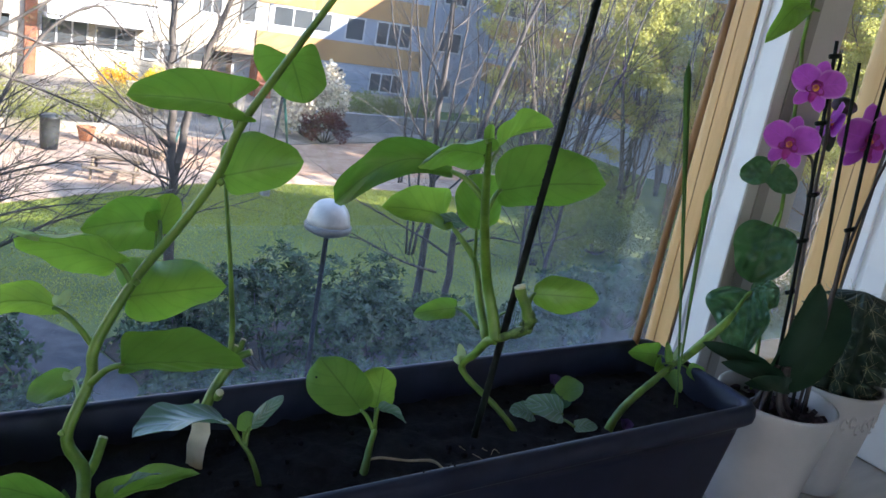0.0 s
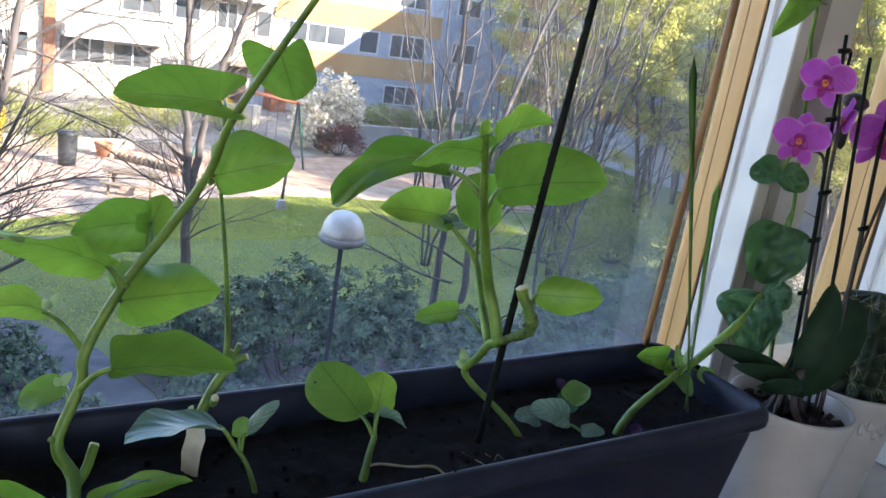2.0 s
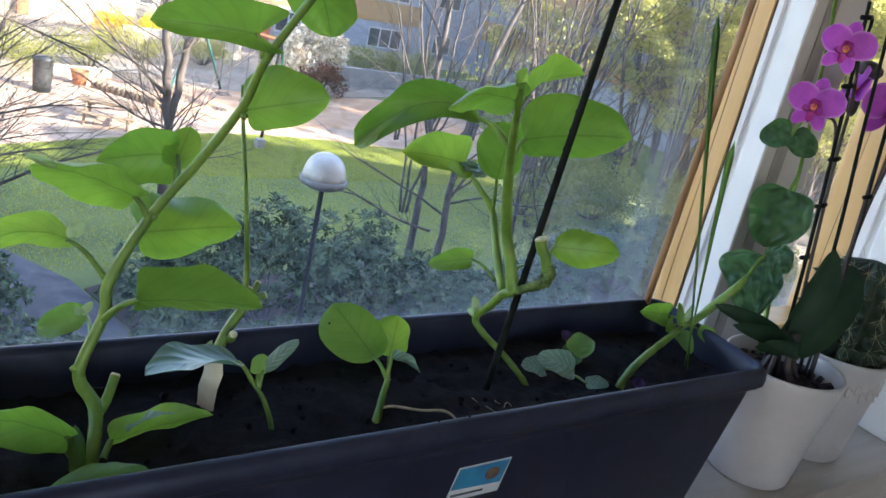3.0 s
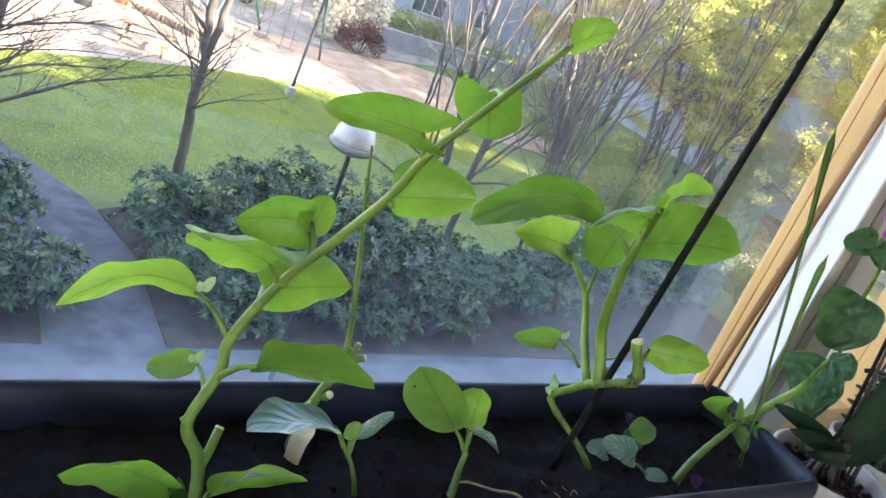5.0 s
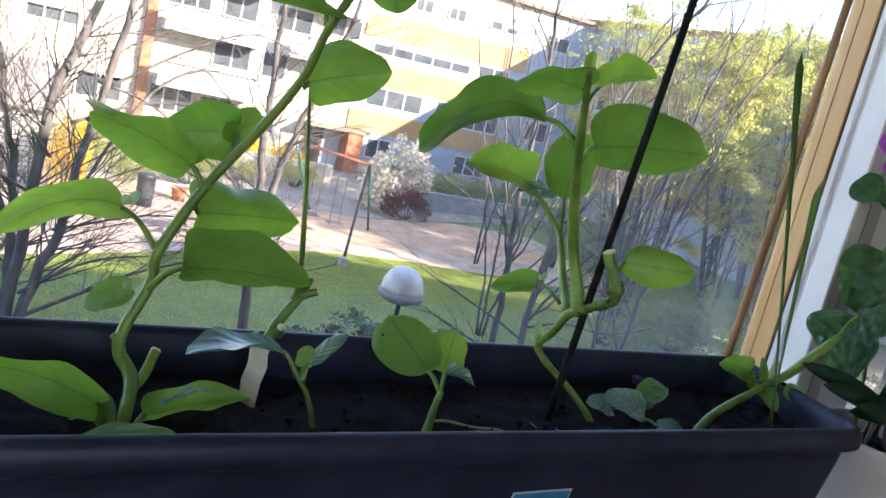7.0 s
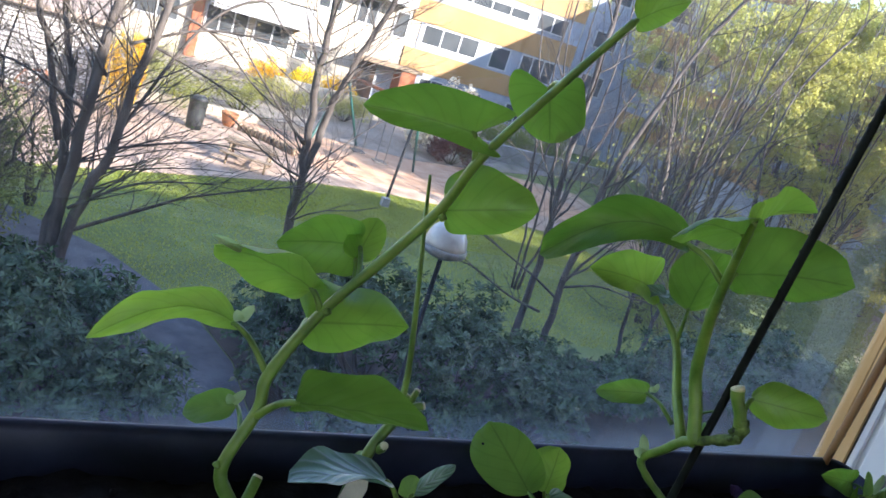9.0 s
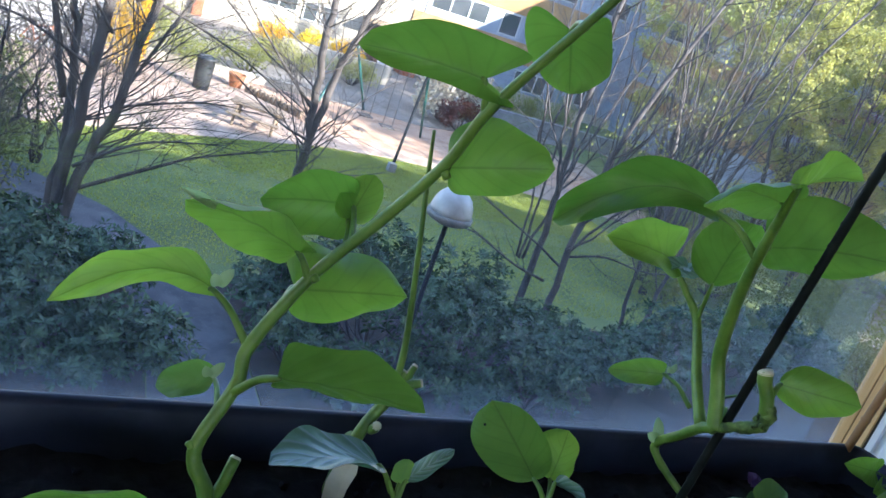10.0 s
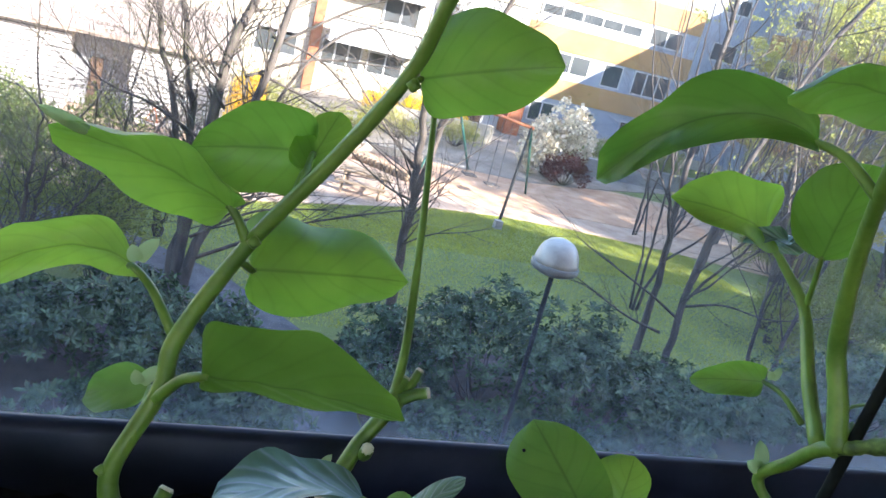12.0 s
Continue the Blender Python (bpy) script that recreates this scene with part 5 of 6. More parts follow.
for p in s.v:
    p.z += 0.040 * (p.y + 0.085) * (p.z - SILL) / 0.215
part("box", s, M_PLASTIC, planter)
rng = random.Random(4)
s = Sheet()
nx, ny = 150, 26
for i in range(nx + 1):
    for j in range(ny + 1):
        x, y = PX0 + 0.0185 + (PX1 - PX0 - 0.037) * i / nx, PY0 + 0.0185 + (PY1 - PY0 - 0.037) * j / ny
        z = SOIL + 0.010 * noise.noise((x * 14, y * 14, 0)) + 0.006 * noise.noise((x * 60, y * 60, 3)) + rng.uniform(-0.0012, 0.0012)
        s.v.append(Vector((x, y, z)))
        s.uv.append((0, 0))
for i in range(nx):
    for j in range(ny):
        a = i * (ny + 1) + j
        s.f.append((a, a + ny + 1, a + ny + 2, a + 1))
part("soil", s, M_SOIL, planter, "dark moist potting soil")
s = Sheet()
for k in range(110):
    x, y = rng.uniform(PX0 + 0.03, PX1 - 0.03), rng.uniform(PY0 + 0.025, PY1 - 0.025)
    r = rng.uniform(0.0015, 0.0042)
    c = Vector((x, y, SOIL + 0.003 + 0.010 * noise.noise((x * 14, y * 14, 0))))
    ring = [[c + Vector((math.cos(a) * q * r * rng.uniform(0.7, 1.3), math.sin(a) * q * r, h * r)) for a in (0, 1.26, 2.51, 3.77, 5.03)] for q, h in ((0.7, -0.6), (1.0, 0.1), (0.55, 0.8))]
    s.loft(ring)
tagged(part("soil_litter", s, M_SOIL, planter, smooth=False), kind="stuff")
s = Sheet()
for k in range(26):
    x = -0.58 + 0.20 * rng.random() ** 0.7 if k < 20 else rng.uniform(-0.5, -0.4)
    y = (-0.007 + rng.uniform(-0.003, 0.003)) if k < 20 else PY0 + rng.uniform(0.004, 0.01)
    r = rng.uniform(0.0006, 0.0014)
    s.tube([(x, y, RIM - 0.001), (x + r, y, RIM + r)], [r, r * 0.6], 5)
tagged(part("rim_litter", s, M_SOIL, planter), kind="stuff")
# the tag on its front: a blue field with a round picture over a pale text field
tag = thing("plant_label", "small blue and white plant label stuck on the box", "label", (-0.402, -0.1795, 0.06))


def tag_face(name, pts, lift, material, label):
    s = Sheet()
    n = Vector((0, -1, -0.14)).normalized()
    ring = [Vector((x, 0.0, z)) + Vector((0, -0.1803 - 0.135 * (0.128 - z) * -1.0, 0)) for x, z in pts]
    s.loft([[p for p in ring], [p + n * lift for p in ring]])
    part(name, s, material, tag, label, False)


tag_face("card", [(-0.436, 0.050), (-0.372, 0.050), (-0.370, 0.109), (-0.431, 0.108)], 0.0008, M_LABEL_WHITE, "white card")
tag_face("blue_field", [(-0.4325, 0.082), (-0.3735, 0.080), (-0.3715, 0.1075), (-0.4295, 0.1065)], 0.0012, M_LABEL_BLUE, "blue upper field")
tag_face("picture", [(-0.388 + 0.0085 * math.cos(a), 0.094 + 0.0075 * math.sin(a)) for a in np.linspace(0, 2 * math.pi, 17)[:-1]], 0.0015, M_LABEL_BROWN, "round brown picture")
for k in range(3):
    tag_face("text_bar", [(-0.430 + 0.001 * k, 0.073 - 0.008 * k), (-0.392 - 0.006 * k, 0.073 - 0.008 * k), (-0.392 - 0.006 * k, 0.0755 - 0.008 * k), (-0.430 + 0.001 * k, 0.0755 - 0.008 * k)], 0.0012, M_METAL_GREY, "grey bar of small print")


# ---- plants in the planter ----
def leaf(plant, base, tip, left, right, material=None, stem=None, r=0.0018, label="", **shape):
    """One leaf with its stalk; stem: where the stalk leaves the plant."""
    nor = (Vector(left) - Vector(right)).cross(Vector(tip) - Vector(base))
    shape.setdefault("bulge", 0.10)
    if nor.z < 0:
        shape["bulge"] = -shape["bulge"]
    ob = part("leaf", blade(base, tip, left, right, **shape), material or M_LEAF, plant, label)
    if stem is not None:
        s = Sheet()
        a, b = Vector(stem), Vector(base)
        mid = a.lerp(b, 0.55) + Vector((0, 0, 0.10 * (b - a).length))
        stalk(s, [a, mid, b, b.lerp(Vector(tip), 0.03)], [r * 1.25, r, r * 0.9, r * 0.5], 7, 4)
        part("leaf_stalk", s, M_STEM, ob, "green stalk")
    return ob


def stub(plant, pts, r, label="cut-off green stub"):
    s = Sheet()
    stalk(s, pts, [r * 1.1, r], 9, 4)
    ob = part("stub", s, M_STEM, plant, label)
    a, b = Vector(pts[-2]), Vector(pts[-1])
    d = (b - a).normalized()
    s = Sheet()
    s.tube([b - d * 0.0005, b + d * 0.0012], [r * 1.04, r * 0.8], 9)
    part("cut_end", s, M_CUT, ob, "dry pale cut end")


def stipule(plant, at, way, size=0.012):
    size *= 1.35
    a = Vector(at)
    for k, o in enumerate((Vector((0.5, 0.2, 0.5)), Vector((-0.6, 0.1, 0.3)))):
        t = a + (Vector(way) + o * 1.6).normalized() * size * (1.0 if k == 0 else 0.6)
        l, r = sided(a, t, size * 0.26, (-0.4, -0.9, 0.3))
        part("small_leaf", blade(a, t, l, r, rows=8, cols=4, blunt=0.62, wave=0.0, fold=0.25, cup=0.0, notch=0.0), M_TINY, plant, "tiny pale unfolding leaf")


# the tall leaning shoot
vine = thing("vine_shoot", "tall leaning green vine shoot with broad glossy leaves", "plant", (-0.736, -0.125, 0.115), group="shoots in the window box")
s = Sheet()
stalk(s, [(-0.738, -0.132, 0.105), (-0.735, -0.122, 0.140), (-0.728, -0.092, 0.162), (-0.736, -0.075, 0.176), (-0.735, -0.071, 0.192), (-0.720, -0.064, 0.227), (-0.716, -0.055, 0.250), (-0.691, -0.055, 0.302),
          (-0.662, -0.066, 0.352), (-0.641, -0.080, 0.398), (-0.634, -0.097, 0.440), (-0.611, -0.122, 0.500), (-0.593, -0.143, 0.546)], [0.0048, 0.0046, 0.0053, 0.0050, 0.0045, 0.0043, 0.0045, 0.0038, 0.0037, 0.0034, 0.0032, 0.0027, 0.0022], 12, 8, rough=0.03)
for c in ((-0.7405, -0.073, 0.187), (-0.690, -0.060, 0.304), (-0.640, -0.083, 0.392)):
    s.tube([Vector(c) - Vector((0, 0, 0.003)), Vector(c), Vector(c) + Vector((0, 0, 0.003))], [0.001, 0.0036, 0.001], 8)
part("stem", s, M_STEM, vine, "thick smooth green stem")
stub(vine, [(-0.730, -0.098, 0.156), (-0.718, -0.083, 0.162), (-0.710, -0.073, 0.178)], 0.0038)
leaf(vine, (-0.705, -0.088, 0.248), (-0.620, -0.122, 0.256), (-0.005, -0.019, 0.034), (0.003, 0.010, -0.015), stem=(-0.722, -0.066, 0.222), r=0.0026, material=M_LEAF_SHADED, blunt=0.46, seed=1, bulge=0.03, power=0.55, droop=0.03, wave=0.05, fold=0.06, cup=0.06)
leaf(vine, (-0.740, -0.028, 0.272), (-0.830, 0.008, 0.236), (-0.004, 0.012, 0.018), (0.010, 0.016, -0.011), stem=(-0.718, -0.053, 0.250), r=0.0022, blunt=0.6, seed=2, bulge=0.14, arch=0.07)
leaf(vine, (-0.702, -0.052, 0.316), (-0.779, -0.074, 0.349), (0.006, -0.016, 0.026), (-0.009, 0.016, -0.011), stem=(-0.692, -0.055, 0.300), r=0.0022, blunt=0.55, seed=3, bulge=0.05)
leaf(vine, (-0.664, -0.020, 0.342), (-0.722, -0.012, 0.334), (-0.002, 0.0, 0.025), (0.002, 0.0, -0.022), stem=(-0.674, -0.060, 0.330), blunt=0.6, seed=4, bulge=0.04)
leaf(vine, (-0.668, -0.030, 0.334), (-0.654, -0.016, 0.365), (-0.012, 0.006, 0.002), (0.012, -0.006, 0.0), stem=(-0.676, -0.058, 0.328), seed=5, bulge=0.02, fold=0.03, wave=0.0, cup=0.05)
leaf(vine, (-0.682, -0.012, 0.272), (-0.591, 0.003, 0.275), (-0.002, 0.010, 0.030), (0.002, -0.010, -0.020), stem=(-0.702, -0.053, 0.284), r=0.0022, blunt=0.6, seed=6, bulge=0.03, cup=0.35, fold=0.5, wave=0.12)
leaf(vine, (-0.635, -0.073, 0.394), (-0.584, -0.104, 0.418), (-0.006, 0.006, 0.026), (0.005, -0.004, -0.018), stem=(-0.646, -0.076, 0.386), blunt=0.55, seed=7, bulge=0.06)
leaf(vine, (-0.643, -0.094, 0.453), (-0.709, -0.066, 0.452), (-0.002, -0.006, 0.026), (0.0, -0.003, -0.009), stem=(-0.6365, -0.094, 0.436), blunt=0.45, seed=8, bulge=0.05, notch=0.36, power=0.44)
leaf(vine, (-0.599, -0.090, 0.492), (-0.582, -0.086, 0.459), (-0.019, 0.015, -0.003), (0.021, -0.012, 0.006), stem=(-0.611, -0.121, 0.497), blunt=0.50, seed=9, bulge=0.03, notch=0.55, power=0.62, wave=0.05)
leaf(vine, (-0.592, -0.144, 0.547), (-0.565, -0.150, 0.568), (-0.006, 0.0, 0.010), (0.006, 0.0, -0.010), stem=(-0.594, -0.142, 0.543), seed=10)
leaf(vine, (-0.723, -0.026, 0.206), (-0.754, -0.002, 0.188), (0.002, 0.004, 0.013), (-0.002, -0.002, -0.012), material=M_YOUNG, stem=(-0.727, -0.064, 0.205), seed=11, blunt=0.6)
# curled tip in a pale colour that stands in for a sky reflection
leaf(vine, (-0.7640, -0.0800, 0.3475), (-0.7830, -0.0765, 0.3540), (0.0010, -0.0005, 0.0025), (-0.0010, -0.0020, -0.0025), material=M_TINY, seed=16, blunt=0.6, bulge=0.02, wave=0.0, label="rolled-up leaf tip, its sky reflection put into a pale colour")
stipule(vine, (-0.728, -0.030, 0.210), (0.4, 0.2, 0.5), 0.010)
stipule(vine, (-0.738, -0.030, 0.276), (0.3, 0.2, 0.8), 0.011)
# leaves at its foot
leaf(vine, (-0.749, -0.108, 0.150), (-0.836, -0.123, 0.188), (0.004, -0.003, 0.018), (-0.004, 0.003, -0.016), stem=(-0.739, -0.130, 0.125), r=0.0028, blunt=0.55, seed=12, bulge=0.12)
leaf(vine, (-0.719, -0.107, 0.141), (-0.648, -0.124, 0.167), (-0.003, -0.003, 0.0140), (0.003, 0.004, -0.0115), stem=(-0.734, -0.132, 0.126), r=0.0028, blunt=0.55, seed=13, bulge=0.03)
leaf(vine, (-0.7095, -0.1120, 0.1515), (-0.6770, -0.1200, 0.1690), (-0.0008, -0.0015, 0.0030), (0.0008, 0.0010, -0.0020), material=M_CABBAGE, seed=17, blunt=0.7, bulge=0.10, wave=0.10, crinkle=0.06, label="silvery rolled-up leaf margin")
leaf(vine, (-0.773, -0.171, 0.155), (-0.711, -0.181, 0.163), (0.003, 0.012, 0.004), (-0.003, -0.006, -0.006), material=M_YOUNG, stem=(-0.742, -0.140, 0.130), r=0.0022, blunt=0.85, seed=14, bulge=0.10, fold=0.05, droop=0.0, crinkle=0.03, label="dull green leaf lying over the rim")
leaf(vine, (-0.756, -0.086, 0.137), (-0.781, -0.068, 0.129), (0.0, 0.002, 0.008), (0.0, -0.002, -0.008), material=M_CABBAGE, stem=(-0.741, -0.124, 0.126), seed=15, blunt=0.8, power=0.4)
leaf(vine, (-0.748, -0.138, 0.138), (-0.743, -0.100, 0.157), (-0.006, 0.001, 0.0), (0.006, -0.001, 0.0), material=M_LEAF_OLD, seed=18, blunt=0.6, fold=0.4, label="folded dark green leaf at the foot")

# the cut-back plant behind, with its long bare shoot
cutback = thing("cut_back_plant", "cut-back green plant with one long bare shoot", "plant", (-0.606, -0.052, 0.115), group="shoots in the window box")
s = Sheet()
stalk(s, [(-0.630, -0.052, 0.104), (-0.624, -0.046, 0.150), (-0.611, -0.040, 0.188), (-0.592, -0.034, 0.215)], [0.0052, 0.0050, 0.0046, 0.0042], 10, 6, rough=0.04)
part("stem", s, M_STEM, cutback, "thick pale green stem")
s = Sheet()
stalk(s, [(-0.597, -0.036, 0.206), (-0.590, -0.018, 0.240), (-0.585, 0.020, 0.300), (-0.583, 0.050, 0.350), (-0.582, 0.068, 0.384)], [0.0029, 0.0027, 0.0022, 0.0019, 0.0014], 9, 8)
part("long_shoot", s, M_STEM, cutback, "long bare thin shoot")
stub(cutback, [(-0.592, -0.034, 0.215), (-0.584, -0.034, 0.219), (-0.577, -0.036, 0.222)], 0.0034)
stub(cutback, [(-0.596, -0.034, 0.212), (-0.593, -0.030, 0.218), (-0.588, -0.026, 0.224)], 0.0036)
stub(cutback, [(-0.597, -0.036, 0.208), (-0.587, -0.030, 0.220), (-0.581, -0.026, 0.230)], 0.0026)
stub(cutback, [(-0.607, -0.042, 0.184), (-0.608, -0.048, 0.189), (-0.609, -0.052, 0.194)], 0.0036)
s = Sheet()
s.loft([[(x * (0.0078 + 0.0012 * math.sin(9 * z * 30 + x)), y * 0.0006 - 0.0015 * (1 - x * x * 0.9), z) for x, y in ((-1, -1), (-0.4, -1), (0.3, -1), (1, -1), (1, 1), (0.3, 1), (-0.4, 1), (-1, 1))] for z in (-0.06, -0.035, -0.02, -0.005, 0.01, 0.025, 0.036, 0.043)])
s.v = [Matrix.Translation((-0.629, -0.062, 0.140)) @ Matrix.Rotation(radians(-32), 4, "Z") @ Matrix.Rotation(radians(4), 4, "Y") @ p for p in s.v]
bevelled(solo("plant_marker", s, M_MARKER, "yellowed blank plastic plant marker stuck in the soil", "plant marker", smooth=False), 0.0004)

# the seedling beside the marker
sprout = thing("seedling", "small seedling with one bluish leaf beside the marker", "plant", (-0.590, -0.120, 0.115), group="shoots in the window box")
s = Sheet()
stalk(s, [(-0.588, -0.118, 0.106), (-0.590, -0.112, 0.135), (-0.596, -0.102, 0.157), (-0.603, -0.095, 0.168), (-0.609, -0.091, 0.179)], [0.0026, 0.0024, 0.0021, 0.0018, 0.0014], 9, 6)
part("stem", s, M_STEM, sprout, "short curved green stem")
leaf(sprout, (-0.616, -0.086, 0.186), (-0.689, -0.078, 0.179), (-0.004, 0.027, -0.005), (0.002, -0.020, 0.002), material=M_PALE, stem=(-0.604, -0.092, 0.169), seed=21, blunt=0.75, bulge=0.08, fold=0.06, droop=0.02)
leaf(sprout, (-0.596, -0.092, 0.180), (-0.569, -0.094, 0.209), (-0.004, 0.004, 0.003), (0.004, -0.004, -0.003), material=M_PALE, stem=(-0.600, -0.097, 0.165), seed=22, label="narrow grey-green leaf")
leaf(sprout, (-0.600, -0.092, 0.176), (-0.597, -0.088, 0.194), (-0.007, 0.003, 0.0), (0.007, -0.003, 0.0), material=M_YOUNG, stem=(-0.601, -0.096, 0.166), seed=23)
stipule(sprout, (-0.634, -0.058, 0.185), (0.2, -0.2, 0.9), 0.007)

# the seedling with the pierced leaf
young = thing("seedling", "young seedling with two rounded bright green leaves", "plant", (-0.486, -0.116, 0.115), group="shoots in the window box")
s = Sheet()
stalk(s, [(-0.497, -0.126, 0.122), (-0.490, -0.119, 0.136), (-0.480, -0.106, 0.148), (-0.470, -0.095, 0.158)], [0.0046, 0.0040, 0.0031, 0.0027], 10, 6, rough=0.05)
part("stem", s, M_STEM, young, "short green stem")
leaf(young, (-0.474, -0.074, 0.168), (-0.492, -0.010, 0.199), (-0.025, 0.005, -0.017), (0.018, -0.011, 0.014), stem=(-0.471, -0.094, 0.158), r=0.0019, seed=31, blunt=1.05, bulge=0.02, fold=0.04, wave=0.02, cup=0.10, label="rounded leaf with a small hole")
s = Sheet()
hole, out = Vector((-0.500, -0.0238, 0.1818)), Vector((-0.65, -0.32, 0.69))
s.tube([hole - out * 0.001, hole + out * 0.0006], [0.0013, 0.0011], 7)
part("leaf_spot", s, M_SOIL, young, "dark pierced spot")
leaf(young, (-0.456, -0.070, 0.166), (-0.444, -0.054, 0.203), (-0.018, 0.008, 0.004), (0.017, -0.006, -0.004), stem=(-0.469, -0.093, 0.158), seed=32, blunt=0.9, fold=0.08, bulge=0.05)
leaf(young, (-0.462, -0.083, 0.173), (-0.450, -0.114, 0.174), (-0.004, 0.0, 0.007), (0.004, 0.0, -0.007), material=M_PALE, stem=(-0.470, -0.093, 0.158), seed=33)
s = Sheet()
stalk(s, [(-0.486, -0.114, 0.140), (-0.473, -0.117, 0.142), (-0.451, -0.129, 0.142), (-0.431, -0.139, 0.144), (-0.424, -0.152, 0.141)], [0.0012, 0.0013, 0.0011, 0.0015, 0.0008], 7, 8)
solo("dry_root", s, M_ROOT, "dry pale root lying across the soil", "root")

g = random.Random(77)
for k in range(4):
    c = Vector((-0.365 + g.uniform(-0.02, 0.02), -0.140 + g.uniform(-0.012, 0.012), 0.141))
    s = Sheet()
    stalk(s, [c, c + Vector((g.uniform(-0.008, 0.008), g.uniform(-0.006, 0.006), 0.003)), c + Vector((g.uniform(-0.014, 0.014), g.uniform(-0.01, 0.01), 0.0))], [0.0003, 0.0004, 0.0002], 5, 5)
    solo("root_thread", s, M_ROOT, "short pale root thread on the dark soil", "root", group="root threads")

# the branched plant at the black cane
bushy = thing("branched_plant", "branched green plant with large leaves tied by a cane", "plant", (-0.310, -0.125, 0.115), group="shoots in the window box")
s = Sheet()
stalk(s, [(-0.292, -0.106, 0.116), (-0.300, -0.101, 0.136), (-0.318, -0.083, 0.158), (-0.338, -0.058, 0.178), (-0.343, -0.050, 0.191), (-0.344, -0.068, 0.212), (-0.353, -0.092, 0.237), (-0.350, -0.102, 0.244)], [0.0034, 0.0033, 0.0032, 0.0034, 0.0040, 0.0043, 0.0045, 0.0045], 11, 6, rough=0.08)
part("stem", s, M_STEM, bushy, "crooked lower green stem")
s = Sheet()
stalk(s, [(-0.349, -0.101, 0.242), (-0.352, -0.090, 0.270), (-0.360, -0.082, 0.300), (-0.385, -0.096, 0.350), (-0.410, -0.117, 0.391), (-0.432, -0.138, 0.428), (-0.446, -0.152, 0.450)], [0.0064, 0.0058, 0.0054, 0.0047, 0.0040, 0.0031, 0.0020], 11, 7, rough=0.03)
part("main_shoot", s, M_STEM, bushy, "thick upright green shoot")
s = Sheet()
stalk(s, [(-0.352, -0.090, 0.238), (-0.340, -0.055, 0.262), (-0.330, -0.020, 0.297), (-0.340, -0.004, 0.316), (-0.354, 0.008, 0.334)], [0.0048, 0.0045, 0.0039, 0.0031, 0.0022], 10, 7, rough=0.03)
part("side_shoot", s, M_STEM, bushy, "thinner side shoot")
s = Sheet()
stalk(s, [(-0.350, -0.100, 0.243), (-0.343, -0.111, 0.252), (-0.337, -0.124, 0.262), (-0.336, -0.129, 0.273), (-0.338, -0.127, 0.283)], [0.0036, 0.0042, 0.0052, 0.0058, 0.0050], 10, 6, rough=0.16, seed=5)
g = random.Random(15)
for k in range(11):
    a, q = g.uniform(0, 6.283), g.uniform(0.0, 0.013)
    c = Vector((-0.338 + 0.0045 * math.cos(a), -0.127 + 0.0045 * math.sin(a), 0.262 + q))
    r = g.uniform(0.0012, 0.0026)
    s.tube([c - Vector((0, 0, r)), c - Vector((0, 0, r * 0.4)), c + Vector((0, 0, r * 0.5)), c + Vector((0, 0, r))], [r * 0.4, r, r * 0.9, r * 0.3], 7)
knob = part("knotty_branch", s, M_KNOT, bushy, "gnarled cut branch")
s = Sheet()
stalk(s, [(-0.338, -0.127, 0.276), (-0.341, -0.124, 0.288), (-0.346, -0.120, 0.298), (-0.348, -0.118, 0.306)], [0.0050, 0.0052, 0.0054, 0.0058], 12, 5, rough=0.03)
cut = part("stub", s, M_STEM, knob, "thick cut-off green stub")
s = Sheet()
s.tube([(-0.3478, -0.1182, 0.3050), (-0.3483, -0.1176, 0.3074), (-0.3484, -0.1175, 0.3066)], [0.0060, 0.0054, 0.0030], 12)
part("cut_end", s, M_CUT, bushy, "pale cut end")
s = Sheet()
stalk(s, [(-0.351, -0.092, 0.252), (-0.338, -0.086, 0.262), (-0.328, -0.092, 0.270)], [0.0014, 0.0012, 0.0010], 7, 4)
part("side_twig", s, M_STEM, bushy, "thin green side twig")
leaf(bushy, (-0.425, -0.082, 0.407), (-0.489, 0.010, 0.350), (-0.004, 0.006, 0.017), (0.001, -0.008, -0.014), stem=(-0.411, -0.117, 0.391), r=0.0026, material=M_LEAF_OLD, blunt=0.72, seed=41, bulge=0.10, power=0.36, wave=0.10, droop=0.0, arch=0.17)
leaf(bushy, (-0.437, -0.139, 0.436), (-0.511, -0.152, 0.430), (0.002, -0.010, 0.020), (0.0, 0.012, -0.011), stem=(-0.436, -0.142, 0.432), material=M_LEAF_OLD, blunt=0.55, seed=42, bulge=0.12, power=0.62)
leaf(bushy, (-0.412, -0.124, 0.440), (-0.347, -0.116, 0.461), (-0.004, -0.006, 0.0135), (0.003, 0.010, -0.011), stem=(-0.432, -0.138, 0.424), blunt=0.78, seed=43, bulge=0.12, power=0.44, droop=0.0)
leaf(bushy, (-0.372, -0.088, 0.392), (-0.252, -0.106, 0.411), (-0.010, -0.004, 0.036), (0.004, -0.006, -0.023), stem=(-0.398, -0.106, 0.372), r=0.0024, material=M_LEAF_OLD, blunt=0.86, seed=44, bulge=0.06, power=0.42, wave=0.05)
leaf(bushy, (-0.341, -0.028, 0.334), (-0.366, -0.062, 0.404), (-0.022, 0.014, 0.0), (0.020, -0.012, 0.002), stem=(-0.328, -0.018, 0.294), blunt=0.6, seed=45, bulge=0.05)
leaf(bushy, (-0.358, 0.008, 0.338), (-0.444, -0.003, 0.354), (0.003, 0.008, 0.022), (0.0, -0.012, -0.015), stem=(-0.352, 0.006, 0.330), blunt=0.62, seed=46, bulge=0.06, power=0.5)
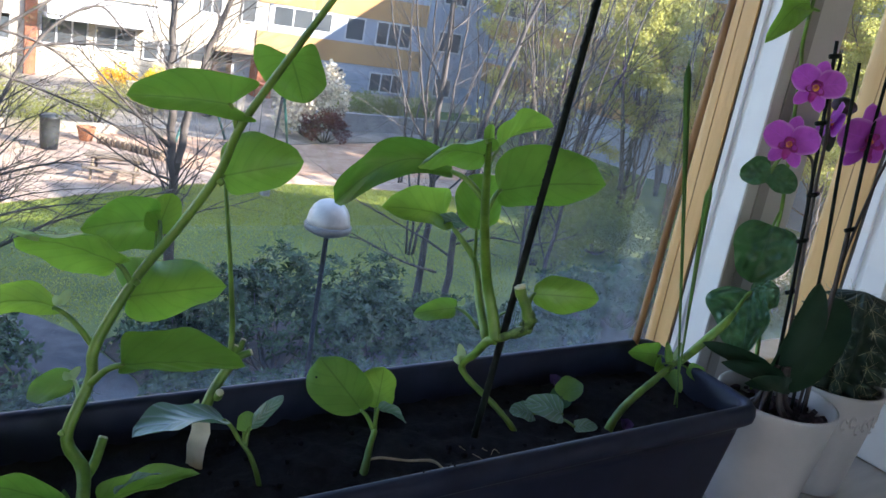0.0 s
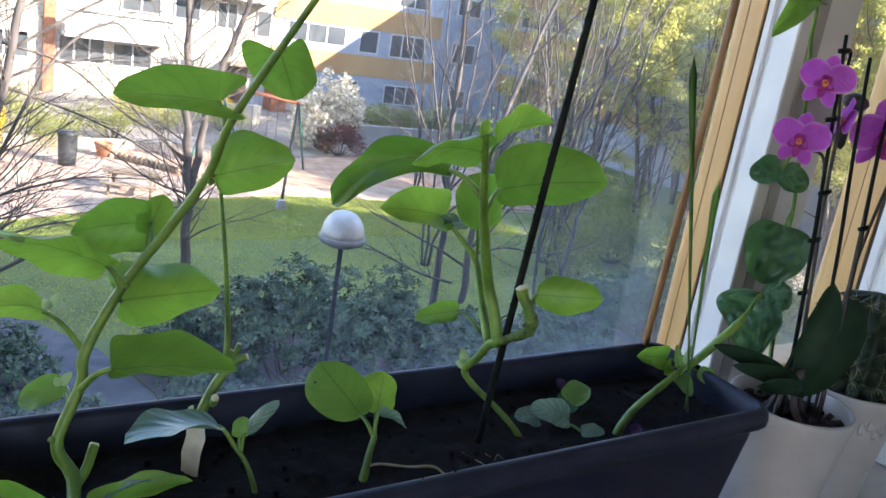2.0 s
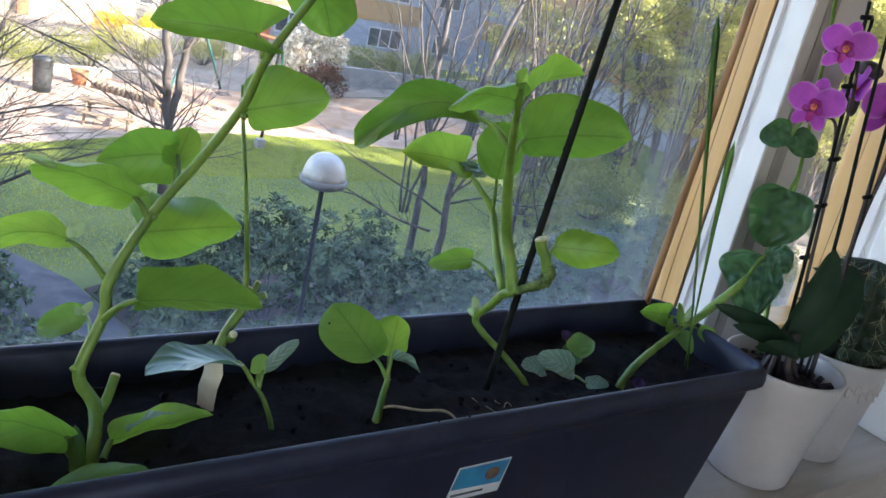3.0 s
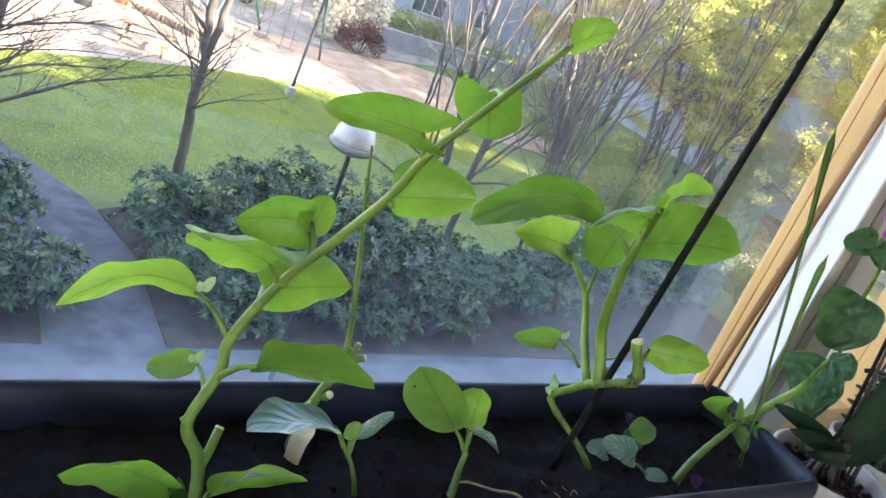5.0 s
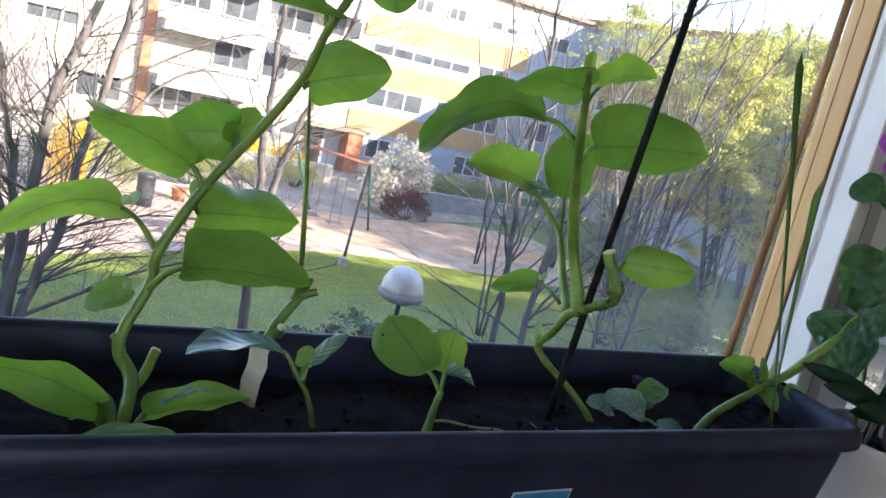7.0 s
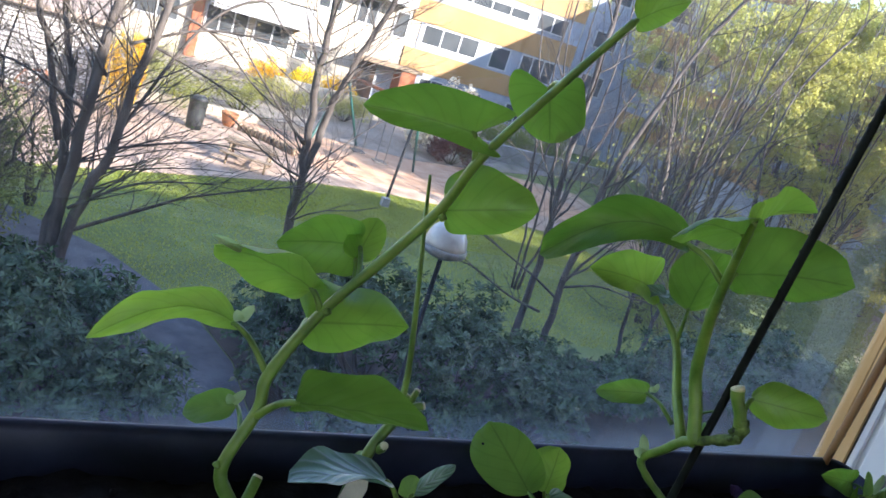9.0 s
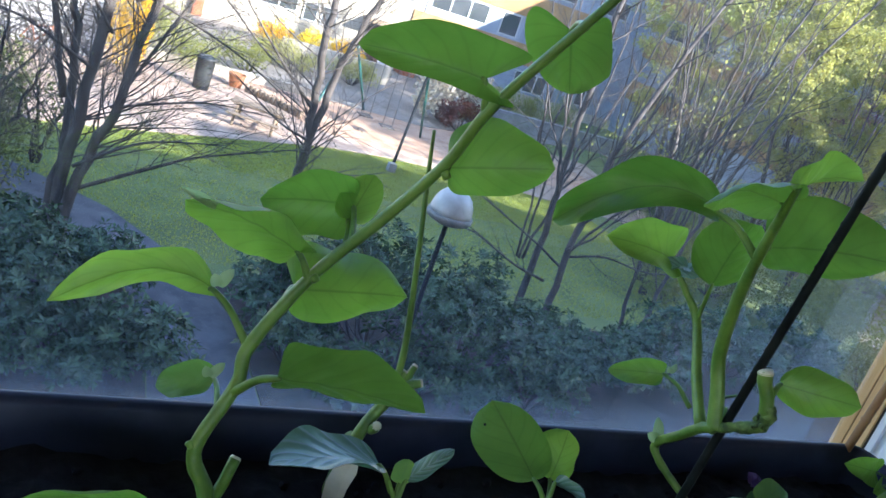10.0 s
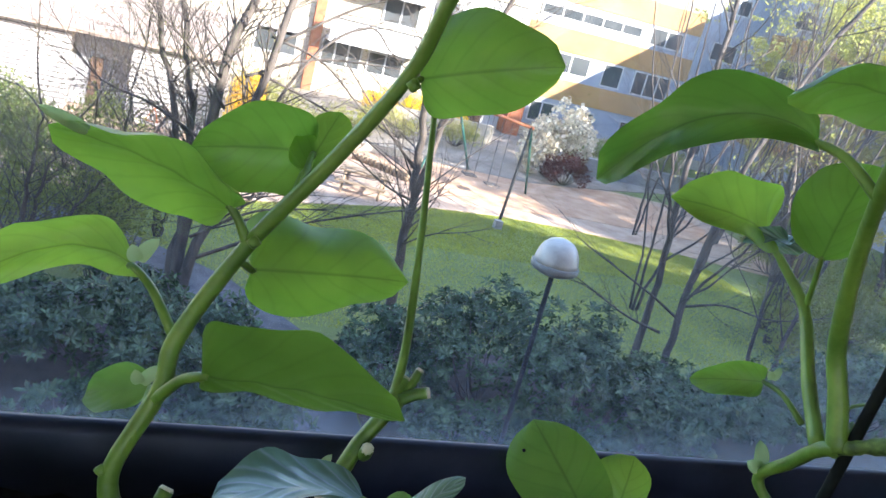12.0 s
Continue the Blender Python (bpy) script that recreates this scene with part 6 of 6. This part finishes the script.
leaf(bushy, (-0.351, -0.032, 0.249), (-0.382, -0.001, 0.233), (0.002, 0.004, 0.011), (-0.002, -0.003, -0.011), stem=(-0.346, -0.068, 0.240), seed=47, blunt=0.5, bulge=0.12)
leaf(bushy, (-0.331, -0.121, 0.299), (-0.269, -0.148, 0.304), (-0.001, 0.002, 0.018), (-0.002, -0.006, -0.017), stem=(-0.341, -0.126, 0.290), r=0.0022, material=M_LEAF_OLD, seed=48, blunt=0.9, bulge=0.05)
leaf(bushy, (-0.345, 0.000, 0.336), (-0.376, 0.004, 0.330), (0.0, 0.006, 0.004), (0.0, -0.006, -0.003), material=M_PALE, seed=49, label="tiny bluish leaf")
leaf(bushy, (-0.350, 0.004, 0.330), (-0.332, -0.006, 0.338), (0.0, 0.005, 0.006), (0.0, -0.005, -0.004), material=M_PALE, seed=50, label="tiny bluish leaf")
leaf(bushy, (-0.350, -0.100, 0.240), (-0.320, -0.080, 0.252), (0.0, 0.003, 0.004), (0.0, -0.003, -0.004), material=M_YOUNG, seed=51)
leaf(bushy, (-0.447, -0.152, 0.448), (-0.450, -0.156, 0.466), (-0.004, 0.002, 0.0), (0.004, -0.002, 0.0), seed=52)
stipule(bushy, (-0.345, -0.050, 0.196), (-0.8, 0.2, 0.2), 0.014)
stipule(bushy, (-0.348, -0.034, 0.252), (0.3, 0.1, 0.7), 0.008)
s = Sheet()
s.tube([(-0.352, -0.097, 0.085), (-0.351, -0.098, 0.10), (-0.338, -0.111, 0.40), (-0.318, -0.131, 0.86)], [0.0036, 0.0036, 0.0036, 0.0034], 10)
support = thing("support_cane", "thin black plant support cane stuck in the soil", "plant support", (-0.351, -0.098, SOIL))
part("rod", s, M_BLACKSTICK, support, "smooth black rod")
s = Sheet()
for z in np.linspace(0.14, 0.84, 40):
    k = (z - 0.1) / 0.7
    c = Vector((-0.351 + 0.030 * k, -0.098 - 0.030 * k, z))
    s.tube([c - Vector((0, 0, 0.002)), c, c + Vector((0, 0, 0.002))], [0.0034, 0.0040, 0.0034], 8, cap=False)
tagged(part("ribbing", s, M_BLACKSTICK, support), kind="stuff")

# cabbage-like seedling, shoot at the end, grass blades and bamboo cane
cab = thing("leafy_seedling", "low seedling with round bluish crinkled leaves", "plant", (-0.235, -0.085, 0.115), group="shoots in the window box")
for base, tip, w, m in (((-0.229, -0.100, 0.142), (-0.271, -0.080, 0.153), 0.016, M_CABBAGE), ((-0.204, -0.070, 0.144), (-0.168, -0.058, 0.156), 0.015, M_YOUNG), ((-0.258, -0.084, 0.138), (-0.290, -0.080, 0.145), 0.012, M_CABBAGE),
                        ((-0.229, -0.121, 0.138), (-0.209, -0.136, 0.143), 0.008, M_CABBAGE), ((-0.214, -0.074, 0.138), (-0.190, -0.062, 0.146), 0.013, M_CHARD)):
    l, r = sided(base, tip, w, (-0.4, -0.45, 0.8))
    leaf(cab, base, tip, l, r, material=m, stem=(-0.228, -0.086, 0.128), r=0.0016, blunt=0.6, seed=int(base[0] * -1000), wave=0.04, cup=0.10, fold=0.07, crinkle=0.05, power=0.5, rows=22, cols=14)
for c in ((-0.196, -0.046, 0.150), (-0.172, -0.143, 0.140)):
    t = thing("pansy_flower", "small dark violet flower between the seedlings", "flower", c)
    for k in range(4):
        a = 1.57 * k + 0.4
        tip = Vector(c) + Vector((math.cos(a) * 0.010, math.sin(a) * 0.006, 0.005 + 0.004 * math.sin(a)))
        l, r = sided(c, tip, 0.006, (-0.3, -0.6, 0.7))
        part("petal", blade(c, tip, l, r, rows=6, cols=4), M_PETAL_DARK, t)
end_shoot = thing("end_shoot", "leaning green shoot with small leaves at the box end", "plant", (-0.184, -0.131, 0.112), group="shoots in the window box")
s = Sheet()
stalk(s, [(-0.184, -0.131, 0.112), (-0.181, -0.129, 0.134), (-0.152, -0.117, 0.147), (-0.110, -0.102, 0.154), (-0.070, -0.088, 0.158), (-0.034, -0.076, 0.163), (0.020, -0.066, 0.178)], [0.0050, 0.0050, 0.0046, 0.0044, 0.0044, 0.0038, 0.0032], 11, 6, rough=0.05)
part("stem", s, M_STEM, end_shoot, "thick light green stem")
s = Sheet()
stalk(s, [(-0.010, -0.075, 0.172), (0.020, -0.068, 0.180), (0.036, -0.074, 0.200), (0.055, -0.078, 0.219), (0.085, -0.068, 0.228)], [0.0048, 0.0056, 0.0058, 0.0056, 0.0036], 10, 6)
part("side_stem", s, M_STEM, end_shoot, "thick side stem leaning over the rim")
for base, tip, w, m in (((-0.030, -0.052, 0.172), (-0.084, -0.050, 0.182), 0.015, M_LEAF), ((-0.034, -0.066, 0.166), (-0.056, -0.074, 0.164), 0.011, M_LEAF), ((-0.034, -0.080, 0.160), (-0.042, -0.110, 0.150), 0.010, M_YOUNG),
                        ((-0.006, -0.084, 0.166), (0.016, -0.100, 0.157), 0.010, M_YOUNG), ((-0.030, -0.072, 0.170), (-0.030, -0.062, 0.196), 0.005, M_YOUNG), ((-0.020, -0.070, 0.172), (0.000, -0.062, 0.192), 0.004, M_TINY)):
    l, r = sided(base, tip, w, (-0.6, -0.7, 0.4))
    leaf(end_shoot, base, tip, l, r, material=m, stem=(-0.025, -0.078, 0.170), r=0.0014, blunt=0.6, seed=int(abs(tip[0]) * 1000), wave=0.05)

for base, tip, l, r, seed in (((0.128, -0.0555, 0.2516), (0.110, -0.082, 0.176), (-0.0277, 0.0420, -0.0028), (0.0145, -0.0195, 0.0066), 61), ((0.127, -0.0565, 0.250), (0.150, -0.0815, 0.266), (0.0026, 0.0052, 0.0135), (-0.0013, -0.0165, -0.0260), 62)):
    leaf(end_shoot, base, tip, l, r, material=M_TEAL, stem=(0.085, -0.068, 0.228), r=0.0024, blunt=0.66, power=0.55, bulge=0.10, wave=0.13, seed=seed, crinkle=0.20, rows=34, cols=24, fold=0.16, label="broad bluish crinkled leaf")


def grass_blade(label, pts, width, material=None):
    s = Sheet()
    run = spline(pts, 8)
    n = len(run)
    for i, p in enumerate(run):
        t = i / (n - 1)
        w = width * (0.22 + 0.78 * min(1.0, max(0.0, (t - 0.15) / 0.6)) ** 1.3) * (1 if t < 0.84 else max(0.06, (1 - t) / 0.16))
        side, fold = Vector((0.82, -0.55, 0)), Vector((0.5, 0.8, 0)) * w * 0.35
        s.v += [p - side * w + fold * 0.4, p + fold, p + side * w + fold * 0.4, p - fold * 0.2]
        s.uv += [(t, 0), (t, 0.5), (t, 1), (t, 0.5)]
    for i in range(n - 1):
        for k in range(4):
            q = (k + 1) % 4
            s.f.append((i * 4 + k, i * 4 + q, i * 4 + 4 + q, i * 4 + 4 + k))
    return solo("grass_blade", s, material or M_BLADE, label, "grass", group="grass blades")


grass_blade("tall narrow dark green blade rising from the soil", [(-0.064, -0.134, 0.110), (-0.063, -0.105, 0.21), (-0.062, -0.050, 0.40), (-0.061, -0.020, 0.50), (-0.060, -0.010, 0.537)], 0.0046)
grass_blade("shorter narrow green blade rising from the soil", [(-0.060, -0.122, 0.110), (-0.046, -0.094, 0.24), (-0.034, -0.070, 0.36), (-0.031, -0.064, 0.405)], 0.0046, M_YOUNG)
s = Sheet()
s.tube([(-0.014, 0.000, 0.085), (-0.020, -0.006, 0.15), (-0.050, -0.036, 0.40), (-0.100, -0.086, 0.85)], [0.0046, 0.0046, 0.0046, 0.0044], 12)
for z in (0.21, 0.36, 0.52, 0.68):
    k = (z - 0.15) / 0.70
    c = Vector((-0.020 - 0.080 * k, -0.006 - 0.080 * k, z))
    s.tube([c - Vector((0, 0, 0.003)), c, c + Vector((0, 0, 0.003))], [0.0045, 0.0056, 0.0045], 12, cap=False)
solo("bamboo_cane", s, M_BAMBOO, "brown bamboo cane standing in the box corner", "plant support")


# ---- the pots on the sill ----
def pot(label, cx, cy, r_top, r_bot, z1, fill, relief=False):
    t = thing("flower_pot", label, "pot", (cx, cy, SILL), group="white pots on the sill")

    def ring(r, z, n=48):
        return [(cx + r * math.cos(2 * math.pi * a / n), cy + r * math.sin(2 * math.pi * a / n), z) for a in range(n)]

    s = Sheet()
    s.loft([ring(r_bot * 0.96, SILL + 0.001), ring(r_bot, SILL + 0.004), ring((r_top + r_bot) / 2, (z1 + SILL) / 2), ring(r_top - 0.001, z1 - 0.010), ring(r_top, z1 - 0.003), ring(r_top - 0.0015, z1), ring(r_top - 0.0045, z1),
            ring(r_top - 0.006, z1 - 0.004), ring(r_top - 0.010, z1 - 0.04), ring(r_bot * 0.9, SILL + 0.03)])
    part("pot_body", s, M_CERAMIC, t, "white matt ceramic")
    if relief:
        s = Sheet()
        for k in range(14):
            a = -2.2 + 0.16 * k
            zc = z1 - 0.042 + 0.007 * math.sin(2.1 * k)
            rr = r_top - (r_top - r_bot) * (z1 - zc) / (z1 - SILL)
            run = [(cx + (rr + 0.0006) * math.cos(a + 0.055 * math.cos(b)), cy + (rr + 0.0006) * math.sin(a + 0.055 * math.cos(b)), zc + 0.009 * math.sin(b)) for b in np.linspace(0.3, 5.4, 12)]
            s.tube(run, [0.0016] * 12, 6)
        part("relief", s, M_CERAMIC, t, "raised scroll pattern")
    s = Sheet()
    rings = []
    for k, q in enumerate((0.99, 0.8, 0.55, 0.3, 0.05)):
        rings.append([(cx + (r_top - 0.009) * q * math.cos(2 * math.pi * a / 40), cy + (r_top - 0.009) * q * math.sin(2 * math.pi * a / 40),
                       z1 - 0.030 + 0.006 * noise.noise((a * 0.7, k * 2.0, cx * 9)) + 0.006 * (1 - q)) for a in range(40)])
    s.loft(rings, False, True)
    part("potting_mix", s, fill, t, "dark potting mix")
    g = random.Random(int(cx * 1000))
    s = Sheet()
    for _ in range(90):
        a, q = g.uniform(0, 6.28), (r_top - 0.012) * g.random() ** 0.5
        c = Vector((cx + q * math.cos(a), cy + q * math.sin(a), z1 - 0.024 + 0.010 * (1 - q / r_top)))
        w = g.uniform(0.003, 0.008)
        m = Matrix.Rotation(g.uniform(0, 3), 3, "Z") @ Matrix.Rotation(g.uniform(-0.8, 0.8), 3, "X")
        s.loft([[c + m @ Vector((x * w, y * w * 0.6, z * w * 0.5)) for x, y in ((-1, -0.8), (0.9, -1), (1.1, 0.7), (-0.7, 1))] for z in (-1, 1)])
    tagged(part("bark_chips", s, fill, t, smooth=False), kind="stuff")
    return t


POT1, POT2 = (0.155, -0.122), (0.318, -0.105)
pot("white tapered ceramic pot holding the orchid", *POT1, 0.080, 0.058, 0.125, M_BARK_MIX)
pot("white ceramic pot with raised scrolls holding the cactus", *POT2, 0.076, 0.056, 0.125, M_BARK_MIX, True)

orchid = thing("orchid", "moth orchid with magenta flowers on dark stems", "orchid", (*POT1, 0.11))


def flower(at, face, size, roll):
    """A moth orchid flower: three sepals, two broad petals and a lip."""
    c, f = Vector(at), Vector(face).normalized()
    up = (Vector((0, 0, 1)) - f * f.z).normalized()
    up.rotate(Matrix.Rotation(radians(roll), 3, f))
    rt = up.cross(f)
    core = Sheet()
    core.tube([c - f * 0.003, c + f * 0.003 - up * 0.002, c + f * 0.007 - up * 0.004, c + f * 0.009 - up * 0.005], [0.003, 0.0042, 0.0034, 0.001], 10)
    bloom = part("bloom_centre", core, M_LIP, orchid, "orange and crimson flower centre")
    for ang, ln, w, back in ((90, 0.66, 0.20, -0.05), (238, 0.60, 0.18, -0.08), (302, 0.60, 0.18, -0.08), (26, 0.68, 0.34, 0.02), (158, 0.66, 0.33, 0.02)):
        d = rt * math.cos(radians(ang)) + up * math.sin(radians(ang))
        o = d.cross(f)
        b = c + f * (0.001 + back * 0.05)
        side = 1 if ang in (26, 158) else 0
        part("petal", blade(b, b + d * size * ln + f * size * back, o * size * w, o * -size * w, bulge=0.07, blunt=0.95 if side else 0.72, cup=-0.10, fold=0.10, rows=14, cols=10, wave=0.035, seed=int(ang)), M_PETAL, bloom, "magenta petal")
    for ang, ln in ((-90, 0.40), (-35, 0.27), (-145, 0.27), (55, 0.16), (125, 0.16)):
        d = rt * math.cos(radians(ang)) + up * math.sin(radians(ang))
        o = d.cross(f)
        part("lip", blade(c + f * 0.004 - up * 0.002, c + d * size * ln + f * size * 0.15, o * size * 0.095, o * -size * 0.095, bulge=-0.3, rows=8, cols=6), M_LIP_LOBE, bloom, "curled crimson lip")


FACE = (-0.80, -0.60, 0.10)
for at, face, size, roll in (((0.085, -0.088, 0.533), FACE, 0.051, -8), ((0.106, -0.062, 0.459), (-0.84, -0.52, 0.02), 0.055, -4), ((0.264, -0.075, 0.476), (-0.45, -0.85, -0.15), 0.076, 14),
                             ((0.341, -0.080, 0.530), (-0.15, -0.95, -0.1), 0.080, -10), ((0.350, -0.060, 0.548), (0.75, -0.5, 0.2), 0.075, 12), ((0.445, -0.070, 0.464), (-0.5, -0.85, 0.1), 0.075, 8), ((0.205, -0.050, 0.490), (0.72, -0.60, -0.2), 0.050, 25)):
    flower(at, face, size, roll)
for k, (pts, r) in enumerate((([(0.135, -0.125, 0.10), (0.135, -0.110, 0.25), (0.134, -0.090, 0.42), (0.126, -0.072, 0.590)], 0.0026), ([(0.150, -0.130, 0.10), (0.145, -0.112, 0.25), (0.148, -0.090, 0.40), (0.150, -0.082, 0.47), (0.128, -0.082, 0.530)], 0.0024),
                              ([(0.145, -0.120, 0.10), (0.146, -0.104, 0.25), (0.152, -0.085, 0.38), (0.150, -0.072, 0.44), (0.122, -0.060, 0.446)], 0.0022), ([(0.185, -0.130, 0.10), (0.195, -0.105, 0.30), (0.196, -0.085, 0.44), (0.190, -0.072, 0.570)], 0.0026),
                              ([(0.200, -0.140, 0.10), (0.222, -0.115, 0.28), (0.250, -0.090, 0.40), (0.270, -0.072, 0.47)], 0.0026), ([(0.200, -0.138, 0.10), (0.232, -0.110, 0.30), (0.252, -0.085, 0.45), (0.265, -0.072, 0.575)], 0.0026),
                              ([(0.205, -0.128, 0.10), (0.240, -0.105, 0.29), (0.300, -0.085, 0.42), (0.350, -0.078, 0.50)], 0.0022))):
    s = Sheet()
    stalk(s, pts, [r, r, r * 0.9], 8, 7)
    part("flower_stem" if k in (1, 2, 4, 6) else "support_rod", s, M_DARKSTEM if k in (1, 2, 4, 6) else M_BLACKSTICK, orchid, "dark thin stem" if k in (1, 2, 4, 6) else "black support rod")
for x, y, z in ((0.141, -0.092, 0.40), (0.139, -0.098, 0.34), (0.144, -0.101, 0.270), (0.242, -0.100, 0.355), (0.131, -0.080, 0.49), (0.127, -0.074, 0.572)):
    s = Sheet()
    s.tube([(x - 0.010, y, z - 0.002), (x, y - 0.003, z), (x + 0.011, y, z + 0.001)], [0.003, 0.0034, 0.003], 8)
    part("clip", s, M_BLACKSTICK, orchid, "black plastic clip")
for base, tip, w in (((0.138, -0.115, 0.140), (0.190, -0.112, 0.290), 0.023), ((0.150, -0.120, 0.138), (0.262, -0.112, 0.262), 0.030), ((0.135, -0.130, 0.155), (0.018, -0.112, 0.190), 0.012), ((0.130, -0.115, 0.158), (0.024, -0.075, 0.200), 0.012),
                     ((0.140, -0.140, 0.150), (0.040, -0.146, 0.180), 0.011), ((0.130, -0.125, 0.150), (0.050, -0.132, 0.165), 0.010)):
    l, r = sided(base, tip, w, (-0.5, -0.8, 0.35))
    leaf(orchid, base, tip, l, r, material=M_ORCHID_LEAF, blunt=0.8, bulge=0.10, wave=0.015, seed=int(tip[0] * 1000), label="thick dark green strap leaf")
for c, way, ln, w in (((0.236, -0.044, 0.512), (0.75, -0.3, -0.10), 0.040, 0.012), ((0.222, -0.040, 0.470), (0.3, -0.2, -0.9), 0.046, 0.011)):
    s = Sheet()
    d = Vector(way).normalized()
    s.tube([Vector(c) + d * ln * k for k in (-0.5, -0.42, -0.2, 0.1, 0.36, 0.5)], [w * k for k in (0.15, 0.6, 0.95, 1.0, 0.6, 0.12)], 12)
    part("bud", s, M_ORCHID_BUD, orchid, "dark closed bud")
s = Sheet()
stalk(s, [(0.127, -0.074, 0.574), (0.142, -0.074, 0.570), (0.146, -0.072, 0.540), (0.150, -0.070, 0.510)], [0.0018, 0.0022, 0.0018, 0.0014], 7, 5)
part("hook", s, M_BLACKSTICK, orchid, "black bent wire hook")
g = random.Random(12)
for k in range(9):
    a = g.uniform(0, 6.28)
    s = Sheet()
    stalk(s, [(0.142 + 0.008 * math.cos(a), -0.122 + 0.008 * math.sin(a), 0.172), (0.145 + 0.016 * math.cos(a), -0.122 + 0.016 * math.sin(a), 0.125), (0.145 + 0.035 * math.cos(a + 0.4), -0.122 + 0.030 * math.sin(a + 0.4), 0.103)], [0.004, 0.0034, 0.0026], 7, 5)
    part("root", s, M_DARKSTEM, orchid, "dark shrivelled root")

climber = thing("climbing_plant", "climbing plant with crinkled dark leaves by the pier", "plant", (0.190, -0.060, 0.11))
s = Sheet()
stalk(s, [(0.185, -0.066, 0.098), (0.215, -0.030, 0.20), (0.230, -0.004, 0.30), (0.231, 0.000, 0.356), (0.175, -0.020, 0.450), (0.103, -0.050, 0.547), (0.065, -0.066, 0.592), (0.050, -0.075, 0.70)], [0.0034, 0.0032, 0.003, 0.0028, 0.0026, 0.0024, 0.0024, 0.002], 9, 8)
part("stem", s, M_STEM, climber, "thin green climbing stem")
SIDE, RISE = Vector((0.55, -0.83, 0.0)), Vector((0.10, 0.07, 0.99))
for c, (du, dv), (eu, ev), w, m, st in (((0.195, -0.006, 0.292), (0.010, 0.040), (0.002, -0.044), 0.042, M_CHARD, (0.231, 0.0, 0.350)), ((0.166, -0.008, 0.412), (0.0, 0.0), (-0.038, -0.016), 0.019, M_CHARD, (0.178, -0.018, 0.446)),
                                        ((0.166, -0.010, 0.408), (0.0, 0.0), (0.036, -0.016), 0.018, M_CHARD, (0.178, -0.018, 0.446)), ((0.262, 0.004, 0.275), (0.0, 0.016), (0.012, -0.022), 0.013, M_LEAF, (0.231, 0.0, 0.31))):
    base, tip = Vector(c) + SIDE * du + RISE * dv, Vector(c) + SIDE * eu + RISE * ev
    l, r = sided(base, tip, w, (-0.82, -0.54, 0.2))
    leaf(climber, base, tip, l, r, material=m, stem=st, blunt=0.62, bulge=0.10, wave=0.05, power=0.5, seed=int(c[2] * 1000 + eu * 500), crinkle=0.11 if m == M_CHARD else 0.03, rows=30, cols=18, fold=0.12)
base, tip = (0.060, -0.066, 0.622), (-0.020, -0.076, 0.574)
l, r = sided(base, tip, 0.018, (-0.7, -0.7, 0.2))
leaf(climber, base, tip, l, r, material=M_LEAF, stem=(0.055, -0.072, 0.605), blunt=0.5, bulge=0.12, wave=0.10, seed=574, crinkle=0.03, rows=26, cols=16, power=0.62, arch=0.10)

cactus = thing("cactus", "dark ribbed cactus with pale star-shaped spines", "cactus", (*POT2, 0.105))
s = Sheet()
rings = []
CH = 0.155
for i in range(57):
    t = i / 56
    r0 = 0.062 * (0.80 + 0.32 * math.sin(math.pi * min(1, t * 0.9 + 0.05))) * (math.sqrt(max(0.0, 1 - ((t - 0.72) / 0.28) ** 2)) if t > 0.72 else 1)
    ring = []
    for a in range(96):
        th = 2 * math.pi * a / 96 + 0.25 * t
        rib = abs(math.cos(6 * th))
        knob = 0.50 + 0.50 * math.cos(2 * math.pi * (t * 6 - 0.5))
        r = max(r0, 0.002) * (0.56 + 0.18 * rib + 0.48 * rib ** 2.2 * knob ** 1.8)
        ring.append((POT2[0] + 0.012 + r * math.cos(th), POT2[1] + r * math.sin(th), 0.105 + CH * t))
    rings.append(ring)
s.loft(rings)
part("body", s, M_CACTUS, cactus, "dark green ribbed body")
sp = Sheet()
g = random.Random(9)
for k in range(12):
    for lv in range(6):
        t = (lv + 0.5) / 6
        th = math.pi * k / 6 - 0.0
        r0 = 0.062 * (0.80 + 0.32 * math.sin(math.pi * min(1, t * 0.9 + 0.05))) * (math.sqrt(max(0.05, 1 - ((t - 0.72) / 0.28) ** 2)) if t > 0.72 else 1) * 1.02
        th -= 0.25 * t
        n = Vector((math.cos(th), math.sin(th), 0.15)).normalized()
        c = Vector((POT2[0] + 0.012, POT2[1], 0.105 + CH * t)) + Vector((math.cos(th), math.sin(th), 0)) * r0
        for j in range(9):
            a = j * 0.698 + g.uniform(-0.35, 0.35)
            o = n.orthogonal().normalized()
            o.rotate(Matrix.Rotation(a, 3, n))
            sp.tube([c - n * 0.001, c + (o + n * g.uniform(0.15, 0.9)) * g.uniform(0.008, 0.022)], [0.00036, 0.00010], 4)
tagged(part("spine_cover", sp, M_SPINE, cactus, "pale straw-coloured spine stars"), kind="stuff")

s = Sheet()
s.box((0.490, -0.200, SILL + 0.001), (0.72, 0.010, 0.138))
bevelled(solo("white_box", s, M_BOX, "plain white cardboard box standing on the sill", "box", smooth=False), 0.004, 3)
